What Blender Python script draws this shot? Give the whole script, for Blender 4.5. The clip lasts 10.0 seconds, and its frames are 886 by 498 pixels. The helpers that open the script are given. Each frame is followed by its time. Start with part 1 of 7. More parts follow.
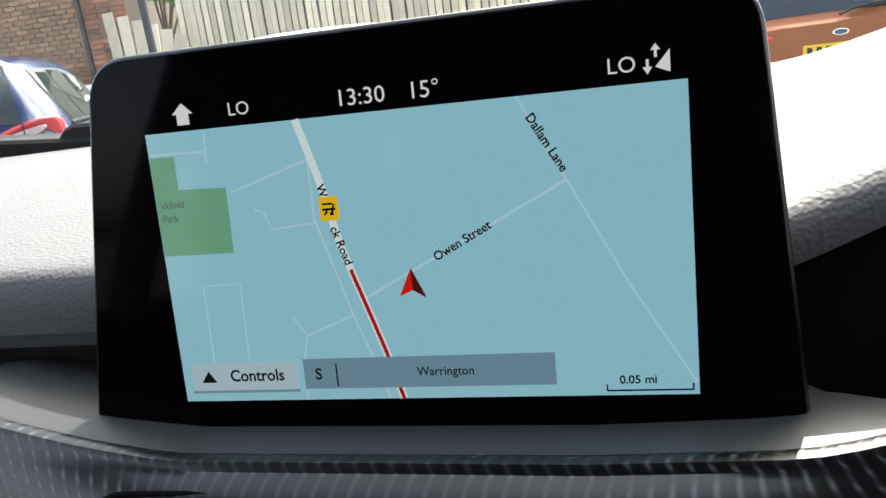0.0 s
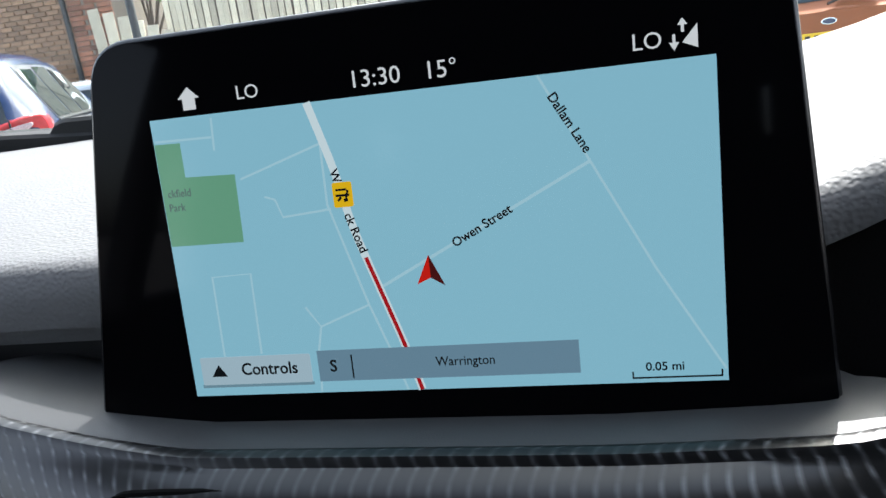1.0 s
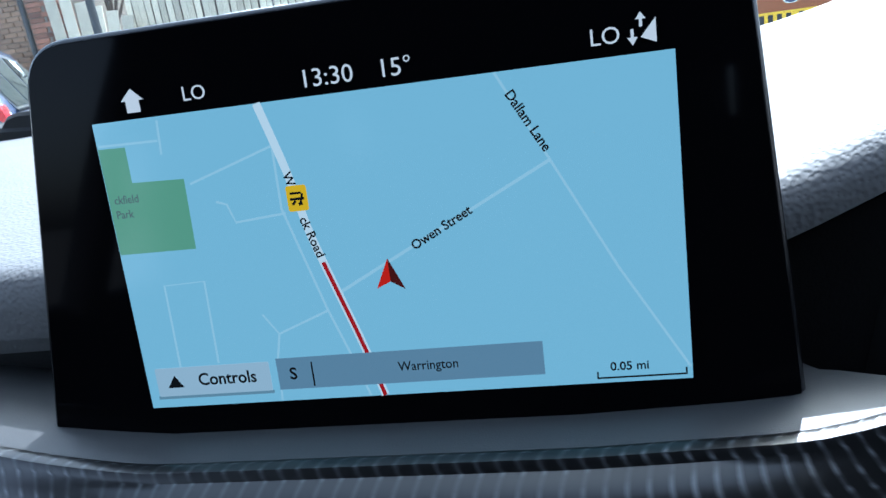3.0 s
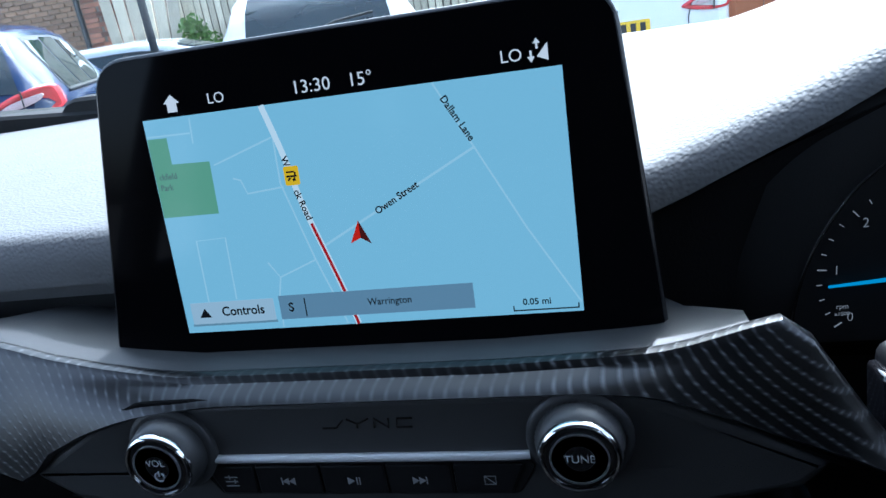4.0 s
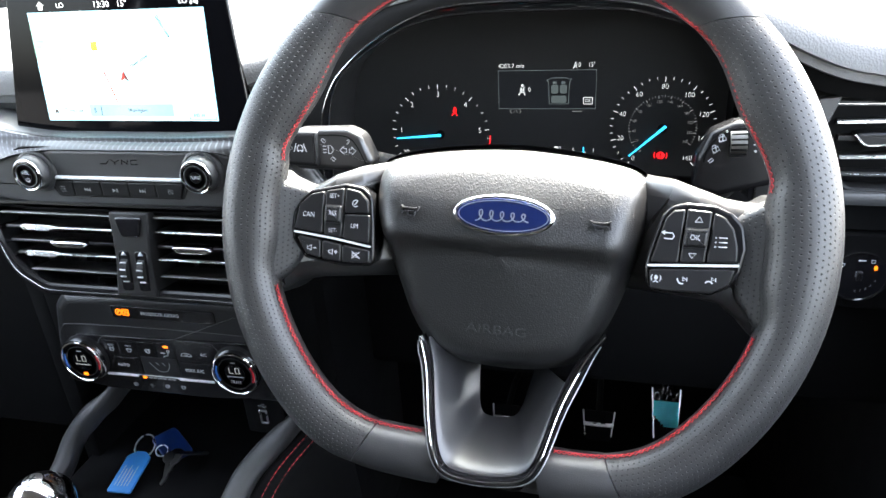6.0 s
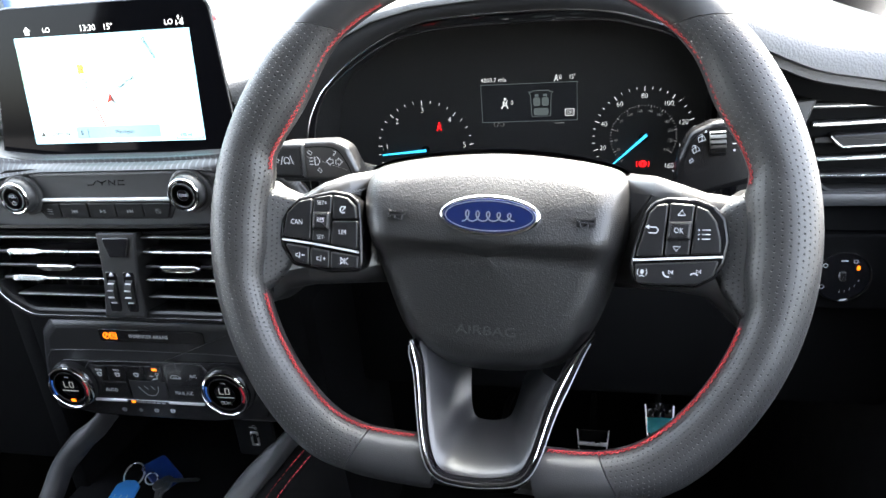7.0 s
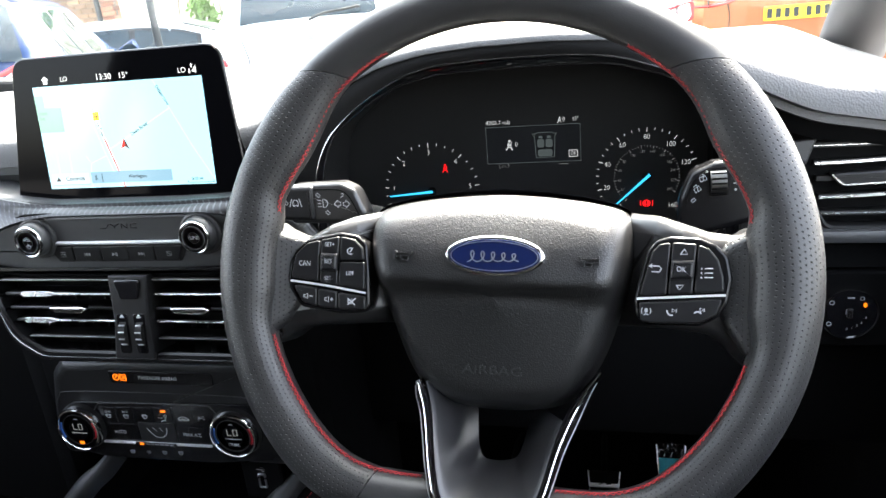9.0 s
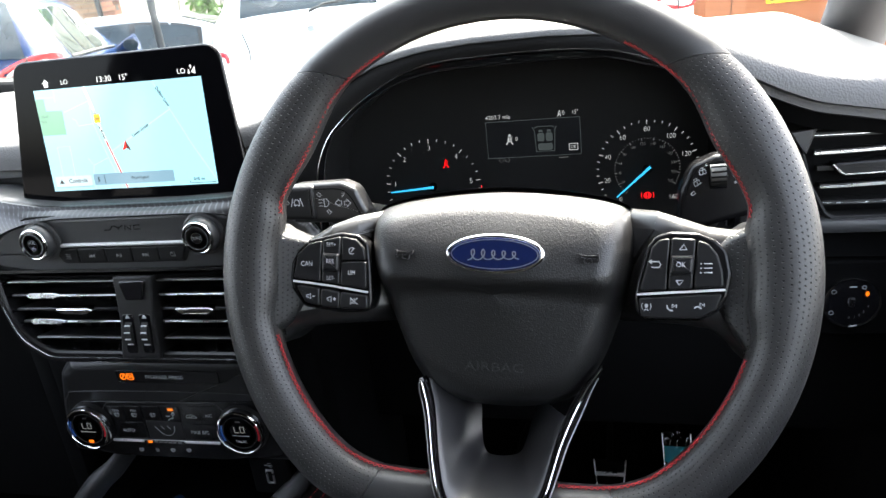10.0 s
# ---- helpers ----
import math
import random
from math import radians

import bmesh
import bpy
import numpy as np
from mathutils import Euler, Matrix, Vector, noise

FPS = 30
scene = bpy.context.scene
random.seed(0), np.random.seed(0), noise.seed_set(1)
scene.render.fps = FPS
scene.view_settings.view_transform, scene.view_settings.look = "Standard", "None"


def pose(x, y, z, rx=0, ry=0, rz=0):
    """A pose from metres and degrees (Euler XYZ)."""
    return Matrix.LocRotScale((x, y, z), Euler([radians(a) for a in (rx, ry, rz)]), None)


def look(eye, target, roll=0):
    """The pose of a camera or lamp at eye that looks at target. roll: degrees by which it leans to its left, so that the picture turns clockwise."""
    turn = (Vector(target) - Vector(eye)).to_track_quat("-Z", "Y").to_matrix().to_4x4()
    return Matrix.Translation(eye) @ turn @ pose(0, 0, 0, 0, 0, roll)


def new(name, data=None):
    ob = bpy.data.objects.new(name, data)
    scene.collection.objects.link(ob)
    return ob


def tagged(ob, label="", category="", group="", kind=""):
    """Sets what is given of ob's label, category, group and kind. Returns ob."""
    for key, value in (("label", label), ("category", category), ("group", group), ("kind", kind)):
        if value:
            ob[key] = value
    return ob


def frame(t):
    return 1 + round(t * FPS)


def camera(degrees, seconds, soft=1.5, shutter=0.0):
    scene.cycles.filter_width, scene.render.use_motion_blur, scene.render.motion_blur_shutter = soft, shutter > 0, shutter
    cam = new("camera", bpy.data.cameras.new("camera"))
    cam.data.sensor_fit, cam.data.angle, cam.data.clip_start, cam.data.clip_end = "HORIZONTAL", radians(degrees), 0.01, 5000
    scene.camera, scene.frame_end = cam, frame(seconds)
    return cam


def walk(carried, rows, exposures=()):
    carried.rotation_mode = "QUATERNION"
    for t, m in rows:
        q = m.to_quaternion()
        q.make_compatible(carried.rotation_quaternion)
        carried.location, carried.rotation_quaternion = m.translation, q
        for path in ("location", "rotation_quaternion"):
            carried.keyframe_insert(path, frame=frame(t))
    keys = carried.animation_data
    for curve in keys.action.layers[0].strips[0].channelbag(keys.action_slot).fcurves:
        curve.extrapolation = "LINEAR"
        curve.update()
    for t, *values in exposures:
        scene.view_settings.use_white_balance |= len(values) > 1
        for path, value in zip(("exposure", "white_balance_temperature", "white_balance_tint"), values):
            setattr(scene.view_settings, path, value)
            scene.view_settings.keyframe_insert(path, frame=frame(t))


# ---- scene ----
# The camera and its way: from close to the screen back to the driver's seat.
cam = camera(63.85, 10.0)
PATH = [
    (0, (0.0269, 0.0224, 1.1425), (-0.4015, 1.8979, 0.5957), -7.04),
    (0.5, (0.0267, 0.0391, 1.1386), (-0.3651, 1.9203, 0.5841), -7.11),
    (1, (0.0165, 0.0270, 1.1390), (-0.3882, 1.9023, 0.5737), -7.59),
    (1.5, (0.0202, 0.0382, 1.1382), (-0.3525, 1.9199, 0.5722), -7.43),
    (2, (0.0216, 0.0370, 1.1473), (-0.3440, 1.9199, 0.5805), -8.89),
    (3.5, (0.0192, 0.0306, 1.1407), (-0.3042, 1.8934, 0.4885), -8.12),
    (4, (0.0662, -0.0314, 1.1562), (-0.3826, 1.8001, 0.4898), -9.27),
    (4.5, (0.1492, -0.1409, 1.1722), (-0.3473, 1.6718, 0.4881), -7.73),
    (5, (0.2694, -0.2211, 1.1911), (-0.2716, 1.5683, 0.4801), -5.34),
    (5.5, (0.3624, -0.2910, 1.1765), (-0.2220, 1.4315, 0.3450), -1.70),
    (6, (0.4030, -0.3259, 1.1905), (-0.0583, 1.4148, 0.3203), -3.90),
    (6.2, (0.4012, -0.3203, 1.1836), (0.0455, 1.4222, 0.2686), -4.54),
    (7.5, (0.4070, -0.3461, 1.1725), (-0.0636, 1.4613, 0.4570), -5.10),
    (8, (0.4070, -0.3424, 1.1713), (-0.0459, 1.4701, 0.4571), -4.66),
    (8.5, (0.4078, -0.3425, 1.1738), (-0.0496, 1.4739, 0.4727), -5.06),
    (9, (0.4083, -0.3430, 1.1767), (-0.0479, 1.4807, 0.4941), -5.55),
    (9.5, (0.4099, -0.3402, 1.1818), (-0.0534, 1.4807, 0.4963), -6.65),
    (10, (0.4116, -0.3427, 1.1832), (-0.0578, 1.4673, 0.4736), -6.68),
]
EXPOSURES = [(0.0, 1.88, 6850, 11), (1.0, 1.92, 6350, 10), (2.0, 1.86, 5800, 8), (3.3, 1.93, 5250, 6), (4.0, 1.93, 5250, 7), (4.6, 2.0, 5500, 10), (5.0, 2.4, 6000, 10), (5.3, 2.7, 6350, 13), (5.6, 3.6, 6850, 13), (6.0, 4.45, 6750, 8), (7.4, 4.35, 6850, 9), (8.5, 4.08, 6900, 9), (9.5, 3.48, 6900, 9), (10.0, 3.42, 6900, 9)]
walk(cam, [(t, look(eye, target, roll)) for t, eye, target, roll in PATH], EXPOSURES)

# Sky and sun: high, from ahead and to the right.
SUN = Vector((0.20, 0.85, 1.0)).normalized()
world = bpy.data.worlds.new("sky")
scene.world = world
world.use_nodes = True
sky = world.node_tree.nodes.new("ShaderNodeTexSky")
sky.sky_type, sky.sun_disc = "NISHITA", False
sky.air_density, sky.dust_density, sky.ozone_density = 0.85, 4.0, 0.5
sky.sun_elevation, sky.sun_rotation = math.asin(SUN.z), math.atan2(SUN.x, SUN.y)
world.node_tree.nodes["Background"].inputs["Strength"].default_value = 0.24
haze = world.node_tree.nodes.new("ShaderNodeHueSaturation")
haze.inputs["Saturation"].default_value = 0.6
world.node_tree.links.new(sky.outputs[0], haze.inputs["Color"])
world.node_tree.links.new(haze.outputs[0], world.node_tree.nodes["Background"].inputs["Color"])
sun = new("sun", bpy.data.lights.new("sun", "SUN"))
sun.data.energy, sun.data.angle, sun.data.color = 4.0, radians(0.53), (1.0, 0.98, 0.95)
sun.matrix_world = look((0, 0, 8), tuple(Vector((0, 0, 8)) - SUN))

# ---------------------------------------------------------------- materials
def material(name, colour, rough=0.5, metal=0.0, grain=0.0, grain_size=400.0, mottle=0.12, mottle_size=30.0, coat=0.0, spec=0.5, cells=False, depth=0.0006):
    """A plain surface: base colour with mottling, roughness with variation and a fine relief."""
    m = bpy.data.materials.new(name)
    m.use_nodes = True
    nt = m.node_tree
    b = nt.nodes["Principled BSDF"]
    b.inputs["Metallic"].default_value = metal
    b.inputs["Roughness"].default_value = rough
    b.inputs["Specular IOR Level"].default_value = spec
    b.inputs["Coat Weight"].default_value = coat
    b.inputs["Coat Roughness"].default_value = 0.05
    b.inputs["Base Color"].default_value = (*colour, 1)
    tc = nt.nodes.new("ShaderNodeTexCoord")
    if mottle:
        n = nt.nodes.new("ShaderNodeTexNoise")
        n.inputs["Scale"].default_value, n.inputs["Detail"].default_value = mottle_size, 5
        nt.links.new(tc.outputs["Object"], n.inputs["Vector"])
        mix = nt.nodes.new("ShaderNodeMix")
        mix.data_type = "RGBA"
        mix.inputs[6].default_value = (*[c * (1 - mottle) for c in colour], 1)
        mix.inputs[7].default_value = (*[min(1, c * (1 + mottle)) for c in colour], 1)
        nt.links.new(n.outputs["Fac"], mix.inputs[0])
        nt.links.new(mix.outputs[2], b.inputs["Base Color"])
        r = nt.nodes.new("ShaderNodeMapRange")
        r.inputs["To Min"].default_value, r.inputs["To Max"].default_value = max(0.02, rough * 0.88), min(1, rough * 1.12)
        nt.links.new(n.outputs["Fac"], r.inputs["Value"])
        nt.links.new(r.outputs[0], b.inputs["Roughness"])
    if grain:
        if cells:
            t = nt.nodes.new("ShaderNodeTexVoronoi")
            t.feature = "SMOOTH_F1"
        else:
            t = nt.nodes.new("ShaderNodeTexNoise")
            t.inputs["Detail"].default_value = 3
        t.inputs["Scale"].default_value = grain_size
        nt.links.new(tc.outputs["Object"], t.inputs["Vector"])
        bump = nt.nodes.new("ShaderNodeBump")
        bump.inputs["Strength"].default_value, bump.inputs["Distance"].default_value = grain, depth
        nt.links.new(t.outputs[0], bump.inputs["Height"])
        nt.links.new(bump.outputs[0], b.inputs["Normal"])
    return m


LAMP_LEVEL = 0.200


def glow(name, colour, strength):
    """A lit display element."""
    m = bpy.data.materials.new(name)
    m.use_nodes = True
    b = m.node_tree.nodes["Principled BSDF"]
    b.inputs["Base Color"].default_value = (*[c * 0.02 for c in colour], 1)
    b.inputs["Roughness"].default_value = 0.12
    b.inputs["Emission Color"].default_value = (*colour, 1)
    b.inputs["Emission Strength"].default_value = strength * LAMP_LEVEL
    return m


def clear_glass(name, tint=(0.93, 0.97, 0.95), gloss=1.0):
    m = bpy.data.materials.new(name)
    m.use_nodes = True
    nt = m.node_tree
    nt.nodes.remove(nt.nodes["Principled BSDF"])
    tr, gl, lw, fr, mx = (nt.nodes.new("ShaderNode" + k) for k in ("BsdfTransparent", "BsdfGlossy", "LayerWeight", "MapRange", "MixShader"))
    tr.inputs[0].default_value = (*tint, 1)
    gl.inputs["Roughness"].default_value = 0.02
    gl.inputs["Color"].default_value = (gloss, gloss, gloss, 1)
    lw.inputs["Blend"].default_value = 0.35
    fr.inputs["From Min"].default_value, fr.inputs["From Max"].default_value = 0.25, 1.0
    fr.inputs["To Min"].default_value, fr.inputs["To Max"].default_value = 0.02, 0.30
    nt.links.new(lw.outputs["Facing"], fr.inputs["Value"])
    nt.links.new(fr.outputs[0], mx.inputs[0])
    nt.links.new(tr.outputs[0], mx.inputs[1])
    nt.links.new(gl.outputs[0], mx.inputs[2])
    nt.links.new(mx.outputs[0], nt.nodes["Material Output"].inputs["Surface"])
    return m


def perforated_leather(name):
    """Black leather with staggered pin holes, laid along the mesh's UV in millimetres."""
    m = material(name, (0.0185, 0.0185, 0.0188), 0.42, grain=0.2, grain_size=1700, mottle=0.15, mottle_size=60, cells=True, depth=0.0003)
    nt = m.node_tree
    b = nt.nodes["Principled BSDF"]
    uv = nt.nodes.new("ShaderNodeUVMap")
    sep = nt.nodes.new("ShaderNodeSeparateXYZ")
    nt.links.new(uv.outputs[0], sep.inputs[0])

    def calc(op, a, c):
        n = nt.nodes.new("ShaderNodeMath")
        n.operation = op
        for i, v in ((0, a), (1, c)):
            if isinstance(v, (int, float)):
                n.inputs[i].default_value = v
            elif v is not None:
                nt.links.new(v, n.inputs[i])
        return n.outputs[0]
    pitch_u, pitch_v = 3.5, 3.1
    row = calc("DIVIDE", sep.outputs[1], pitch_v)
    shift = calc("MULTIPLY", calc("MODULO", calc("FLOOR", row, None), 2.0), 0.5)
    col = calc("ADD", calc("DIVIDE", sep.outputs[0], pitch_u), shift)
    du = calc("MULTIPLY", calc("SUBTRACT", calc("FRACT", col, None), 0.5), pitch_u)
    dv = calc("MULTIPLY", calc("SUBTRACT", calc("FRACT", row, None), 0.5), pitch_v)
    dist = calc("SQRT", calc("ADD", calc("MULTIPLY", du, du), calc("MULTIPLY", dv, dv)), None)
    r = nt.nodes.new("ShaderNodeMapRange")
    r.interpolation_type = "SMOOTHSTEP"
    r.inputs["From Min"].default_value, r.inputs["From Max"].default_value = 0.30, 0.64
    nt.links.new(dist, r.inputs["Value"])
    dark = nt.nodes.new("ShaderNodeMix")
    dark.data_type, dark.blend_type = "RGBA", "MULTIPLY"
    dark.inputs[0].default_value = 1.0
    tone = nt.nodes.new("ShaderNodeMapRange")
    tone.inputs["To Min"].default_value = 0.25
    nt.links.new(r.outputs[0], tone.inputs["Value"])
    nt.links.new(b.inputs["Base Color"].links[0].from_socket, dark.inputs[6])
    nt.links.new(tone.outputs[0], dark.inputs[7])
    nt.links.new(dark.outputs[2], b.inputs["Base Color"])
    nt.links.new(calc("ADD", calc("MULTIPLY", r.outputs[0], 0.3), 0.2), b.inputs["Specular IOR Level"])
    old = b.inputs["Normal"].links[0].from_node
    bump = nt.nodes.new("ShaderNodeBump")
    bump.inputs["Strength"].default_value, bump.inputs["Distance"].default_value = 1.0, 0.0008
    nt.links.new(r.outputs[0], bump.inputs["Height"])
    nt.links.new(old.outputs[0], bump.inputs["Normal"])
    nt.links.new(bump.outputs[0], b.inputs["Normal"])
    return m


def carbon_weave(name):
    """Glossy dark weave: slanting rows of small raised tows, 6 mm apart."""
    m = material(name, (0.05, 0.055, 0.06), 0.34, mottle=0.1, coat=0.2, spec=0.4)
    m.node_tree.nodes["Principled BSDF"].inputs["Coat Roughness"].default_value = 0.2
    nt = m.node_tree
    b = nt.nodes["Principled BSDF"]
    tc = nt.nodes.new("ShaderNodeTexCoord")
    sep = nt.nodes.new("ShaderNodeSeparateXYZ")
    nt.links.new(tc.outputs["Object"], sep.inputs[0])

    def calc(op, a, c=None):
        n = nt.nodes.new("ShaderNodeMath")
        n.operation = op
        for i, v in ((0, a), (1, c)):
            if isinstance(v, (int, float)):
                n.inputs[i].default_value = v
            elif v is not None:
                nt.links.new(v, n.inputs[i])
        return n.outputs[0]
    z = calc("SUBTRACT", sep.outputs[2], calc("MULTIPLY", sep.outputs[1], 0.7))
    u = calc("FRACT", calc("DIVIDE", calc("ADD", calc("ADD", sep.outputs[0], calc("MULTIPLY", z, 1.25)), 2.0), 0.0060))
    v = calc("FRACT", calc("DIVIDE", calc("ADD", z, 2.0), 0.0021))
    line = calc("SUBTRACT", 1.0, calc("MINIMUM", calc("MULTIPLY", calc("ABSOLUTE", calc("SUBTRACT", u, 0.5)), 4.6), 1.0))
    dot = calc("SUBTRACT", 1.0, calc("MINIMUM", calc("MULTIPLY", calc("ABSOLUTE", calc("SUBTRACT", v, 0.5)), 3.4), 1.0))
    raised = calc("MULTIPLY", line, calc("ADD", calc("MULTIPLY", dot, 0.75), 0.25))
    mix = nt.nodes.new("ShaderNodeMix")
    mix.data_type = "RGBA"
    mix.inputs[6].default_value = (0.004, 0.0043, 0.0046, 1)
    mix.inputs[7].default_value = (0.085, 0.090, 0.095, 1)
    nt.links.new(raised, mix.inputs[0])
    nt.links.new(mix.outputs[2], b.inputs["Base Color"])
    bump = nt.nodes.new("ShaderNodeBump")
    bump.inputs["Strength"].default_value, bump.inputs["Distance"].default_value = 0.3, 0.0003
    nt.links.new(raised, bump.inputs["Height"])
    nt.links.new(bump.outputs[0], b.inputs["Normal"])
    return m


PAD = material("dash_grain", (0.088, 0.089, 0.091), 0.62, grain=0.42, grain_size=560, cells=True, mottle=0.06, depth=0.0010, spec=0.35)
DARK = material("dark_plastic", (0.0072, 0.0072, 0.0073), 0.7, grain=0.3, grain_size=900, mottle=0.15, spec=0.25)
CHAR = material("charcoal_plastic", (0.036, 0.0365, 0.0372), 0.45, grain=0.2, grain_size=1200, mottle=0.1)
# Black plastic taken near zero: shade low in the cabin is in its colour.
BLACK = material("shade_black_plastic", (0.0030, 0.0030, 0.0031), 0.8, grain=0.3, grain_size=900, mottle=0.15, spec=0.05)
GLOSS = material("piano_black", (0.006, 0.006, 0.007), 0.08, mottle=0.2, coat=0.5)
GLASSFACE = material("screen_glass", (0.002, 0.002, 0.0025), 0.05, mottle=0.0, spec=0.05)
EDGEBLACK = material("housing_black", (0.005, 0.005, 0.0056), 0.26, mottle=0.1, spec=0.26)
HOUSING = material("housing_gloss", (0.006, 0.006, 0.0066), 0.2, mottle=0.05, spec=0.5)
# Bright metal for the painted sky glint on the hood's gloss lip.
LIP_GLINT = material("lip_glint_metal", (0.40, 0.40, 0.41), 0.16, metal=1.0, mottle=0.0)
DIALFACE = material("dial_face", (0.0155, 0.0155, 0.0157), 0.65, grain=0.2, grain_size=1500, mottle=0.05, spec=0.1)
HOOD = material("hood_plastic", (0.0065, 0.0065, 0.0067), 0.6, grain=0.2, grain_size=1200, mottle=0.1, spec=0.12)
RAIL = material("grey_grained_plastic", (0.022, 0.022, 0.0225), 0.5, grain=0.25, grain_size=1200, mottle=0.1, spec=0.35)
SATIN = material("satin_silver", (0.42, 0.43, 0.44), 0.36, metal=0.85, mottle=0.06)
SHELF = material("grey_paint", (0.039, 0.040, 0.0412), 0.45, metal=0.2, grain=0.15, grain_size=1500, mottle=0.06)
CHROME = material("chrome", (0.78, 0.79, 0.80), 0.10, metal=1.0, mottle=0.05)
BRIGHT = material("satin_chrome", (0.86, 0.87, 0.88), 0.27, metal=1.0, mottle=0.04)
LEATHER = material("smooth_leather", (0.021, 0.021, 0.0215), 0.38, grain=0.25, grain_size=1700, cells=True, mottle=0.15, depth=0.0003)
COVER = material("airbag_grain", (0.0068, 0.0068, 0.0069), 0.42, grain=0.6, grain_size=1250, cells=True, mottle=0.04, depth=0.0004, spec=0.6)
SPOKE = material("satin_spoke", (0.013, 0.013, 0.0133), 0.30, mottle=0.06, spec=0.6)
PERF = perforated_leather("perforated_leather")
CARBON = carbon_weave("carbon_weave")
SCOOP = material("satin_scoop", (0.012, 0.012, 0.013), 0.30, mottle=0.08, spec=0.6)
THREAD = material("red_thread", (0.36, 0.014, 0.018), 0.7, grain=0.5, grain_size=2500)
BUTTON = material("button_black", (0.008, 0.008, 0.0086), 0.38, grain=0.15, grain_size=1500, mottle=0.1, spec=0.28)
PRINT = material("white_print", (0.42, 0.43, 0.44), 0.5, mottle=0.0)
FADED = material("grey_print", (0.25, 0.255, 0.26), 0.5, mottle=0.0)
EMBOSS = material("embossed_mark", (0.026, 0.026, 0.0265), 0.3, mottle=0.0)
BLUE_ENAMEL = material("blue_enamel", (0.007, 0.013, 0.058), 0.12, mottle=0.1, coat=0.6)
BLUE_TAG = material("blue_plastic", (0.016, 0.12, 0.31), 0.35, mottle=0.1)
SILVER = material("silver_paint", (0.62, 0.625, 0.63), 0.35, metal=0.3, mottle=0.05)
BLUE_DARK = material("dark_blue_plastic", (0.004, 0.018, 0.085), 0.3, mottle=0.1)
DULL_STEEL = material("worn_steel", (0.17, 0.17, 0.165), 0.34, metal=1.0)
BLUE_FILM = material("blue_film", (0.02, 0.80, 0.98), 0.3, mottle=0.1)
STEEL = material("key_steel", (0.5, 0.5, 0.5), 0.28, metal=1.0)
CARPET = material("black_carpet", (0.005, 0.005, 0.0052), 0.95, grain=1.0, grain_size=500, depth=0.002, spec=0.05)
SMOKE = material("smoked_chrome", (0.16, 0.16, 0.17), 0.2, metal=0.9, mottle=0.0)
LINER = material("roof_lining", (0.07, 0.069, 0.067), 0.95, grain=0.5, grain_size=700)
PILLAR = material("pillar_trim", (0.09, 0.09, 0.093), 0.6, grain=0.4, grain_size=900)
PRIVACY = clear_glass("privacy_glass", (0.10, 0.104, 0.104), 0.5)
SCREENGLASS = clear_glass("windscreen_glass", (0.95, 0.985, 0.97), 0.6)

MAP_BLUE = glow("map_ground", (0.280, 0.575, 0.705), 1.0)
MAP_ROAD = glow("map_road", (0.66, 0.80, 0.84), 1.0)
MAP_THIN = glow("map_lane", (0.40, 0.66, 0.76), 1.0)
MAP_GREEN = glow("map_park", (0.150, 0.385, 0.245), 1.0)
MAP_RED = glow("map_traffic", (0.42, 0.01, 0.015), 1.0)
MAP_YELLOW = glow("map_sign", (0.85, 0.52, 0.01), 1.0)
MAP_INK = glow("map_ink", (0.006, 0.008, 0.010), 1.0)
MAP_GREY = glow("map_grey_ink", (0.10, 0.13, 0.15), 1.0)
MAP_BAR = glow("map_bar", (0.155, 0.275, 0.365), 1.0)
MAP_BUTTON = glow("map_button", (0.40, 0.55, 0.63), 1.0)
MAP_SHADE = glow("map_shade", (0.17, 0.30, 0.37), 1.0)
ARROW_RED = glow("arrow_red", (0.62, 0.015, 0.008), 1.0)
ARROW_DARK = glow("arrow_dark", (0.07, 0.008, 0.008), 1.0)
SCREEN_WHITE = glow("screen_white", (0.72, 0.76, 0.78), 1.0)
DIAL_WHITE = glow("dial_white", (0.62, 0.66, 0.70), 0.34)
DIAL_DIM = glow("dial_dim", (0.16, 0.17, 0.18), 0.30)
DIAL_BLUE = glow("needle_blue", (0.02, 0.33, 0.62), 1.0)
DIAL_RED = glow("warning_red", (0.85, 0.010, 0.015), 0.7)
DIAL_BOX = material("display_dark", (0.014, 0.0145, 0.016), 0.6, mottle=0.0, spec=0.08)
DIAL_SEAT = glow("display_seat", (0.06, 0.075, 0.08), 0.45)
AMBER = glow("amber_lamp", (1.0, 0.20, 0.012), 0.75)
LCD_WHITE = glow("lcd_white", (0.60, 0.66, 0.68), 0.13)
TINT_RED = material("red_ring", (0.42, 0.01, 0.02), 0.4, mottle=0)
TINT_BLUE = material("blue_ring", (0.02, 0.12, 0.45), 0.4, mottle=0)

# ---------------------------------------------------------------- mesh tools (local units: millimetres)
MM = 0.001


def part(name, bm, mat, parent=None, label="", sharp=40.0, at=None):
    """Links a bmesh as one mesh object, under a thing if given."""
    bm.normal_update()
    for fc in bm.faces:
        fc.smooth = len(fc.verts) <= 4
    for e in bm.edges:
        e.smooth = len(e.link_faces) == 2 and e.calc_face_angle(0) < radians(sharp)
    me = bpy.data.meshes.new(name)
    bm.to_mesh(me)
    bm.free()
    me.materials.append(mat)
    ob = new(name, me)
    if parent is not None:
        ob.parent = parent
    if at is not None:
        ob.matrix_local = at
    return tagged(ob, label)


def thing(name, m, label, category, group="", kind=""):
    """An Empty at a thing's base, to carry its parts."""
    ob = new(name)
    ob.empty_display_size = 0.02
    ob.matrix_world = m
    return tagged(ob, label, category, group, kind)


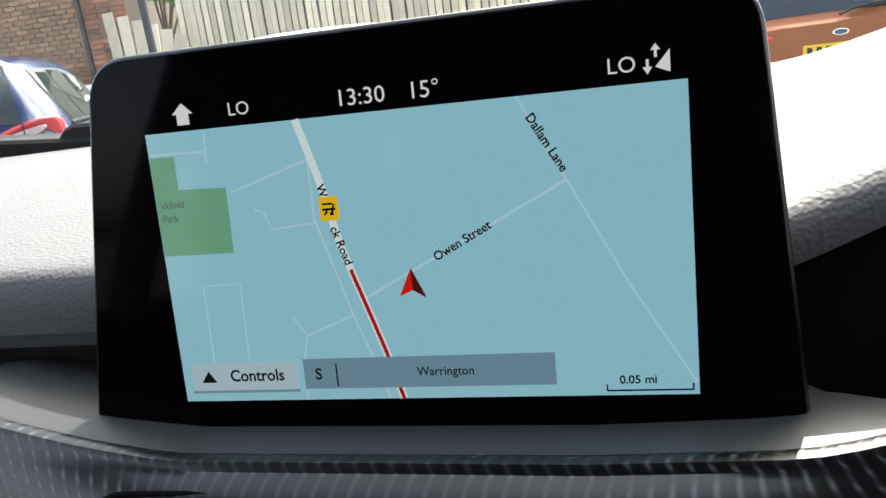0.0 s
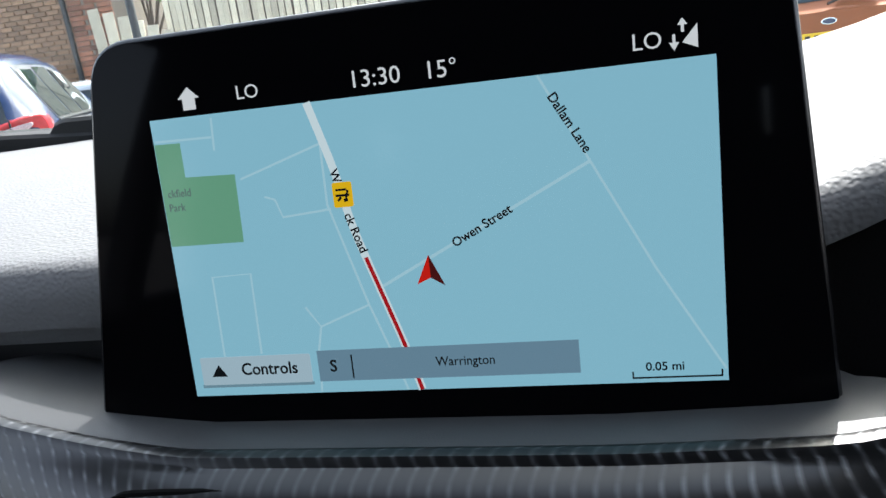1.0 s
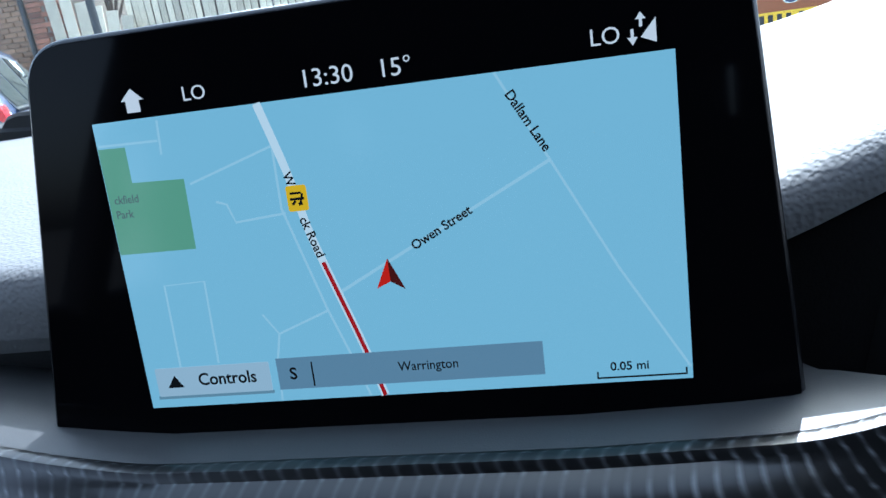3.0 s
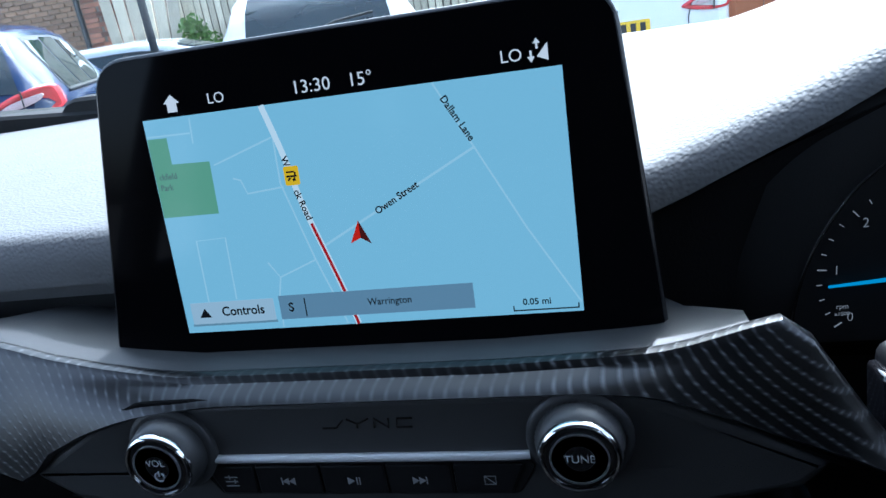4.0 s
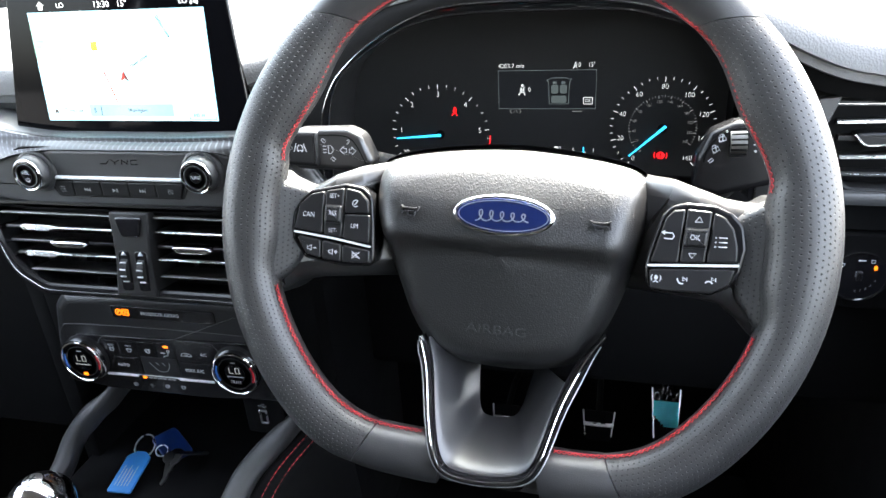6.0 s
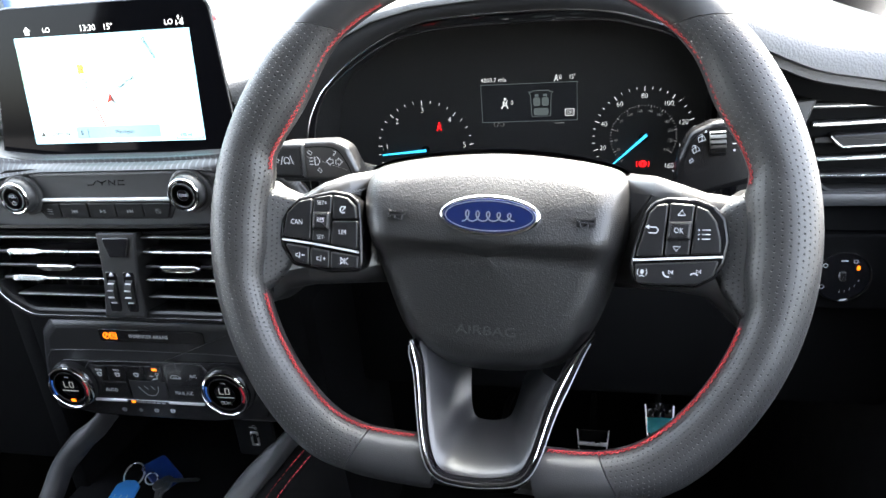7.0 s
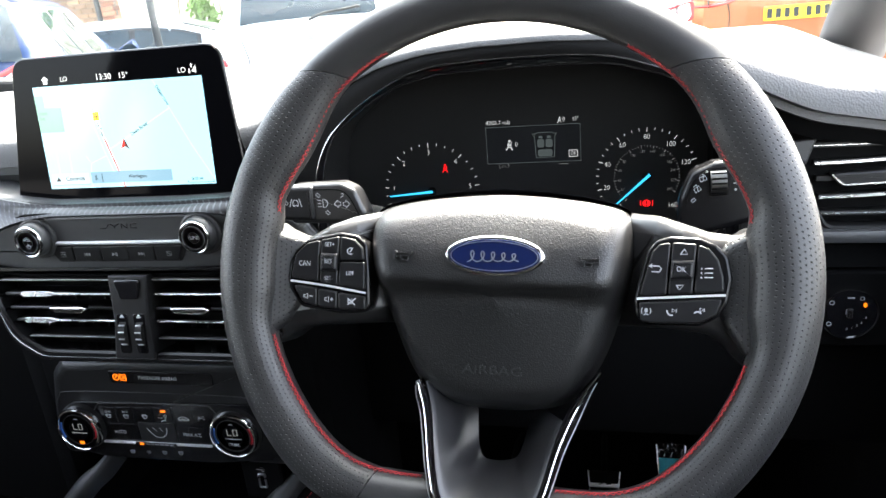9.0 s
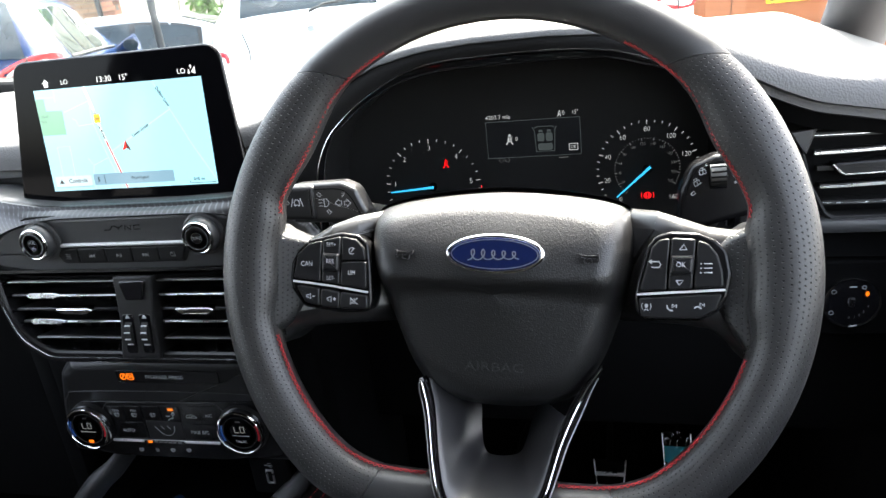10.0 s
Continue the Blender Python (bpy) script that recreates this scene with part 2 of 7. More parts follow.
def upright(x, y, z, tilt=0, spin=0):
    """The pose of a panel that faces the driver: local x right, y up, z out; tilt: the top leans away."""
    return pose(x, y, z, 90 - tilt) @ pose(0, 0, 0, 0, 0, spin)


def rounded(points, radius, seg=5):
    """A polygon with its corners rounded; radius is one number or one a corner."""
    out, n = [], len(points)
    for i, p in enumerate(points):
        r = radius[i] if isinstance(radius, (list, tuple)) else radius
        p = Vector(p)
        a, b = Vector(points[i - 1]) - p, Vector(points[(i + 1) % n]) - p
        if r <= 0 or a.length < 1e-6 or b.length < 1e-6:
            out.append((p.x, p.y))
            continue
        a, la, b, lb = a.normalized(), a.length, b.normalized(), b.length
        half = a.angle(b) / 2
        d = min(r / max(math.tan(half), 1e-3), la * 0.48, lb * 0.48)
        p0, p2 = p + a * d, p + b * d
        for k in range(seg + 1):
            t = k / seg
            q = p0 * (1 - t) ** 2 + p * 2 * t * (1 - t) + p2 * t * t
            out.append((q.x, q.y))
    return out


def smooth_line(points, seg=6, closed=False):
    """A Catmull-Rom line through points of any size."""
    pts = [Vector(p) for p in points]
    n, out = len(pts), []
    for i in range(n if closed else n - 1):
        p = [pts[(i + k) % n] if closed else pts[min(max(i + k, 0), n - 1)] for k in (-1, 0, 1, 2)]
        for k in range(seg):
            t = k / seg
            out.append(0.5 * (2 * p[1] + (p[2] - p[0]) * t + (2 * p[0] - 5 * p[1] + 4 * p[2] - p[3]) * t * t + (3 * p[1] - p[0] - 3 * p[2] + p[3]) * t ** 3))
    if not closed:
        out.append(pts[-1])
    return [tuple(v) for v in out]


def oval(cx, cy, rx, ry=None, n=32, start=0.0):
    ry = rx if ry is None else ry
    return [(cx + rx * math.cos(start + math.tau * i / n), cy + ry * math.sin(start + math.tau * i / n)) for i in range(n)]


def inset(points, d):
    """A counter-clockwise or clockwise polygon moved inwards by d."""
    n = len(points)
    area = sum(points[i - 1][0] * points[i][1] - points[i][0] * points[i - 1][1] for i in range(n))
    sign = 1 if area > 0 else -1
    out = []
    for i in range(n):
        a, p, b = Vector(points[i - 1]), Vector(points[i]), Vector(points[(i + 1) % n])
        u, w = (p - a), (b - p)
        u, w = (u.normalized() if u.length > 1e-9 else w.normalized()), (w.normalized() if w.length > 1e-9 else u.normalized())
        nu, nw = Vector((-u.y, u.x)), Vector((-w.y, w.x))
        k = nu + nw
        k = k / max(k.dot(k) / 2, 0.35) if k.length > 1e-6 else nu
        q = p + sign * k * d
        out.append((q.x, q.y))
    return out


def add_slab(bm, points, z0, z1, bevel=0.0, steps=3, back=True):
    """A plate with the outline points, from z0 to z1, its front edge rounded."""
    rings = [(points, z0)]
    if bevel:
        for k in range(steps + 1):
            a = math.pi / 2 * k / steps
            rings.append((inset(points, bevel * (1 - math.cos(a))), z1 - bevel + bevel * math.sin(a)))
    else:
        rings.append((points, z1))
    made = [[bm.verts.new((x * MM, y * MM, z * MM)) for x, y in ring] for ring, z in rings]
    n = len(points)
    for lo, hi in zip(made, made[1:]):
        for i in range(n):
            bm.faces.new((lo[i - 1], lo[i], hi[i], hi[i - 1]))
    bm.faces.new(made[-1])
    if back:
        bm.faces.new(made[0][::-1])
    bmesh.ops.recalc_face_normals(bm, faces=bm.faces[:]) if len(bm.faces) < 4000 else None
    return bm


def slab(points, z0, z1, bevel=0.0, steps=3):
    return add_slab(bmesh.new(), points, z0, z1, bevel, steps)


def ring_slab(outer, inner, z0, z1, bevel=0.0):
    """A flat frame between two outlines with the same number of points."""
    bm, n = bmesh.new(), len(outer)
    loops = [(outer, z0), (outer, z1 - bevel), (inset(outer, bevel) if bevel else outer, z1), (inset(inner, -bevel) if bevel else inner, z1), (inner, z1 - bevel), (inner, z0)]
    made = [[bm.verts.new((x * MM, y * MM, z * MM)) for x, y in ring] for ring, z in loops]
    for a, b in zip(made, made[1:] + made[:1]):
        for i in range(n):
            bm.faces.new((a[i - 1], a[i], b[i], b[i - 1]))
    bmesh.ops.recalc_face_normals(bm, faces=bm.faces[:])
    bmesh.ops.remove_doubles(bm, verts=bm.verts[:], dist=1e-7)
    return bm


def rect(x0, y0, x1, y1, r=0.0, seg=3):
    pts = [(x0, y0), (x1, y0), (x1, y1), (x0, y1)]
    return rounded(pts, r, seg) if r else pts


def add_strip(bm, points, width, z0, z1):
    """A flat line of some width along points, from z0 to z1."""
    pts = [Vector(p).to_2d() for p in points]
    left, right = [], []
    for i, p in enumerate(pts):
        d = (pts[min(i + 1, len(pts) - 1)] - pts[max(i - 1, 0)]).normalized()
        nrm = Vector((-d.y, d.x)) * width / 2
        left.append(p + nrm), right.append(p - nrm)
    loop = left + right[::-1]
    n = len(left)
    lo = [bm.verts.new((v.x * MM, v.y * MM, z0 * MM)) for v in loop]
    hi = [bm.verts.new((v.x * MM, v.y * MM, z1 * MM)) for v in loop]
    m = len(loop)
    for i in range(n - 1):
        bm.faces.new((hi[i + 1], hi[i], hi[m - 1 - i], hi[m - 2 - i]))
    for i in range(m):
        bm.faces.new((lo[i - 1], lo[i], hi[i], hi[i - 1]))
    return bm


def strip(points, width, z0, z1):
    return add_strip(bmesh.new(), points, width, z0, z1)


def add_tube(bm, path, rx, ry=None, n=10, closed=False, up=(0, 0, 1), scale=MM, caps=True):
    """A round or oval tube along 3D points; up: the direction that rx is measured across."""
    pts = [Vector(p) for p in path]
    m, rings = len(pts), []
    for i, p in enumerate(pts):
        a = pts[i - 1] if (closed or i) else p
        b = pts[(i + 1) % m] if (closed or i < m - 1) else p
        t = (b - a).normalized()
        w = t.cross(Vector(up))
        w = w.normalized() if w.length > 1e-6 else t.orthogonal().normalized()
        v = w.cross(t)
        r = rx(i / max(1, m - 1)) if callable(rx) else rx
        s = r if ry is None else (ry(i / max(1, m - 1)) if callable(ry) else ry)
        rings.append([bm.verts.new((p + w * r * math.cos(math.tau * k / n) + v * s * math.sin(math.tau * k / n)) * scale) for k in range(n)])
    for i in range(m if closed else m - 1):
        lo, hi = rings[i], rings[(i + 1) % m]
        for k in range(n):
            bm.faces.new((lo[k - 1], lo[k], hi[k], hi[k - 1]))
    if not closed and caps:
        bm.faces.new(rings[0][::-1]), bm.faces.new(rings[-1])
    return bm


def tube(path, rx, ry=None, n=10, closed=False, up=(0, 0, 1), scale=MM):
    bm = add_tube(bmesh.new(), path, rx, ry, n, closed, up, scale)
    bmesh.ops.recalc_face_normals(bm, faces=bm.faces[:])
    return bm


def lathe(profile, n=40, cx=0.0, cy=0.0):
    """A turned piece round local z; profile: radius and height."""
    bm = bmesh.new()
    rings = [[bm.verts.new(((cx + r * math.cos(math.tau * k / n)) * MM, (cy + r * math.sin(math.tau * k / n)) * MM, z * MM)) for k in range(n)] for r, z in profile]
    for lo, hi in zip(rings, rings[1:]):
        for k in range(n):
            bm.faces.new((lo[k - 1], lo[k], hi[k], hi[k - 1]))
    if profile[0][0] > 0.01:
        bm.faces.new(rings[0][::-1])
    if profile[-1][0] > 0.01:
        bm.faces.new(rings[-1])
    bmesh.ops.remove_doubles(bm, verts=bm.verts[:], dist=1e-7)
    bmesh.ops.recalc_face_normals(bm, faces=bm.faces[:])
    return bm


def loft(rows, scale=1.0, closed=False, caps=False):
    """A skin over rows of 3D points."""
    bm = bmesh.new()
    made = [[bm.verts.new(Vector(p) * scale) for p in row] for row in rows]
    for lo, hi in zip(made, made[1:]):
        m = len(lo)
        for i in range(0 if closed else 1, m):
            bm.faces.new((lo[i - 1], lo[i], hi[i], hi[i - 1]))
    if caps:
        bm.faces.new(made[0][::-1]), bm.faces.new(made[-1])
    bmesh.ops.recalc_face_normals(bm, faces=bm.faces[:])
    return bm


def block(x0, y0, z0, x1, y1, z1, bevel=0.0, seg=2):
    """A box in metres with rounded edges."""
    bm = bmesh.new()
    bmesh.ops.create_cube(bm, size=1.0, matrix=Matrix.Translation(((x0 + x1) / 2, (y0 + y1) / 2, (z0 + z1) / 2)) @ Matrix.Diagonal((x1 - x0, y1 - y0, z1 - z0, 1)))
    if bevel:
        bmesh.ops.bevel(bm, geom=bm.edges[:], offset=bevel, segments=seg, affect="EDGES", profile=0.5)
    return bm


LETTERS = {}


def lettering(text, size, x, y, z, mat, parent, name="lettering", spin=0.0, thick=0.12, wide=1.0, align="CENTER", label="", bold=0.0):
    """Raised letters of the built-in font, as a mesh; size: capital height in millimetres."""
    key = (text, align, thick, bold)
    if key not in LETTERS:
        cu = bpy.data.curves.new("letters", "FONT")
        cu.body, cu.size, cu.align_x, cu.align_y, cu.extrude = text, 1.0, align, "CENTER", thick / 2
        cu.resolution_u, cu.offset = 3, bold
        ob = bpy.data.objects.new("letters", cu)
        scene.collection.objects.link(ob)
        bpy.context.view_layer.update()
        LETTERS[key] = bpy.data.meshes.new_from_object(ob.evaluated_get(bpy.context.evaluated_depsgraph_get()))
        bpy.data.objects.remove(ob)
    me = LETTERS[key].copy()
    k = size * MM / 0.70
    me.transform(pose(x * MM, y * MM, z * MM, 0, 0, spin) @ Matrix.Diagonal((k * wide, k, 0.0005, 1)))
    me.materials.clear()
    me.materials.append(mat)
    ob = new(name, me)
    ob.parent = parent
    return tagged(ob, label)


def marks(shapes, z0, z1, mat, parent, name="icon", label=""):
    """One small printed sign from several flat outlines or lines: ('p', points) or ('l', points, width)."""
    bm = bmesh.new()
    for s in shapes:
        if s[0] == "p":
            add_slab(bm, s[1], z0, z1)
        else:
            add_strip(bm, s[1], s[2], z0, z1)
    return part(name, bm, mat, parent, label)


def knurled(r0, r1, z0, z1, n=90, depth=0.5, cx=0, cy=0):
    """A ribbed barrel."""
    bm = bmesh.new()
    rings = []
    for r, z in ((r0, z0), (r1, z1)):
        rings.append([bm.verts.new(((cx + (r - depth * (k % 2)) * math.cos(math.tau * k / n)) * MM, (cy + (r - depth * (k % 2)) * math.sin(math.tau * k / n)) * MM, z * MM)) for k in range(n)])
    for k in range(n):
        bm.faces.new((rings[0][k - 1], rings[0][k], rings[1][k], rings[1][k - 1]))
    bm.faces.new(rings[0][::-1]), bm.faces.new(rings[1])
    return bm

# ---------------------------------------------------------------- the car's shell round the camera
GROUND = -0.07


def ease(a, b, x):
    t = min(1.0, max(0.0, (x - a) / (b - a)))
    return t * t * (3 - 2 * t)


def along(table, x):
    """A value read from a short table of (x, value), with straight steps."""
    for (a, u), (b, w) in zip(table, table[1:]):
        if x <= b:
            return u + (w - u) * min(1, max(0, (x - a) / (b - a)))
    return table[-1][1]


def solid(bm, depth):
    bmesh.ops.solidify(bm, geom=bm.faces[:], thickness=depth)
    bmesh.ops.recalc_face_normals(bm, faces=bm.faces[:])
    return bm


shell = [
    part("ceiling", block(-0.745, -2.2, 1.42, 0.668, 0.02, 1.47, 0.01), LINER),
    part("wall_rear", block(-0.80, -2.25, 0.0, 0.74, -2.19, 0.98, 0.01), DARK),
    part("window_2", block(0.655, -2.2, 0.96, 0.661, -0.78, 1.43), PRIVACY),
    part("window_3", block(-0.741, -2.2, 0.96, -0.735, -0.78, 1.43), PRIVACY),
    part("window_4", block(-0.72, -2.215, 0.98, 0.64, -2.209, 1.43), PRIVACY),
    part("seat_wall", block(-0.80, -0.95, 0.05, 0.72, -0.85, 1.17, 0.03), DARK),
    part("floor", block(-0.80, -2.2, 0.0, 0.74, 0.95, 0.05), CARPET),
    part("wall_right", block(0.70, -2.2, 0.02, 0.78, 0.97, 0.965, 0.01), BLACK),
    part("wall_left", block(-0.86, -2.2, 0.02, -0.78, 0.97, 0.965, 0.01), DARK),
    part("wall_front", block(-0.80, 0.93, 0.0, 0.74, 0.98, 1.03), BLACK),
]
for ob, text in zip(shell, ("pale woven car roof lining", "dark rear bulkhead of the cabin", "dark tinted rear side window", "dark tinted rear side window", "dark tinted rear window", "dark cloth wall of the seat backs", "black carpet of the car floor", "charcoal plastic driver's door lining",
                            "charcoal plastic passenger's door lining", "dark sound-proofed bulkhead behind the dashboard")):
    tagged(ob, text, "car interior", kind="structure")


def roof_post(name, a, b, rx, ry, mat, label):
    mid = [tuple(Vector(a).lerp(Vector(b), t) + Vector((0.0, 0.0, 0.025 * math.sin(math.pi * t)))) for t in (0, 0.2, 0.4, 0.6, 0.8, 1)]
    return tagged(part(name, tube(mid, rx, ry, 14, scale=1.0), mat), label, "pillar", kind="structure")


roof_post("pillar_right", (0.755, 0.88, 1.00), (0.645, 0.00, 1.45), 0.046, 0.034, PILLAR, "grey grained plastic windscreen pillar beside the driver")
roof_post("pillar_left", (-0.80, 0.86, 1.00), (-0.64, 0.00, 1.44), 0.045, 0.032, PILLAR, "grey grained plastic windscreen pillar on passenger side")
roof_post("door_post_right", (0.72, -0.62, 0.95), (0.60, -0.72, 1.45), 0.05, 0.035, PILLAR, "grey door post behind the driver")
roof_post("door_post_left", (-0.79, -0.62, 0.95), (-0.66, -0.72, 1.45), 0.05, 0.035, PILLAR, "grey door post behind the passenger")
roof_post("roof_rail_right", (0.60, 0.02, 1.435), (0.60, -2.2, 1.42), 0.04, 0.03, LINER, "pale roof rail over the driver's window")
roof_post("roof_rail_left", (-0.66, 0.02, 1.435), (-0.66, -2.2, 1.42), 0.04, 0.03, LINER, "pale roof rail over the passenger's window")

rows = []
for i in range(13):
    u = -1 + 2 * i / 12
    bow = 0.07 * (1 - u * u)
    rows.append([(-0.03 + (0.755 - 0.145 * t) * u, 0.87 - 0.86 * t + bow, 1.02 + 0.415 * t + 0.05 * math.sin(math.pi * t)) for t in [k / 8 for k in range(9)]])
windscreen = part("windscreen", solid(loft(rows), 0.004), SCREENGLASS)
windscreen.visible_shadow = False
tagged(windscreen, "clear slanted windscreen glass in front of dashboard", "windscreen", kind="structure")

# ---------------------------------------------------------------- dashboard
dash = thing("dashboard", Matrix(), "black grained soft-touch dashboard lit by sun", "dashboard")

# Upper crease of the pad's front from side to side: height and depth.
EDGE_Z = [(-0.80, 1.071), (0.06, 1.072), (0.09, 1.0775), (0.12, 1.090), (0.151, 1.103), (0.18, 1.117), (0.213, 1.129), (0.255, 1.1365), (0.30, 1.1395), (0.36, 1.140), (0.41, 1.137), (0.45, 1.129), (0.50, 1.111), (0.54, 1.092), (0.58, 1.077), (0.70, 1.055)]
EDGE_Y = [(-0.80, 0.262), (0.08, 0.262), (0.20, 0.260), (0.34, 0.256), (0.44, 0.260), (0.54, 0.285), (0.70, 0.315)]
LIP_DROP = [(-0.80, 0.027), (0.05, 0.026), (0.08, 0.019), (0.12, 0.0165), (0.15, 0.015), (0.18, 0.013), (0.213, 0.011), (0.255, 0.0095), (0.41, 0.0095), (0.47, 0.013), (0.56, 0.022), (0.70, 0.026)]


def pad_row(x):
    z, y, drop = along(EDGE_Z, x), along(EDGE_Y, x), along(LIP_DROP, x)
    side = ease(0.62, 0.72, x) * 0.03
    back = 1.092 - side - 0.014 * ease(-0.10, -0.70, x)
    hood = ease(0.10, 0.27, x) * (1 - ease(0.42, 0.60, x))
    row = [(x, y + 0.012, z - drop - 0.003), (x, y + 0.001, z - drop), (x, y + 0.0015, z - drop * 0.6), (x, y + 0.005, z - 0.004), (x, y + 0.0095, z - 0.0008), (x, y + 0.013, z + 0.0004), (x, y + 0.022, z + 0.0015)]
    for k in range(1, 12):
        t = k / 11
        row.append((x, y + 0.022 + (0.735 - y - 0.022) * t, (z + 0.0015) * (1 - t) + back * t + (0.006 + 0.029 * hood) * math.sin(math.pi * t) * (1 - t)))
    ridge = 0.006 * ease(-0.40, -0.15, x)
    row[-1] = (x, 0.718, back - ridge)
    row += [(x, 0.724, back - 0.92 * ridge), (x, 0.729, back - 0.2 * ridge), (x, 0.734, back), (x, 0.742, back - 0.003), (x, 0.75, back - 0.02)]
    return row + [(x, yy + 0.010, zz - 0.010) for _, yy, zz in row[::-1]]


xs = [-0.80 + 0.0125 * i for i in range(121)]
part("dash_pad", loft([pad_row(x) for x in xs], closed=True, caps=True), PAD, dash, "grained black soft pad, bright in the sun", 60)
rows = [[(x, 0.737, 1.03), (x, 0.738, z - 0.004), (x, 0.742, z), (x, 0.80, z), (x, 0.81, 1.03)] for x, z in ((-0.80, 1.106), (-0.70, 1.100), (-0.60, 1.094), (-0.51, 1.089), (-0.40, 1.084), (-0.30, 1.076), (0.0, 1.066), (0.60, 1.06))]
part("defroster_grille", loft(rows, closed=True, caps=True), DARK, dash)
part("cowl_panel", block(-0.80, 0.80, 1.02, 0.72, 0.92, 1.045, 0.004), DARK, dash)

# Dark cap on the grille's passenger side.
rows = [[(x, 0.741, 1.080), (x, 0.742, z - 0.004), (x, 0.746, z), (x, 0.778, z), (x, 0.784, 1.080)] for x, z in ((-0.572, 1.094), (-0.562, 1.1035), (-0.55, 1.1065), (-0.46, 1.105), (-0.40, 1.102))]
part("end_cap", loft(rows, closed=True, caps=True), DARK, dash, "dark plastic cap")

# Recess behind the trim, then the grey shelf on which the screen stands.
part("recess", block(-0.80, 0.275, 0.985, 0.10, 0.30, 1.05), DARK, dash)
SHELF_TOP = [(-0.80, 1.046), (-0.30, 1.043), (-0.235, 1.037), (-0.21, 1.033), (-0.19, 1.0285), (-0.155, 1.0235), (-0.12, 1.0198), (0.02, 1.0195), (0.08, 1.0216), (0.097, 1.0253), (0.110, 1.0295), (0.131, 1.0345), (0.16, 1.039), (0.20, 1.042)]


def lean(x):
    """How far the trim's upper edge lies back on the passenger's side."""
    return 0.018 * ease(-0.10, -0.30, x)



rows = []
for i in range(60):
    x = -0.80 + 0.914 * i / 59
    z = along(SHELF_TOP, x)
    back = 0.226 + 0.052 * ease(-0.29, -0.20, x) * (1 - ease(0.075, 0.112, x))
    d = lean(x)
    back = max(back, 0.226 + d)
    rows.append([(x, 0.2128 + d, z - 0.012), (x, 0.2130 + d, z - 0.002), (x, 0.2150 + d, z - 0.001), (x, max(0.222 + d, back - 0.02 * (back > 0.25)), z - 0.002), (x, back, z - 0.004), (x, back + 0.001, z - 0.012)])
part("shelf", loft(rows, caps=True, closed=True), SHELF, dash, "pale grey painted shelf under the screen")

# Patterned trim strip that sweeps across below the screen.
TRIM_LOW = [(-0.80, 1.030), (-0.32, 1.020), (-0.253, 0.996), (-0.234, 0.987), (-0.215, 0.978), (-0.204, 0.973), (-0.189, 0.9885), (-0.164, 1.000), (-0.141, 1.0065), (-0.121, 1.0095), (-0.10, 1.0115), (0.055, 1.0120), (0.080, 1.0095), (0.104, 1.000), (0.145, 0.982), (0.165, 0.972), (0.20, 0.955)]
rows = []
for i in range(97):
    x = -0.80 + 0.964 * i / 96
    lo = along(TRIM_LOW, x)
    hi = max(lo + 0.004, min(along(SHELF_TOP, x) - 0.0005, 1.034 - 1.65 * (x - 0.128)))
    d = lean(x)
    rows.append([(x, 0.2135 + d, hi + 0.0004), (x, 0.2110 + d, hi + 0.0010), (x, 0.2085 + d, hi + 0.0004), (x, 0.2072 + d, hi - 0.0014)] + [(x, 0.2068 + d - (0.009 + d) * t - (0.001 + 0.15 * d) * math.sin(math.pi * t), hi - 0.0024 + (lo - hi + 0.0024) * t) for t in [k / 6 for k in range(7)]] + [(x, 0.200, lo - 0.002), (x, 0.2162, lo - 0.002)])
part("patterned_trim", loft(rows, closed=True, caps=True), CARBON, dash, "dark glossy woven carbon-look trim")

# Lower carcass: glove box side, centre stack sides and the knee panel, footwell shade put into their black.
rows = []
for i in range(30):
    x = -0.80 + 0.60 * i / 29
    k = ease(-0.42, -0.20, x)
    rows.append([(x, 0.213, along(TRIM_LOW, x) - 0.003), (x, 0.214, 0.955), (x, 0.224, 0.91), (x, 0.245, 0.80), (x, 0.26, 0.62), (x, 0.30, 0.62), (x, 0.30, 0.97)])
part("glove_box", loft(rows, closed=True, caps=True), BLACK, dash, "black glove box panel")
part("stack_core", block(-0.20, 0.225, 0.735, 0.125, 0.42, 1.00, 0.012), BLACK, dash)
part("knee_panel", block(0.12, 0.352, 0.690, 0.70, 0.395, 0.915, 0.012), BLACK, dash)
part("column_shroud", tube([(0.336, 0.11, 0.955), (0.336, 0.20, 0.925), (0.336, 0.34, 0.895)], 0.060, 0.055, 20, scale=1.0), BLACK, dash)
rows = []
for i in range(20):
    x = 0.50 + 0.20 * i / 19
    z, y = along(EDGE_Z, x), along(EDGE_Y, x)
    rows.append([(x, y + 0.012, z - 0.026), (x, y + 0.028, z - 0.05), (x, y + 0.040, 1.035 ), (x, 0.345, 0.94), (x, 0.335, 0.90), (x, 0.36, 0.90), (x, 0.40, 1.02)])
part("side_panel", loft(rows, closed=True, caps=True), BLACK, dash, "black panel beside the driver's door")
part("side_fillet", block(0.565, 0.318, 0.929, 0.70, 0.338, 0.942, 0.004), CHAR, dash)

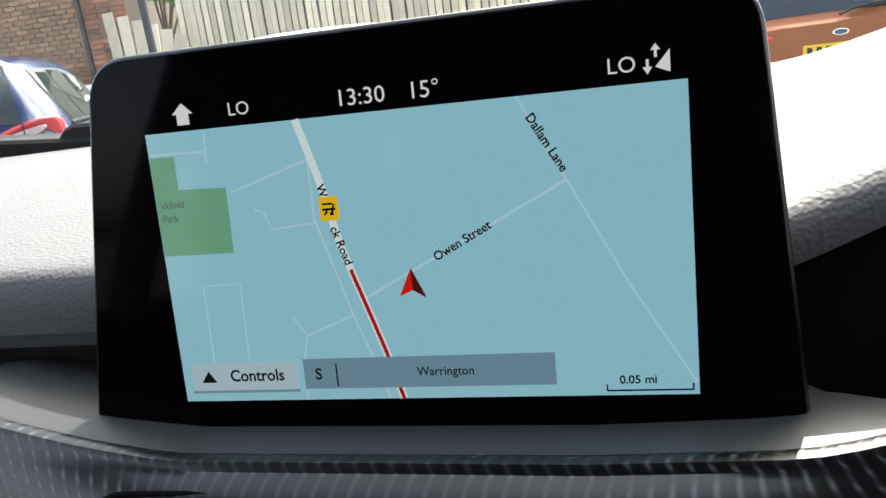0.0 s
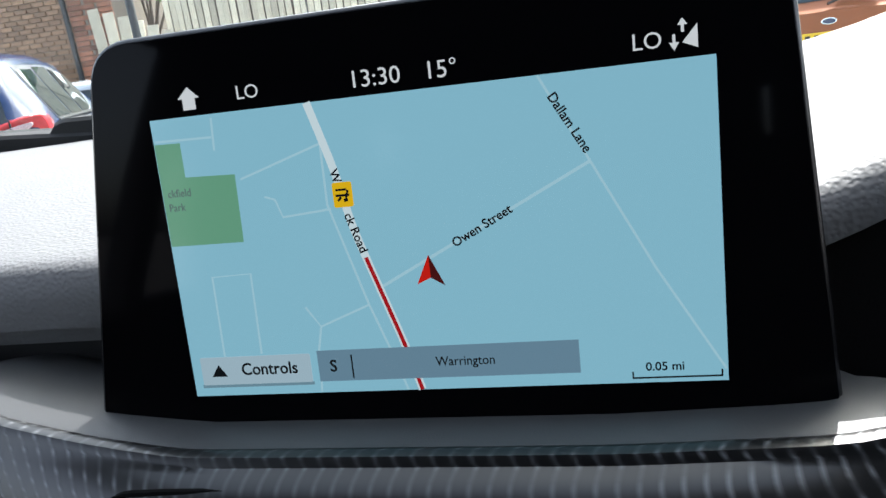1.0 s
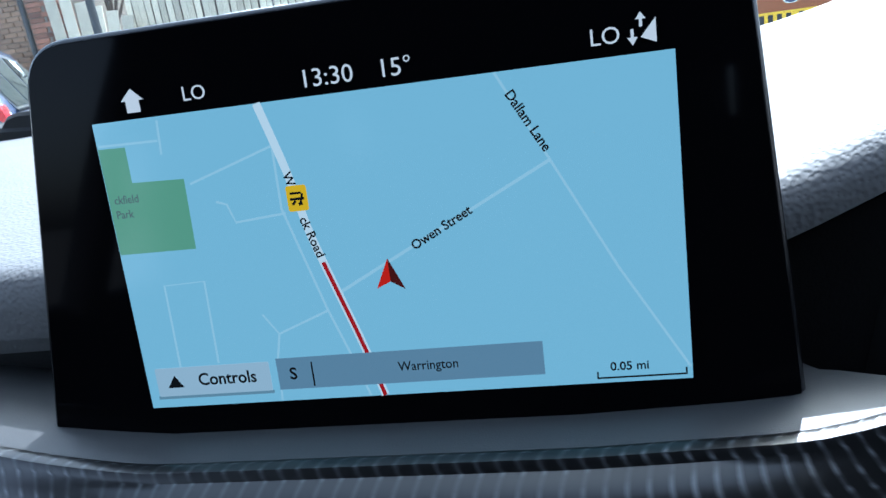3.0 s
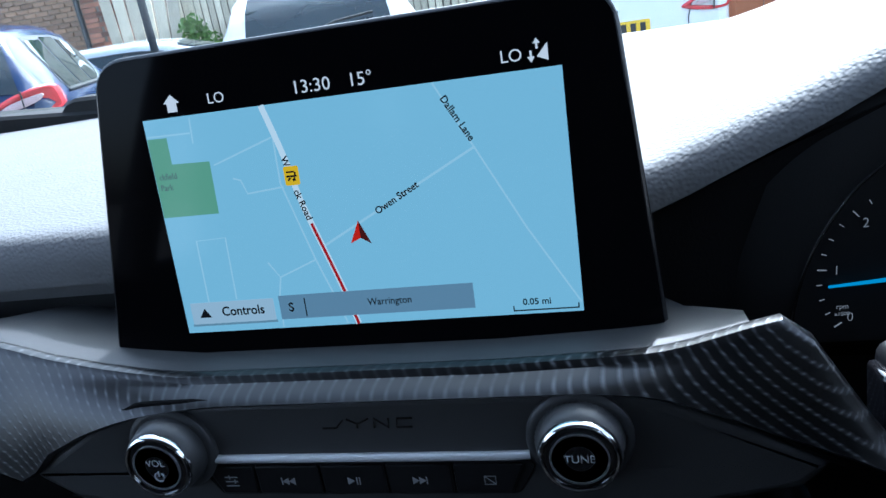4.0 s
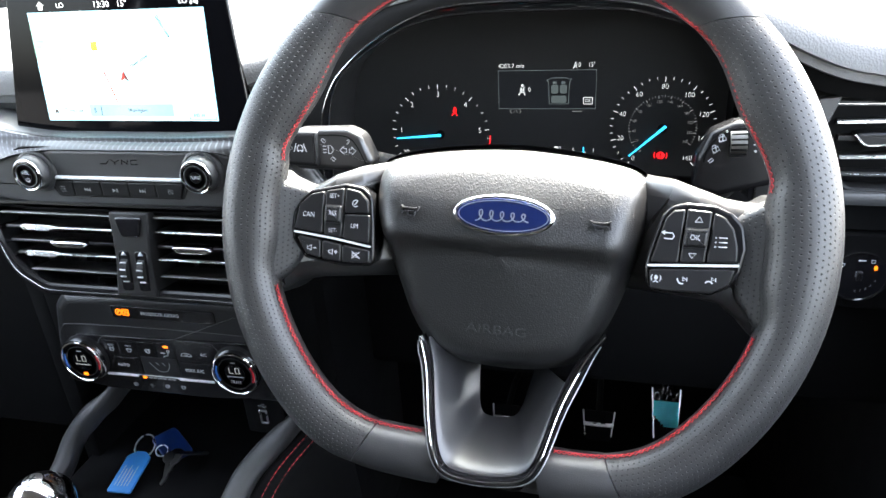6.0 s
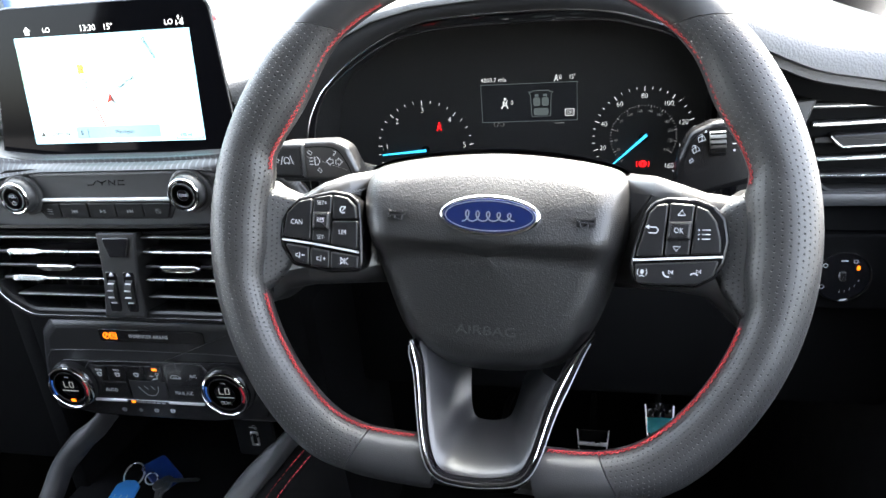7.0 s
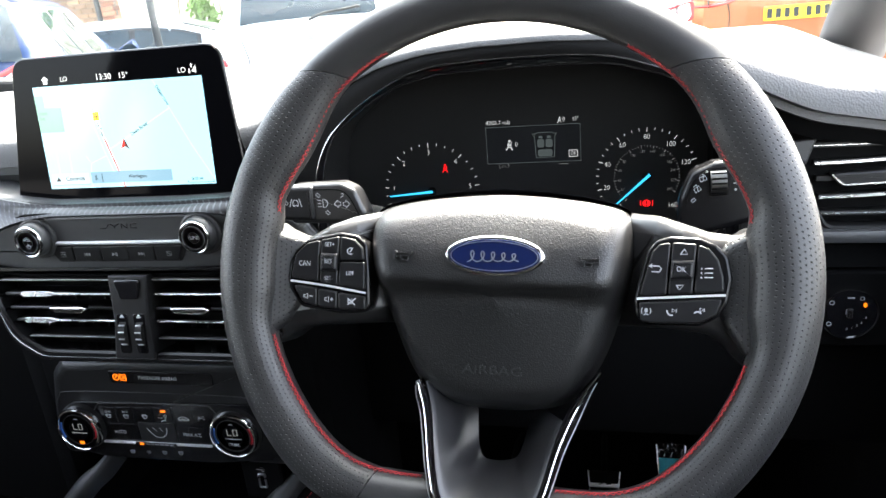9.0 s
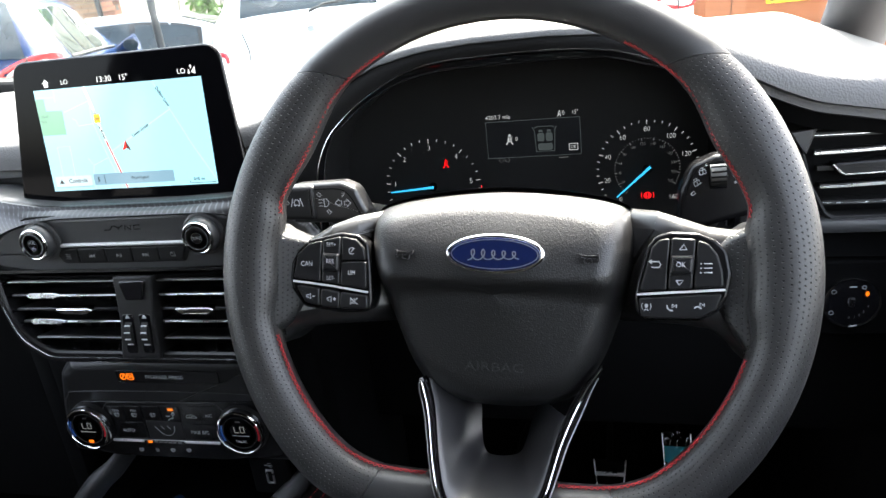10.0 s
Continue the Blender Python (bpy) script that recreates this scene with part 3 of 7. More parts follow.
# Instrument hood: a dark band under the pad, then a gloss black lip that runs in to the opening.
LIP = [(0.137, 0.955), (0.139, 1.000), (0.145, 1.030), (0.155, 1.051), (0.167, 1.066), (0.193, 1.087), (0.227, 1.1055), (0.254, 1.1145), (0.282, 1.118), (0.326, 1.119), (0.372, 1.1185), (0.412, 1.1145), (0.438, 1.107), (0.467, 1.095), (0.495, 1.072), (0.508, 1.045), (0.514, 1.000), (0.515, 0.955)]
OPENING = [(0.138, 0.955), (0.139, 1.000), (0.1445, 1.030), (0.153, 1.050), (0.164, 1.063), (0.194, 1.084), (0.224, 1.099), (0.251, 1.1055), (0.279, 1.1083), (0.324, 1.109), (0.371, 1.109), (0.408, 1.107), (0.430, 1.102), (0.459, 1.092), (0.486, 1.074), (0.500, 1.045), (0.506, 1.000), (0.507, 0.955)]
lip_line, mouth = smooth_line(LIP, 4), smooth_line(OPENING, 4)
rows = []
for t in (0.0, 0.3, 0.7, 1.0):
    row = []
    for x, z in lip_line:
        d = Vector((x - 0.322, z - 0.98)).normalized()
        k = ease(0.98, 1.06, z)
        ox = x + d.x * 0.030 * (1 - k) + d.x * 0.010 * k
        rim = Vector((ox, along(EDGE_Y, ox) + 0.004, max(z + 0.004, along(EDGE_Z, ox) - along(LIP_DROP, ox) + 0.001)))
        row.append(tuple(Vector((ox, 0.268, z)).lerp(rim, k).lerp(Vector((x, 0.261, z)), t) + Vector((0, -0.0025 * math.sin(math.pi * t), 0))))
    rows.append(row)
part("hood_face", loft(rows), HOOD, dash, "black smooth plastic instrument hood")
rows = [[(x, y, z) for x, z in lip_line] for y in (0.266, 0.2612)] + [[(a[0] + (b[0] - a[0]) * t, 0.2606 + 0.0194 * t - 0.002 * math.sin(math.pi * t), a[1] + (b[1] - a[1]) * t) for a, b in zip(lip_line, mouth)] for t in (0.08, 0.3, 0.6, 0.92, 1.0)]
part("gloss_lip", loft(rows), GLOSS, dash, "piano black trim round the dials")
# Thin bright tube drawn as the sky's reflection along the rounded lip.
part("lip_glint", tube([(x, 0.2603, z) for x, z in lip_line], 0.0008, 0.0008, 8, up=(0, 1, 0), scale=1.0), LIP_GLINT, dash)
part("opening_edge", tube([(x, 0.2800, z) for x, z in mouth], 0.0010, 0.0010, 8, up=(0, 1, 0), scale=1.0), SMOKE, dash)
part("hood_liner", loft([[(x, y, z) for x, z in mouth] for y in (0.2802, 0.32, 0.352)]), DIALFACE, dash)
part("hood_cheek", solid(loft([[(0.086, 0.268, 1.056), (0.13, 0.266, 1.077), (0.18, 0.264, 1.098)], [(0.088, 0.264, 1.02), (0.110, 0.2645, 1.03), (0.132, 0.275, 1.035)], [(0.090, 0.262, 0.95), (0.110, 0.262, 0.95), (0.126, 0.276, 0.95)]]), 0.003), BLACK, dash)

# ---------------------------------------------------------------- touch screen
screen = thing("touch_screen", upright(-0.0345, 0.2408, 1.0765, 6.7) @ Matrix.Scale(1.013, 4), "black glass touch screen showing a pale blue street map", "touch screen")
outline = rounded([(-130, -63), (121.5, -63), (109, 75), (-107, 75)], [4, 4, 17, 17], 7)
rings = [(inset(outline, 14), -17), (inset(outline, 5), -7), (inset(outline, 1.0), -3.2), (outline, -2.0), (outline, -1.2), (inset(outline, 0.4), -0.4), (inset(outline, 1.3), 0.0)]
part("housing", loft([[(x, y, z) for x, y in ring] for ring, z in rings], MM, closed=True, caps=True), HOUSING, screen, "glossy dark plastic edge and back")
part("glass_front", slab(inset(outline, 1.5), -0.6, 0.9, 0.4, 2), GLASSFACE, screen, "glossy black glass")
part("foot", slab(rect(-80, -62, 76, -20, 6), -48, -20, 3), DARK, screen)
display = part("map_display", slab(rect(-88.5, -48, 88.5, 48), 0.9, 1.10), MAP_BLUE, screen, "glowing pale blue street map")
Z1, Z2, Z3, Z4 = 1.18, 1.26, 1.34, 1.42


def lane(name, points, width, z, mat, label=""):
    return part(name, strip(points, width, 1.10, z), mat, display, label)


part("park_area", slab([(-88.3, 40), (-79, 39.8), (-79, 28.5), (-61.3, 28), (-61.8, 5.5), (-88.3, 5.7)], 1.10, Z1), MAP_GREEN, display, "green park")
main = smooth_line([(-33.6, 48), (-27.4, 26.2), (-23.8, 9.1), (-20.4, -2.6), (-16.9, -13.5), (-11.2, -31.5), (-6.7, -47.9)], 6)
lane("main_road", main, 2.6, Z1, MAP_ROAD)
lane("traffic_line", [p for p in main if p[1] < -1.8], 1.3, Z2, MAP_RED, "red traffic line")
for pts in (((-88.1, 40.9), (-67.6, 40.6)), ((-66.6, 46.8), (-67.2, 36.2)), ((-59.6, 26.1), (-30.7, 35.0)), ((-52.1, 19.7), (-48.7, 18.5), (-46.7, 12.6), (-30.0, 13.9)),
            ((-30.9, 35.0), (-31.1, 15.4), (-21.4, -18.2), (-15.4, -35.3), (-11.5, -47.8)), ((-75.5, -33.9), (-75.3, -5.8), (-61.2, -5.4), (-61.7, -33.4)), ((-43.5, -18.0), (-38.9, -24.9), (-21.0, -18.2)),
            ((-38.9, -24.9), (-40.9, -33.3)), ((-41.5, -44), (-41.8, -47.8)), ((-16.8, -12.9), (52.1, 21.6)), ((38.6, 47.9), (52.1, 21.6), (69.2, -12.0), (88.0, -44.3))):
    lane("lane", pts, 0.75 if pts[0] != (-16.8, -12.9) else 1.0, Z1 - 0.03, MAP_THIN)
part("arrow", slab([(0.1, -3.2), (4.6, -13.3), (0.2, -10.6)], 1.10, Z3), ARROW_DARK, display)
part("arrow_light", slab([(0.1, -3.2), (0.2, -10.6), (-4.4, -12.5)], 1.10, Z3), ARROW_RED, display, "red position arrow")
sign = part("bus_sign", slab(rect(-28.7, 14.2, -22.2, 22.2, 0.8), 1.10, Z3), MAP_YELLOW, display, "yellow road works sign")
marks([("l", [(-27.6, 19.8), (-24.0, 19.8)], 0.7), ("l", [(-27.8, 18.0), (-23.2, 18.0)], 0.8), ("l", [(-27.2, 16.3), (-26.0, 17.4)], 0.8), ("l", [(-25.2, 16.3), (-23.9, 16.6)], 1.0), ("l", [(-24.6, 16.4), (-23.6, 19.6)], 0.7)], 1.1, Z4, MAP_INK, display)
part("menu_button", slab(rect(-85.0, -44.0, -44.4, -34.0, 0.6), 1.10, Z3), MAP_BUTTON, display, "pale raised screen button")
part("button_shade", slab(rect(-85.4, -45.0, -44.0, -43.9), 1.10, Z2), MAP_SHADE, display)
part("triangle", slab([(-81.2, -41.0), (-75.4, -41.0), (-78.3, -36.8)], 1.10, Z4), MAP_INK, display)
lettering("Controls", 4.2, -59.6, -38.8, Z4, MAP_INK, display, wide=0.95, bold=0.018)
part("street_bar", slab(rect(-41.8, -44.0, 44.8, -33.2), 1.10, Z2 + 0.02), MAP_BAR, display, "grey blue status bar")
lane("cursor", [(-29.8, -35.0), (-29.8, -43.2)], 0.5, Z4, MAP_INK)
lettering("S", 4.0, -36.4, -38.8, Z4, MAP_INK, display, bold=0.018)
lettering("Warrington", 3.1, 8.5, -38.6, Z4, MAP_INK, display, wide=0.92, bold=0.008)
lettering("0.05 mi", 2.7, 70.2, -42.9, Z4, MAP_INK, display, wide=1.0, bold=0.018)
part("scale_bar", add_strip(add_strip(strip([(60.4, -46.4), (86.9, -46.4)], 0.5, 1.1, Z3), [(60.6, -46.4), (60.6, -44.4)], 0.5, 1.1, Z3), [(86.7, -46.4), (86.7, -44.4)], 0.5, 1.1, Z3), MAP_INK, display)
lettering("ckfield", 2.6, -82.0, 23.4, Z4, MAP_GREY, display, wide=0.9)
lettering("Park", 2.6, -83.6, 18.7, Z4, MAP_GREY, display, wide=0.9)
lettering("Dallam Lane", 2.9, 46.9, 33.3, Z4, MAP_INK, display, spin=-61, wide=0.98, bold=0.02)
lettering("Owen Street", 2.9, 18.0, 4.6, Z4, MAP_INK, display, spin=27.5, wide=0.98, bold=0.02)
lettering("W", 2.9, -27.2, 24.2, Z4, MAP_INK, display, spin=-75, bold=0.018)
lettering("ck Road", 2.9, -22.7, 5.6, Z4, MAP_INK, display, spin=-73, bold=0.018)
bar = part("status_bar", slab(rect(-88.5, 48.6, 88.5, 59.5), 0.9, 1.0), GLASSFACE, screen)
lettering("LO", 4.3, -52.8, 53.3, 1.2, SCREEN_WHITE, bar)
lettering("13:30", 5.2, -10.6, 52.9, 1.2, SCREEN_WHITE, bar, wide=1.02, bold=0.0)
lettering("15°", 5.2, 10.2, 52.9, 1.2, SCREEN_WHITE, bar, wide=1.02, bold=0.0)
lettering("LO", 4.6, 70.0, 53.4, 1.2, SCREEN_WHITE, bar)
marks([("p", [(-75.6, 50.0), (-71.2, 50.0), (-71.2, 54.0), (-75.6, 54.0)]), ("p", [(-77.2, 53.6), (-69.6, 53.6), (-73.3, 57.2)])], 1.0, 1.2, SCREEN_WHITE, bar, "home_icon")
marks([("p", [(83.8, 57.0), (83.8, 50.4), (79.6, 52.2)]), ("l", [(79.8, 55.0), (79.8, 57.4)], 0.8), ("p", [(78.4, 57.0), (81.2, 57.0), (79.8, 58.9)]), ("l", [(77.4, 52.0), (77.4, 54.6)], 0.8), ("p", [(76.0, 52.4), (78.8, 52.4), (77.4, 50.2)])], 1.0, 1.2, SCREEN_WHITE, bar, "compass_icon")

# ---------------------------------------------------------------- radio panel
radio = thing("radio_panel", upright(-0.0335, 0.2015, 0.9845, 0), "charcoal radio panel with two chrome-ringed knobs", "radio")
outline = [(-174, -9), (-150, 5), (-127, 19), (-110, 25.5), (-95, 27.5), (88, 27.5), (106, 25.5), (126, 17), (150, 5), (176, -7), (164, -19), (130, -27), (60, -31), (-110, -31), (-150, -25)]
part("face", slab(rounded(outline, 5, 3), -22, 0, 5, 4), CHAR, radio)
# Black tube laid on the edge to draw the shadow under the trim.
part("gap_line", tube([(x, y, 0.4) for x, y in smooth_line([(-179, -10), (-156, 6), (-131, 17.8), (-108, 25), (-90, 27.6), (0, 28), (88, 27.6), (111, 24), (135, 16), (150, 8.6), (165, -0.6), (177, -7)], 4)], 1.3, 1.3, 8), BLACK, radio, "black line drawn as a shadow gap")
part("lower_lip", slab(rounded([(-160, -22), (-110, -29), (60, -29), (150, -22), (140, -33), (60, -37), (-110, -37), (-150, -32)], 3, 3), -22, 1.5, 3), BLACK, radio)
bm = tube([(-77, -1.0, 0.4), (-69, -1.0, 1.0), (56, -1.0, 1.0), (64, -1.0, 0.4)], 1.9, 1.9, 14)
part("chrome_bar", bm, SILVER, radio, "slim chrome bar")
part("button_tray", slab(rounded([(-84, -3.4), (68, -3.4), (58, -20), (-74, -20)], 4, 3), -1, 0.6, 0.4, 1), DARK, radio)
edges = (-79, -55.5, -25.5, 3.5, 32, 62)
for i in range(5):
    a, b = edges[i] + 0.5, edges[i + 1] - 0.5
    lo = (a + (6 if i == 0 else 0), b - (6 if i == 4 else 0))
    btn = part("button", slab(rounded([(lo[0], -18.8), (lo[1], -18.8), (b, -4.4), (a, -4.4)], 1.2, 3), 0, 1.8, 0.8, 2), BUTTON, radio)
    c, y = (a + b) / 2, -12.2
    icon = {0: [("l", [(c - 4, y + 3), (c + 4, y + 3)], .6), ("l", [(c - 4, y), (c + 4, y)], .6), ("l", [(c - 4, y - 3), (c + 4, y - 3)], .6), ("l", [(c - 1, y + 1.6), (c - 1, y + 4.2)], .7), ("l", [(c + 2, y - 1.4), (c + 2, y + 1.4)], .7)],
            1: [("p", [(c + 4, y + 2.4), (c + 4, y - 2.4), (c + .2, y)]), ("p", [(c + .2, y + 2.4), (c + .2, y - 2.4), (c - 3.6, y)]), ("l", [(c - 4, y - 2.4), (c - 4, y + 2.4)], .6)],
            2: [("p", [(c - 3.4, y + 2.4), (c - 3.4, y - 2.4), (c + .8, y)]), ("l", [(c + 2, y - 2.4), (c + 2, y + 2.4)], .7), ("l", [(c + 3.6, y - 2.4), (c + 3.6, y + 2.4)], .7)],
            3: [("p", [(c - 4, y + 2.4), (c - 4, y - 2.4), (c - .2, y)]), ("p", [(c - .2, y + 2.4), (c - .2, y - 2.4), (c + 3.6, y)]), ("l", [(c + 4, y - 2.4), (c + 4, y + 2.4)], .6)],
            4: [("l", [(c - 3, y + 2.6), (c + 3, y + 2.6), (c + 3, y - 2.6), (c - 3, y - 2.6), (c - 3, y + 2.6)], .5), ("l", [(c - 3, y + 2.6), (c + 3, y - 2.6)], .5)]}[i]
    icon = [(q[0], [(c + (px - c) * 0.75, y + (py - y) * 0.75) for px, py in q[1]]) + tuple(v * 0.75 for v in q[2:]) for q in icon]
    marks(icon, 1.8, 1.95, FADED, btn)
# A product mark in raised dark strokes, drawn as plain shapes.
marks([("l", [(-20, 12.9), (-14, 12.9), (-10.5, 16.6)], 0.8), ("l", [(-9, 17.0), (-4.5, 14.6), (0.5, 17.0)], 0.8), ("l", [(-4.5, 14.6), (-4.8, 12.6)], 0.8), ("l", [(2.5, 12.6), (2.9, 17.0), (8.6, 12.6), (9.0, 17.0)], 0.8), ("l", [(19, 16.8), (12.6, 16.8), (12.0, 12.8), (18.6, 12.8)], 0.8)], 0, 0.35, GLOSS, radio, "raised_mark")
for kx, ky, text in ((-91, 5, "VOL"), (84, 7, "TUNE")):
    knob = part("knob", knurled(17.8, 15.6, 0, 12.5, 100, 0.45, kx, ky), CHAR, radio, "ribbed rotary knob")
    part("knob_base", lathe([(20.5, -0.5), (20.5, 2.0), (19.6, 3.0), (18.2, 3.2)], 48, kx, ky), CHAR, radio)
    part("chrome_ring", lathe([(15.2, 11.5), (15.2, 13.2), (14.8, 14.4), (14.1, 14.9), (13.5, 14.7), (13.3, 13.8)], 56, kx, ky), CHROME, knob, "polished chrome ring")
    part("cap", lathe([(13.4, 12.5), (13.3, 14.0), (12.0, 14.5), (10.8, 14.3), (0, 14.5)], 48, kx, ky), GLOSS, knob, "glossy black cap")
    part("inner_ring", lathe([(10.9, 14.4), (10.9, 15.0), (10.3, 15.0), (10.3, 14.4)], 48, kx, ky), SATIN, knob)
    lettering(text, 3.3, kx, ky + (2.4 if text == "VOL" else 0), 15.0, PRINT, knob, wide=0.95)
    if text == "VOL":
        marks([("l", [(kx + 2.1 * math.sin(a), ky - 4.4 + 2.1 * math.cos(a)) for a in [0.6 + k * 0.51 for k in range(11)]], .5), ("l", [(kx, ky - 4.2), (kx, ky - 1.8)], .5)], 14.5, 15.0, PRINT, knob)

# ---------------------------------------------------------------- centre air vents
vents = thing("centre_air_vents", upright(-0.030, 0.189, 0.910, 10), "black air vents with chrome-tipped blades", "air vent")
outer = rounded([(-168, 50), (168, 50), (159, 10), (146, -24), (112, -44), (-112, -44), (-146, -24), (-159, 10)], [6, 6, 40, 44, 34, 34, 44, 40], 6)
inner = rounded([(-157, 49), (157, 49), (149, 10), (135, -16), (106, -32), (-106, -32), (-135, -16), (-149, 10)], [4, 4, 40, 40, 30, 30, 40, 40], 6)
part("surround", ring_slab(outer, inner, -30, 3, 2), EDGEBLACK, vents, "satin black surround")
mid1 = [(a[0] * 0.55 + b[0] * 0.45, a[1] * 0.55 + b[1] * 0.45) for a, b in zip(outer, inner)]
part("bright_line", tube([(x, y, 3.4) for x, y in mid1[14:]], 0.6, 0.6, 6), SMOKE, vents, "thin satin line")
part("duct_back", slab(outer, -62, -56), DARK, vents)
part("duct_wall", ring_slab(outer, inner, -60, -24), DARK, vents)
column = part("centre_column", slab(rounded([(-22, 44), (20, 44), (17, 0), (19, -38), (-25, -38), (-21, 0)], 2, 2), -30, 6, 2), BUTTON, vents)
part("hazard_button", slab(rounded([(-15, 40), (14, 40), (9, 21), (-9, 21)], 3, 4), 5, 8.5, 1.4), GLOSS, vents, "blank black push button")
for wx in (-11, 7):
    part("wheel_well", slab(rect(wx - 6, -32, wx + 6, 7, 3), 5, 6.4, 0.4), GLOSS, column)
    wheel_bm = bmesh.new()
    add_tube(wheel_bm, [(wx - 3.6, -12.5, -6), (wx + 3.6, -12.5, -6)], 17, 17, 36)
    thumb = part("thumb_wheel", wheel_bm, DARK, column, "ribbed vent thumb wheel")
    bm = bmesh.new()
    for k in range(6):
        a = radians(-58 + 22 * k)
        y, z = -12.5 + 17.2 * math.sin(a), -6 + 17.2 * math.cos(a)
        if k < 5:
            add_tube(bm, [(wx - 2.9, y, z), (wx + 2.9, y, z)], 0.75, 0.75, 6)
        else:
            add_slab(bm, [(wx - 2.6, 3.0), (wx + 2.6, 3.0), (wx, 6.6)], 5.4, 7.0)
    part("wheel_mark", bm, PRINT, thumb, "white ribs")
BLADES = (38, 24, 10.0, -2.5, -19)
for side in (-1, 1):
    x_in = 22 * side - 2
    for i, y in enumerate(BLADES):
        x_out = side * along([(-30, 112), (-19, 126), (0, 141), (12, 145), (40, 151)], y)
        lo, hi = min(x_in, x_out), max(x_in, x_out)
        blade = part("blade", block(lo * MM, (y - 1.6) * MM, -0.030, hi * MM, (y + 1.6) * MM, -0.002, 0.0012), BUTTON, vents)
        if i in (1, 3):
            pts = [(x_in, y + 0.7), (x_in, y - 0.7), (side * 88, y - 0.8), (side * 98, y - 2.6), (side * 126, y - 2.8), (side * 130, y), (side * 126, y + 2.6), (side * 98, y + 2.4), (side * 88, y + 0.8)]
            part("chrome_tip", slab(pts, -3, -0.6, 0.3, 1), BRIGHT, blade, "chrome blade edge")
        elif i == 4 or i == 0:
            part("blade_edge", block(lo * MM, (y - 0.35) * MM, -0.0025, hi * MM, (y + 0.35) * MM, -0.0014), SATIN, blade)
    cx = -72 if side < 0 else 60
    part("slider", slab(rounded([(cx - 21, 12.5), (cx + 14, 12.5), (cx + 21, 10), (cx + 14, 6), (cx - 14, 6), (cx - 21, 9)], 1.5, 3), -8, 4.5, 1.6), CHROME, vents, "chrome-faced vent slider")
    for k in range(6):
        vx = side * (38 + 18 * k) - 2
        part("vane", block((vx - 0.7) * MM, -0.034, -0.05, (vx + 0.7) * MM, 0.040, -0.032), DARK, vents)

# ---------------------------------------------------------------- climate panel
climate = thing("climate_panel", upright(-0.0545, 0.2095, 0.793, 0) @ Matrix.Scale(1.025, 4), "black climate control panel with two chrome-ringed dials", "climate control")
outline = [(-130, -62), (-126, 0), (-116, 40), (-98, 58), (-20, 62), (110, 62), (136, 56), (150, 20), (152, -62)]
part("body", slab(rounded(outline, 14, 4), -40, 0, 14, 6), BUTTON, climate)
part("black_face", slab(rounded([(-118, -50), (-112, -4), (-94, 9), (40, 12), (118, 14), (132, -6), (126, -50), (60, -58), (-70, -58)], 10, 4), -1, 1.6, 1.0, 2), EDGEBLACK, climate, "satin black control face")
part("seam", tube(smooth_line([(-121, -40, 0.4), (-119, -8, 0.4), (-110, 14, 0.3), (-92, 20, 0.3), (0, 22, 0.3), (100, 21, 0.3), (124, 14, 0.3)], 5), 0.45, n=6), CHAR, climate)
part("seam", tube(smooth_line([(-72, -4, 1.7), (-66, 5, 1.7), (-56, 8.4, 1.7), (0, 10, 1.7), (58, 10.4, 1.7), (66, 7, 1.7), (71, 0, 1.7)], 5), 0.4, n=6), CHAR, climate)
part("lamp_strip", slab(rect(-42, 32.5, 74, 46.5, 3), -1, 1.0, 0.5), EDGEBLACK, climate)
lamp_face = part("airbag_lamp", slab(rect(-38, 34.6, -21, 44.4, 0.8), 0.5, 1.2), EDGEBLACK, climate, "lit amber warning lamp")
marks([("l", [(-33.6 + 3.3 * math.cos(math.tau * k / 16), 39.5 + 3.3 * math.sin(math.tau * k / 16)) for k in range(17)], 1.1), ("l", [(-35.8, 37.2), (-31.4, 41.8)], 1.0), ("p", oval(-33.4, 40.2, 1.0, n=8))], 1.2, 1.4, AMBER, lamp_face, "airbag_off_icon")
part("lamp_frame", ring_slab(rect(-29.4, 35.8, -21.6, 43.2, 0.8), rect(-28.6, 36.6, -22.4, 42.4, 0.6), 1.2, 1.4), AMBER, lamp_face)
lettering("ON", 4.2, -25.5, 39.4, 1.4, AMBER, lamp_face, wide=0.75, bold=0.03)
lettering("PASSENGER AIRBAG", 3.9, 13.5, 39.4, 1.1, PRINT, climate, wide=0.86)
part("chrome_bar", slab(rounded([(-70, -36.6), (58, -35.6), (58, -38.2), (-68, -39.4)], 0.8, 2), 1, 3.2, 0.8), SILVER, climate, "slim chrome bar")
part("fan_scale", slab(rect(-30, -39.2, 18, -36.0, 0.3), 3, 3.45), GLOSS, climate)
for k in range(6):
    part("fan_step", slab(rect(-18 + 5.6 * k, -38.3, -14 + 5.6 * k, -36.9), 3.4, 3.6), FADED, climate)
part("fan_lamp", slab(rect(-25, -39.0, -20.5, -36.2), 3.4, 3.7), AMBER, climate)
# Two rows of flat keys, each with its own seam.
for x0, x1, y0, y1 in ((-64, -45, -14, 4), (-44, -24, -14, 5), (-23, -1.5, -11.5, 5.5), (-0.5, 20, -11.5, 6), (21, 43, -14, 6.5), (44, 62, -14, 7), (-66, -24, -34.5, -15), (-22.5, 19.5, -34.5, -12.5), (21, 62, -34, -15)):
    part("key", slab(rect(x0, y0, x1, y1, 1.6), 1.0, 2.3, 0.7, 2), BUTTON if (x0, y0) == (-22.5, -34.5) else EDGEBLACK, climate)
lettering("AUTO", 4.0, -45.5, -25.2, 2.4, PRINT, climate, wide=0.9)
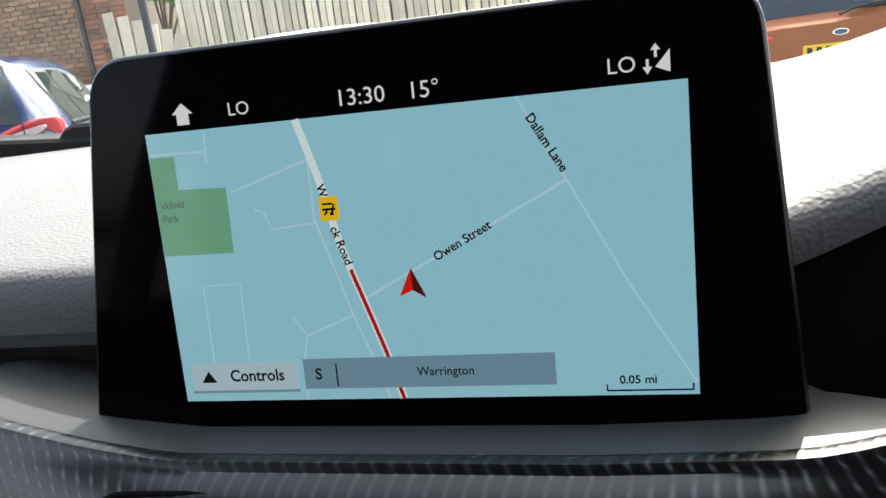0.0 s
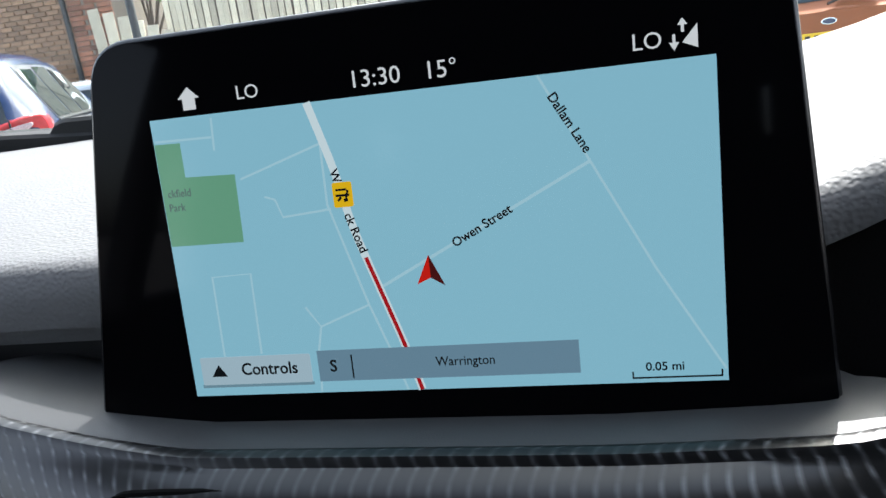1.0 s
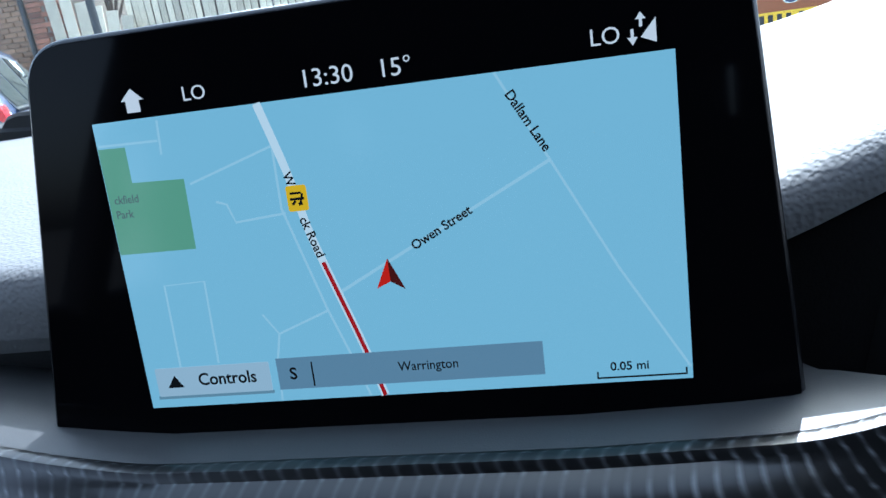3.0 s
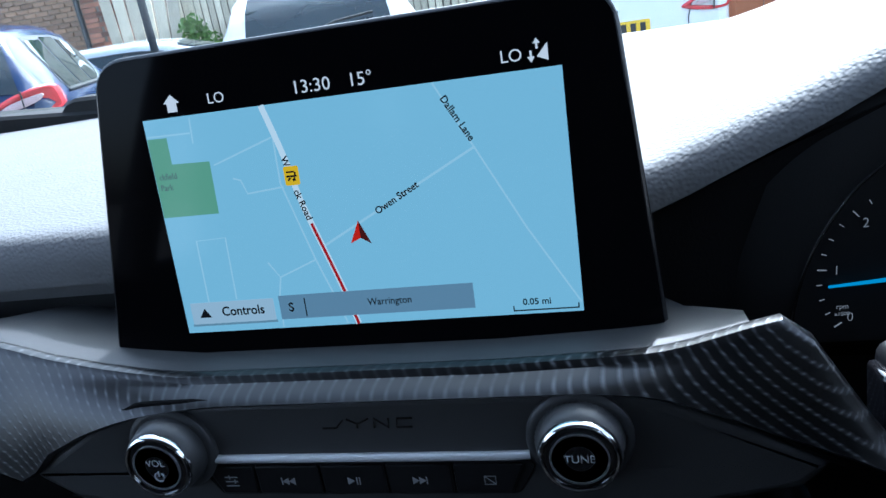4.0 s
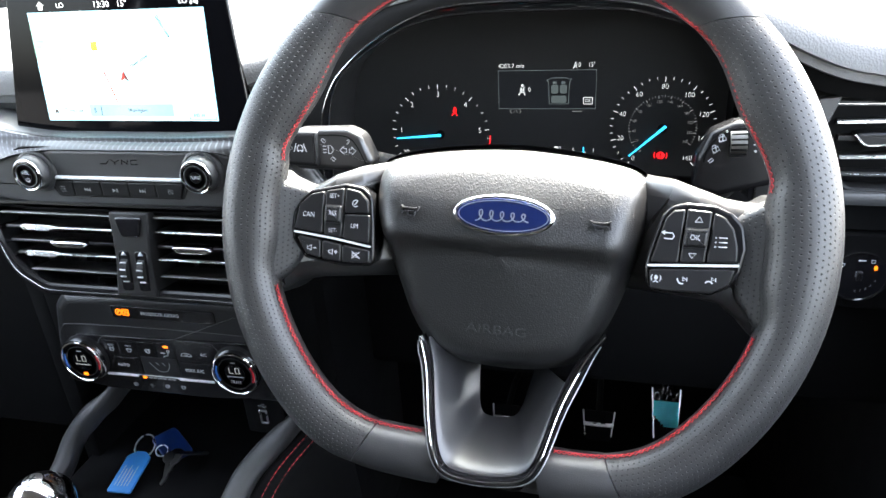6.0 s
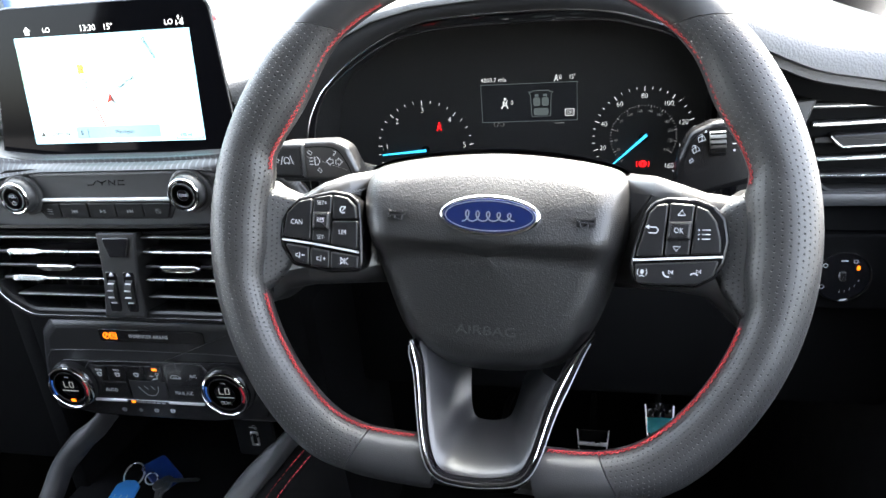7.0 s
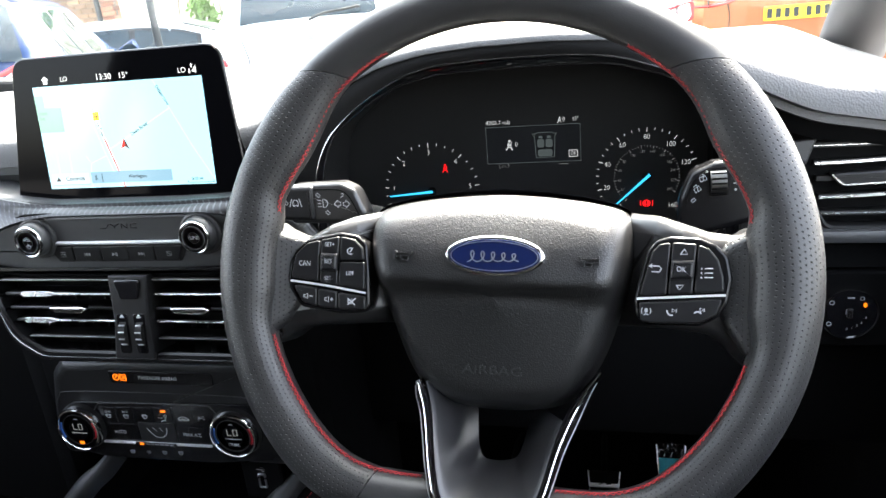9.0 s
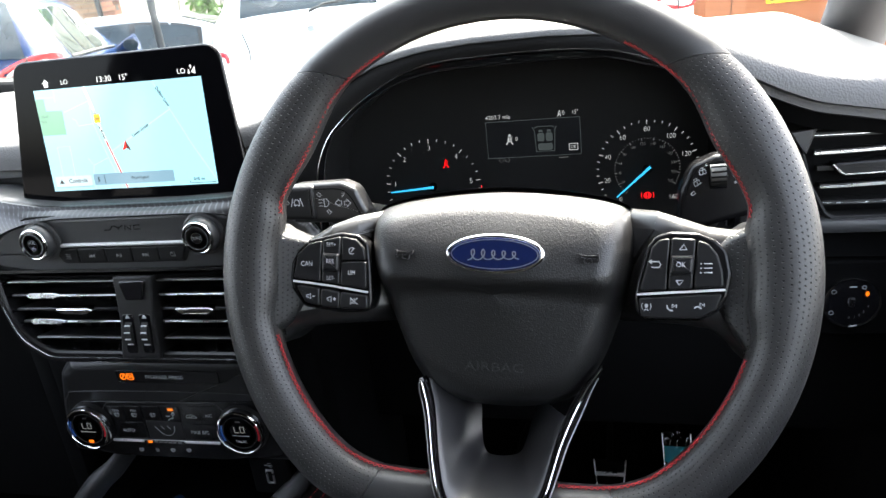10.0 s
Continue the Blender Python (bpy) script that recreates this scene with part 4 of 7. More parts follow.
lettering("MAX A/C", 4.0, 38.5, -24.6, 2.4, PRINT, climate, wide=0.9)
lettering("A/C", 3.8, 53, -3.8, 2.4, PRINT, climate, wide=0.9)
for cx, cy in ((-54.3, -6.2), (-33.5, -6), (-11.4, -5.2), (-37.5, -49.5), (0.5, -48.5), (19.4, -47.8)):
    r = 2.6 if cy < -20 else 3.2
    marks([("l", [(cx - r, cy + r * .5), (cx - r * .5, cy - r * .6), (cx + r * .5, cy - r * .6), (cx + r, cy + r * .5), (cx - r, cy + r * .5)], .6), ("l", [(cx - r * .4, cy - r * .2), (cx - r * .4, cy + r * .9)], .5), ("l", [(cx + r * .4, cy - r * .2), (cx + r * .4, cy + r * .9)], .5)], 1.4, 2.5, FADED if cy < -20 else PRINT, climate)
for k in range(3):
    a = k * math.pi / 3
    marks([("l", [(-18.5 - 2.6 * math.cos(a), -49.2 - 2.6 * math.sin(a)), (-18.5 + 2.6 * math.cos(a), -49.2 + 2.6 * math.sin(a))], .55)], 1.4, 1.8, FADED, climate, "fan_icon")
lettering("MAX", 2.6, -33.5, -0.6, 2.4, PRINT, climate, wide=0.9)
lettering("REAR", 2.6, -54.3, -1.2, 2.4, PRINT, climate, wide=0.85)
marks([("l", smooth_line([(27, -7), (28, -4.4), (33, -3.4), (37, -5), (38.4, -7), (27, -7)], 3), .6), ("l", [(30, -6), (35, -5.6)], .5)], 2.2, 2.5, PRINT, climate, "recirculation_icon")
marks([("l", oval(12.5, -3.2, 1.5, n=10) + [(14, -3.2)], .55), ("l", [(12, -5), (11.4, -8.6), (7.4, -9.2), (5.6, -11)], .7), ("l", [(3.6, -5.6), (8.6, -6)], .55)], 2.2, 2.5, PRINT, climate, "airflow_icon")
marks([("l", smooth_line([(-13, -19), (-9, -24), (-4, -29), (4, -29), (9, -24), (10, -18)], 3), .8), ("l", [(-6, -18), (-2, -22)], .7), ("l", [(2, -18), (5, -22)], .7)], 2.2, 2.5, FADED, climate, "airflow_icon")
part("mode_lamp", slab(rect(8, 0.8, 13.6, 3.4), 2.2, 2.6), AMBER, climate)
for kx, ky in ((-88.3, -19.6), (89.2, -17)):
    dial = part("dial", lathe([(27, 0), (26.6, 4), (25.4, 6), (24.8, 10)], 56, kx, ky), DARK, climate, "rotary temperature dial")
    part("chrome_ring", lathe([(25.4, 6), (25.2, 10.5), (24.3, 12.2), (23.1, 12.4), (22.4, 11.6), (22.2, 9.6)], 72, kx, ky), CHROME, dial, "polished chrome ring")
    part("dial_face", lathe([(22.4, 9.0), (22.2, 10.2), (0, 10.4)], 48, kx, ky), GLASSFACE, dial)
    part("inner_ring", lathe([(18.4, 10.3), (18.3, 11.2), (17.4, 11.3), (17.2, 10.3)], 56, kx, ky), DARK, dial)
    for a0, mat in ((2.75, TINT_BLUE), (-0.45, TINT_RED)):
        part("temperature_arc", strip([(kx + 20.2 * math.cos(a0 + k * 0.09), ky + 20.2 * math.sin(a0 + k * 0.09)) for k in range(11)], 1.8, 10.2, 10.7), mat, dial)
    for pts in ([(-5.4, 7), (-5.4, 0.4), (-1.2, 0.4)], [(1.2, 7), (1.2, 0.4), (5.2, 0.4), (5.2, 7), (1.2, 7)]):
        part("digit", strip([(kx + x, ky + y) for x, y in pts], 0.6, 10.3, 10.9), LCD_WHITE, dial)
    part("dial_line", strip([(kx - 9, ky - 3.6), (kx + 9, ky - 3.6)], 0.9, 10.3, 10.7), LCD_WHITE if kx < 0 else FADED, dial)
    part("dial_tick", slab(rect(kx - 2.4, ky + 12.4, kx + 2.4, ky + 13.4), 10.3, 10.7), FADED, dial)
    if kx < 0:
        part("dial_lamp", slab(rect(kx - 2.6, ky - 17.0, kx + 2.6, ky - 13.8), 10.3, 10.9), AMBER, dial)
    else:
        lettering("DUAL", 3.8, kx, ky - 10.2, 10.8, PRINT, dial, wide=0.9)

# ---------------------------------------------------------------- centre console
console = thing("centre_console", Matrix(), "black centre console with a storage tray", "centre console")
# The tray's deep shade is put into its near-zero black.
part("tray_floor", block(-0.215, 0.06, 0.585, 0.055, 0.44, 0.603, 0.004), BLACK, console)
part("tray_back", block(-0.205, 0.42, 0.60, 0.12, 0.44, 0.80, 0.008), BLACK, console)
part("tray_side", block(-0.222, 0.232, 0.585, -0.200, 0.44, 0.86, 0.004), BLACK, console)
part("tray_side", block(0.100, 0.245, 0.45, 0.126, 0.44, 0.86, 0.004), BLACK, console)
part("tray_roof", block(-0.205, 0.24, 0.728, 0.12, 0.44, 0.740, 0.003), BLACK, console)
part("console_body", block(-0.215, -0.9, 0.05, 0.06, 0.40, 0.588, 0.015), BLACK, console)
part("gear_plate", slab(rounded([(-125, -90), (125, -90), (112, 55), (-112, 55)], 14, 4), 0, 14, 5), SHELF, console, at=pose(-0.080, 0.055, 0.615, 0, 0, 0))
part("gear_plate_trim", tube([(x, y, 14.5) for x, y in rounded([(-92, -90), (92, -90), (86, 40), (-86, 40)], 14, 4)], 2.2, 1.4, 8, closed=True), CHROME, console, at=pose(-0.080, 0.055, 0.615))
part("gaiter", lathe([(52, 12), (46, 30), (30, 52), (19, 66)], 28), LEATHER, console, at=pose(-0.118, 0.055, 0.600))
for pts, wide in (([(-0.138, 0.228, 0.722), (-0.150, 0.216, 0.709), (-0.168, 0.206, 0.695), (-0.190, 0.195, 0.668), (-0.199, 0.165, 0.634), (-0.205, 0.10, 0.612), (-0.207, 0.02, 0.60)], 0.011), ([(0.092, 0.240, 0.715), (0.072, 0.220, 0.695), (0.051, 0.200, 0.675), (0.038, 0.175, 0.662), (0.034, 0.145, 0.648), (0.034, 0.08, 0.625), (0.036, 0.0, 0.61)], 0.014)):
    line = smooth_line(pts, 6)
    rows = []
    for i, p in enumerate(line):
        d = (Vector(line[min(i + 1, len(line) - 1)]) - Vector(line[max(i - 1, 0)])).normalized()
        across = d.cross(Vector((0, -0.35, 1))).normalized()
        up = across.cross(d)
        w = wide * (0.45 + 0.55 * ease(0, 0.35, i / (len(line) - 1)))
        rows.append([tuple(Vector(p) + across * w * math.cos(math.tau * k / 14) + up * (0.007 if math.sin(math.tau * k / 14) > 0 else 0.02) * math.sin(math.tau * k / 14)) for k in range(14)])
    part("side_rail", loft(rows, closed=True, caps=True), RAIL, console, "curved dark grey plastic rail")
# Leather side of the console with two red seams.
side_line = smooth_line([(0.096, 0.232, 0.700), (0.078, 0.210, 0.684), (0.062, 0.180, 0.668), (0.054, 0.145, 0.650), (0.052, 0.08, 0.626), (0.054, 0.0, 0.61)], 6)
part("side_pad", loft([[(x - 0.012, y, z - 0.012), (x, y, z - 0.006), (x + 0.022, y, z - 0.009), (x + 0.040, y, z - 0.03), (x + 0.046, y, z - 0.12), (x - 0.012, y, z - 0.12)] for x, y, z in side_line], closed=True, caps=True), BLACK, console, "black leather side pad")
for dx in (0.006, 0.017):
    bm = bmesh.new()
    for i in range(len(side_line) - 1):
        (x0, y0, z0), (x1, y1, z1) = side_line[i], side_line[i + 1]
        n = max(1, int((Vector(side_line[i]) - Vector(side_line[i + 1])).length / 0.005))
        for k in range(n):
            pts = [(x0 + (x1 - x0) * t + dx, y0 + (y1 - y0) * t, z0 + (z1 - z0) * t - 0.0064 - 0.1 * max(0, dx - 0.006)) for t in ((k + 0.1) / n, (k + 0.8) / n)]
            add_tube(bm, pts, 0.00045, n=5, scale=1.0)
    part("red_seam", bm, THREAD, console, "red stitched seam")
part("usb_plate", slab(rect(-22, -24, 22, 24, 4), -3, 1.5, 1), BLACK, console, at=upright(0.046, 0.222, 0.706))
part("usb_socket", ring_slab(rect(-4.5, -10, 4.5, 8, 1.5), rect(-2.8, -8, 2.8, 6, 1.0), 1, 3.2, 0.4), STEEL, console, "steel-edged USB socket", at=upright(0.046, 0.222, 0.706))
part("usb_mark", add_strip(add_strip(strip([(-5, 13), (5, 13)], .7, 1.4, 1.8), [(-2, 13), (0, 15.5), (3, 15.5)], .6, 1.4, 1.8), [(0, 13), (2, 11), (4, 11)], .6, 1.4, 1.8), FADED, console, at=upright(0.046, 0.222, 0.706))

gear = thing("gear_lever", pose(-0.119, 0.075, 0.60), "gear lever with polished metal ball knob", "gear lever")
part("stalk", tube([(0, 0, 20), (0, 0, 75)], 8, n=16), DARK, gear)
ball = [(31 * math.sin(math.pi * k / 24), 96 - 31 * math.cos(math.pi * k / 24)) for k in range(2, 25)]
knob = part("knob", lathe(ball, 48), CHROME, gear, "polished metal ball")
part("knob_cap", lathe([(9, 126.3), (7, 127.6), (0, 128)], 28), STEEL, gear)
part("knob_mark", add_strip(add_strip(strip([(-5, 0), (5, 0)], .8, 127.6, 128.3), [(-5, -4), (-5, 4)], .8, 127.6, 128.3), [(0, -4), (0, 4)], .8, 127.6, 128.3), DARK, gear)

keys = thing("bunch_of_keys", pose(-0.075, 0.215, 0.604, 0, 0, 0), "bunch of keys with blue plastic tag in the tray", "keys")
part("tag", slab(rounded([(-15, -28), (15, -28), (15, 22), (6, 29), (-6, 29), (-15, 22)], [3, 3, 5, 4, 4, 5], 4), 2, 4.5, 0.8), BLUE_TAG, keys, "pale blue plastic key tag", at=pose(-0.059, -0.012, 0.008, 10, 0, 4))
bm = bmesh.new()
for k in range(5):
    add_strip(bm, [(-9 + 4 * k, -20), (-9 + 4 * k, 8 - 5 * (k % 2))], 0.9, 4.5, 4.7)
part("tag_mark", bm, FADED, keys, at=pose(-0.059, -0.012, 0.008, 10, 0, 4))
part("second_tag", slab(rounded([(-16, -22), (16, -22), (16, 22), (-16, 22)], 6, 4), 2, 5, 1.2), BLUE_DARK, keys, "dark blue key fob", at=pose(-0.034, 0.036, 0.010, 22, 4, 62))
part("ring", tube([(14 * math.cos(a), 14 * math.sin(a), 0) for a in [math.tau * k / 28 for k in range(28)]], 0.9, n=8, closed=True), STEEL, keys, at=pose(-0.060, 0.022, 0.020, 34, -8, 0))
part("small_ring", tube([(7 * math.cos(a), 7 * math.sin(a), 0) for a in [math.tau * k / 20 for k in range(20)]], 0.8, n=8, closed=True), STEEL, keys, at=pose(-0.036, 0.020, 0.018, 24, 20, 0))
for a, dx, dy in ((17, -0.016, 0.020), (-66, -0.022, 0.012), (-84, -0.012, 0.010)):
    part("key", add_slab(slab(oval(0, 0, 8, 7, 16), 0, 2.2, 0.4), [(7, -2.4), (36, -2.4), (38, 0), (36, 1.2), (32, 2.4), (29, 1.2), (25, 2.6), (21, 1.2), (17, 2.4), (7, 2.4)], 0.2, 2.0), DULL_STEEL, keys, "worn steel key", at=pose(dx, dy, 0.016, 8, 6, a))

# ---------------------------------------------------------------- pedals
for px, pz, film, text in ((0.228, 0.322, False, "clutch pedal with metal bar"), (0.394, 0.328, False, "brake pedal with metal bar"), (0.508, 0.365, True, "accelerator pedal with metal edge and blue film")):
    pedal = thing("pedal", upright(px, 0.72, pz, 35), text, "pedal", "driver's pedals")
    wide, low, high = (27, -30, 24) if not film else (23, -52, 44)
    part("pad", slab(rounded([(-wide + 5, low), (wide - 5, low), (wide, high), (-wide, high)], 8, 4), -6, 0, 2), BLACK, pedal, "black rubber pad")
    part("arm", tube([(0, high - 5, -6), (0, high + 40, -80), (0, high + 60, -170)], 6, n=10), BLACK, pedal)
    for s in (-1, 1):
        part("metal_edge", strip([(s * (wide + 1), high), (s * (wide - 4), low + 10)], 2.2, -1, 2.4), STEEL, pedal, "brushed metal edge")
    if film:
        bm = bmesh.new()
        rng = random.Random(4)
        grid = [[bm.verts.new(((-21 + 42 * i / 10) * MM, (-22 + 44 * j / 10) * MM, (3.4 + rng.uniform(-0.9, 0.9)) * MM)) for i in range(11)] for j in range(11)]
        for j in range(10):
            for i in range(10):
                if i + j > 3 or j > 3:
                    bm.faces.new((grid[j][i], grid[j][i + 1], grid[j + 1][i + 1], grid[j + 1][i]))
        part("film", solid(bm, 0.0004), BLUE_FILM, pedal, "bright blue protective film")
        bm = bmesh.new()
        grid = [[bm.verts.new(((-21 + 42 * i / 10) * MM, (23 + 24 * j / 6) * MM, (3.4 + rng.uniform(-1.6, 1.6)) * MM)) for i in range(11)] for j in range(7)]
        for j in range(6):
            for i in range(10):
                bm.faces.new((grid[j][i], grid[j][i + 1], grid[j + 1][i + 1], grid[j + 1][i]))
        part("loose_film", solid(bm, 0.0004), GLOSS, pedal, "crinkled dark film")
    else:
        part("metal_bar", slab(rounded([(-wide + 1, -4), (wide - 1, -4), (wide, 3), (-wide, 3)], 1.5, 2), 0, 4, 1.4), STEEL, pedal, "brushed metal bar")

# ---------------------------------------------------------------- instrument cluster
cluster = thing("instrument_cluster", upright(0.330, 0.358, 1.000, 0), "black instrument cluster with white scales and blue needles", "instrument cluster")
part("dial_plate", slab(rounded([(-206, -60), (178, -60), (178, 60), (130, 116), (-80, 118), (-206, 50)], 10, 3), -10, 0), DIALFACE, cluster, "matt black dial plate")


def scale(cx, cy, r, a0, a1, values, minor, size, mat, tick=5.0, wide=0.9):
    """A dial: numbers and ticks from angle a0 to a1 (degrees)."""
    bm, n = bmesh.new(), (len(values) - 1) * minor
    for k in range(n + 1):
        a = radians(a0 + (a1 - a0) * k / n)
        long = tick if k % minor == 0 else tick * 0.6
        c, s = math.cos(a), math.sin(a)
        add_strip(bm, [(cx + r * c, cy + r * s), (cx + (r - long) * c, cy + (r - long) * s)], 0.65 if k % minor == 0 else 0.38, 0, 0.5)
    part("tick_scale", bm, mat, cluster)
    for k, v in enumerate(values):
        a = radians(a0 + (a1 - a0) * k / (len(values) - 1))
        rr = r - tick - size * (0.95 if len(v) < 3 else 1.15)
        if v:
            lettering(v, size, cx + rr * math.cos(a), cy + rr * math.sin(a), 0.4, mat, cluster, wide=wide, bold=-0.012)


GL, GR = (-102.5, -20.5), (114.3, -12.5)
scale(*GL, 51, 216, -36, ("0", "1", "2", "3", "4", "5", "6"), 4, 5.4, DIAL_WHITE, 4.6)
scale(*GR, 48.5, 230, -50, ("0", "20", "40", "60", "80", "100", "120", "140", "160"), 4, 4.9, DIAL_WHITE, 4.4)
scale(*GR, 31.5, 230, -31, ("", "20", "40", "60", "80", "100", "120", "140", "160", "180", "200", "220", "240"), 4, 2.8, DIAL_DIM, 2.8)
for (cx, cy), a, r0, r1 in ((GL, 184.5, -1, 46), (GR, 222.5, -4, 40)):
    c, s = math.cos(radians(a)), math.sin(radians(a))
    tip, side = Vector((cx + r1 * c, cy + r1 * s)), Vector((-s, c))
    tail = Vector((cx + r0 * c, cy + r0 * s))
    part("needle", slab([tuple(tail - side * 1.3), tuple(tail + side * 1.3), tuple(tip + side * 0.55), tuple(tip - side * 0.55)], 3.0, 4.2), DIAL_BLUE, cluster, "bright blue tapered needle")
    part("needle_hub", lathe([(4.5, 0), (4.5, 2), (3.6, 2.8), (0, 3.0)], 32, cx, cy), BLACK, cluster)
part("red_zone", strip([(GL[0] + 51.5 * math.cos(radians(a)), GL[1] + 51.5 * math.sin(radians(a))) for a in range(-36, 4, 5)], 1.2, 0, 0.4), MAP_RED, cluster)
lettering("rpm", 3.0, -140, -38, 0.4, DIAL_WHITE, cluster, wide=0.9)
lettering("x1000", 2.4, -140, -42.5, 0.4, DIAL_WHITE, cluster, wide=0.9)
display = part("trip_display", ring_slab(rect(-41.5, 6, 52, 43.5), rect(-41, 6.5, 51.5, 43), 0, 0.4), DIAL_SEAT, cluster, "thin lit frame of trip display")
part("display_ground", slab(rect(-41.5, 6, 52, 43.5), -0.5, 0.2), DIAL_BOX, cluster)
lettering("4203.7 mls", 4.0, -41.0, 47.6, 0.5, DIAL_WHITE, cluster, align="LEFT", wide=1.0)
lettering("15°", 4.2, 47.4, 48.0, 0.5, DIAL_WHITE, cluster, wide=0.8)
lettering("0", 4.4, 36.0, 48.0, 0.5, DIAL_WHITE, cluster, wide=0.8)
lettering("0", 4.4, -11.2, 25.0, 0.5, DIAL_WHITE, cluster, wide=0.8)


def belt_icon(x, y, r, mat, name="belt_icon"):
    """A seated figure with a belt across it."""
    marks([("p", oval(x + r * .1, y + r * 1.05, r * 0.33, n=10)), ("p", [(x - r * .5, y - r * .2), (x - r * .38, y + r * .6), (x + r * .05, y + r * .6), (x - r * .12, y - r * .2)]),
           ("p", [(x + r * .12, y - r * .2), (x + r * .3, y + r * .6), (x + r * .5, y + r * .5), (x + r * .55, y - r * .2)]), ("l", [(x - r * .85, y - r * .95), (x + r * .75, y + r * .8)], r * .13),
           ("l", [(x - r * .5, y - r * .45), (x + r * .55, y - r * .45)], r * .26), ("l", [(x - r * .4, y - r * .5), (x - r * .75, y - r * 1.15)], r * .28), ("l", [(x + r * .4, y - r * .5), (x + r * .7, y - r * 1.15)], r * .28)], 0.2, 0.6, mat, cluster, name)


belt_icon(32, 47.4, 2.4, DIAL_WHITE)
belt_icon(-18.4, 24.4, 4.2, DIAL_WHITE)
belt_icon(-86.5, 3.2, 3.5, DIAL_RED, "red_belt_lamp")
marks([("l", [(8, 11), (7, 32), (5, 35.5), (7.5, 34.5), (10, 36), (24, 36), (26.5, 34.5), (29, 35.5), (27, 32), (26, 11)], 0.7), ("l", [(8, 11), (26, 11)], 0.6)], 0.2, 0.5, DIAL_SEAT, cluster, "car_outline")
for x0, y0, x1, y1 in ((9.6, 21, 16.4, 29.5), (17.8, 21, 24.6, 29.5), (9.8, 12, 24.2, 19)):
    part("seat_symbol", slab(rect(x0, y0, x1, y1, 2), 0.2, 0.45), DIAL_SEAT, cluster)
for cx in (13, 21.2):
    part("headrest_symbol", slab(rect(cx - 2, 30.2, cx + 2, 32.6, 0.8), 0.2, 0.45), DIAL_SEAT, cluster)
part("key_box", ring_slab(rect(40, 10.5, 49, 17.5, 1), rect(40.7, 11.2, 48.3, 16.8, 0.8), 0.2, 0.5), DIAL_WHITE, cluster)
lettering("OK", 3.4, 44.5, 14, 0.5, DIAL_WHITE, cluster, wide=0.8)
marks([("l", [(-28.5, 1.2), (-30.3, 3.8), (-28.5, 6.4)], .5), ("l", [(-21.5, 1.2), (-19.7, 3.8), (-21.5, 6.4)], .5), ("l", [(-27, 1.8), (-25, 5.8), (-23, 1.8)], .5)], 0.2, 0.5, DIAL_DIM, cluster, "stop_start_icon")
part("lamp_dash", strip([(30, 3.6), (39, 3.8)], 0.7, 0.2, 0.5), DIAL_DIM, cluster)
marks([("p", oval(114.5, -39.5, 4.0, 3.6, 16)), ("l", [(109.1, -42.5), (108.5, -39.5), (109.1, -36.5)], 0.8), ("l", [(119.9, -42.5), (120.5, -39.5), (119.9, -36.5)], 0.8)], 0.2, 0.5, DIAL_RED, cluster, "brake_lamp")
marks([("l", [(114.5, -40.5), (114.5, -36.8)], 1.0), ("p", oval(114.5, -42.0, 0.7, n=8))], 0.5, 0.7, DARK, cluster, "brake_mark")
for cx, texts, half in ((-25.5, ("60", "120"), "°C"), (41.5, ("0", "1"), "1/2")):
    part("small_scale", strip([(cx + 17 * math.cos(radians(d)), -29.5 + 16.5 * math.sin(radians(d))) for d in range(222, 319, 8)], 0.7, 0, 0.4), DIAL_WHITE, cluster)
    part("small_needle", strip([(cx - 4.5, -44), (cx - 2.5, -32)] if cx < 0 else [(cx, -44), (cx, -32)], 1.4, 0.8, 1.6), DIAL_BLUE, cluster)
    lettering(texts[0], 4.4, cx - 10, -35.6, 0.4, DIAL_WHITE, cluster, wide=0.8, bold=-0.01)
    lettering(texts[1], 4.4, cx + 9.6, -35.4, 0.4, DIAL_WHITE, cluster, wide=0.8, bold=-0.01)
    lettering(half, 3.8, cx, -39.0, 0.4, DIAL_WHITE, cluster, wide=0.75)
marks([("l", [(-4, -37), (4, -37)], .6), ("l", [(0, -36), (0, -32.5)], 1.0), ("l", [(0, -33), (2, -33)], .5), ("l", [(0, -34.6), (2, -34.6)], .5)], 0, 0.4, DIAL_WHITE, cluster, "coolant_icon")
marks([("p", rect(13, -37, 17, -31.6, .4)), ("l", [(17.6, -36), (19, -35.6), (19, -32.6), (18, -31.6)], .5), ("p", [(11.6, -34.4), (9.8, -33.2), (9.8, -35.6)])], 0, 0.4, DIAL_WHITE, cluster, "fuel_icon")

# ---------------------------------------------------------------- stalks behind the wheel
stalk = thing("indicator_stalk", upright(0.2022, 0.1700, 1.0233, 8) @ Matrix.Scale(0.944, 4), "black indicator stalk with white symbols", "stalk")
part("arm", tube([(90, -55, -80), (36, -20, -34), (0, -4, -2)], 9, 8, 14), DARK, stalk)
part("paddle", slab(rounded([(-46, -14), (12, -15), (24, -9), (14, 14), (2, 20), (-46, 19)], [5, 7, 6, 12, 16, 6], 8), -10, 9, 5, 6), SPOKE, stalk)
part("seam", tube(smooth_line([(-26, 14.6, 9), (-4, 14.4, 9), (5, 11.6, 9), (11, 4, 9), (16.5, -8, 8.8)], 5), 0.5, n=6), BLACK, stalk)
part("end_cap", slab(rounded([(-63, -10), (-22, -12), (-22, 18), (-63, 18)], [6, 3, 3, 6], 4), -8, 12, 4), BUTTON, stalk)
part("end_band", slab(rect(-66, -6, -61, 12, 2), -6, 8, 1.5), GLOSS, stalk)
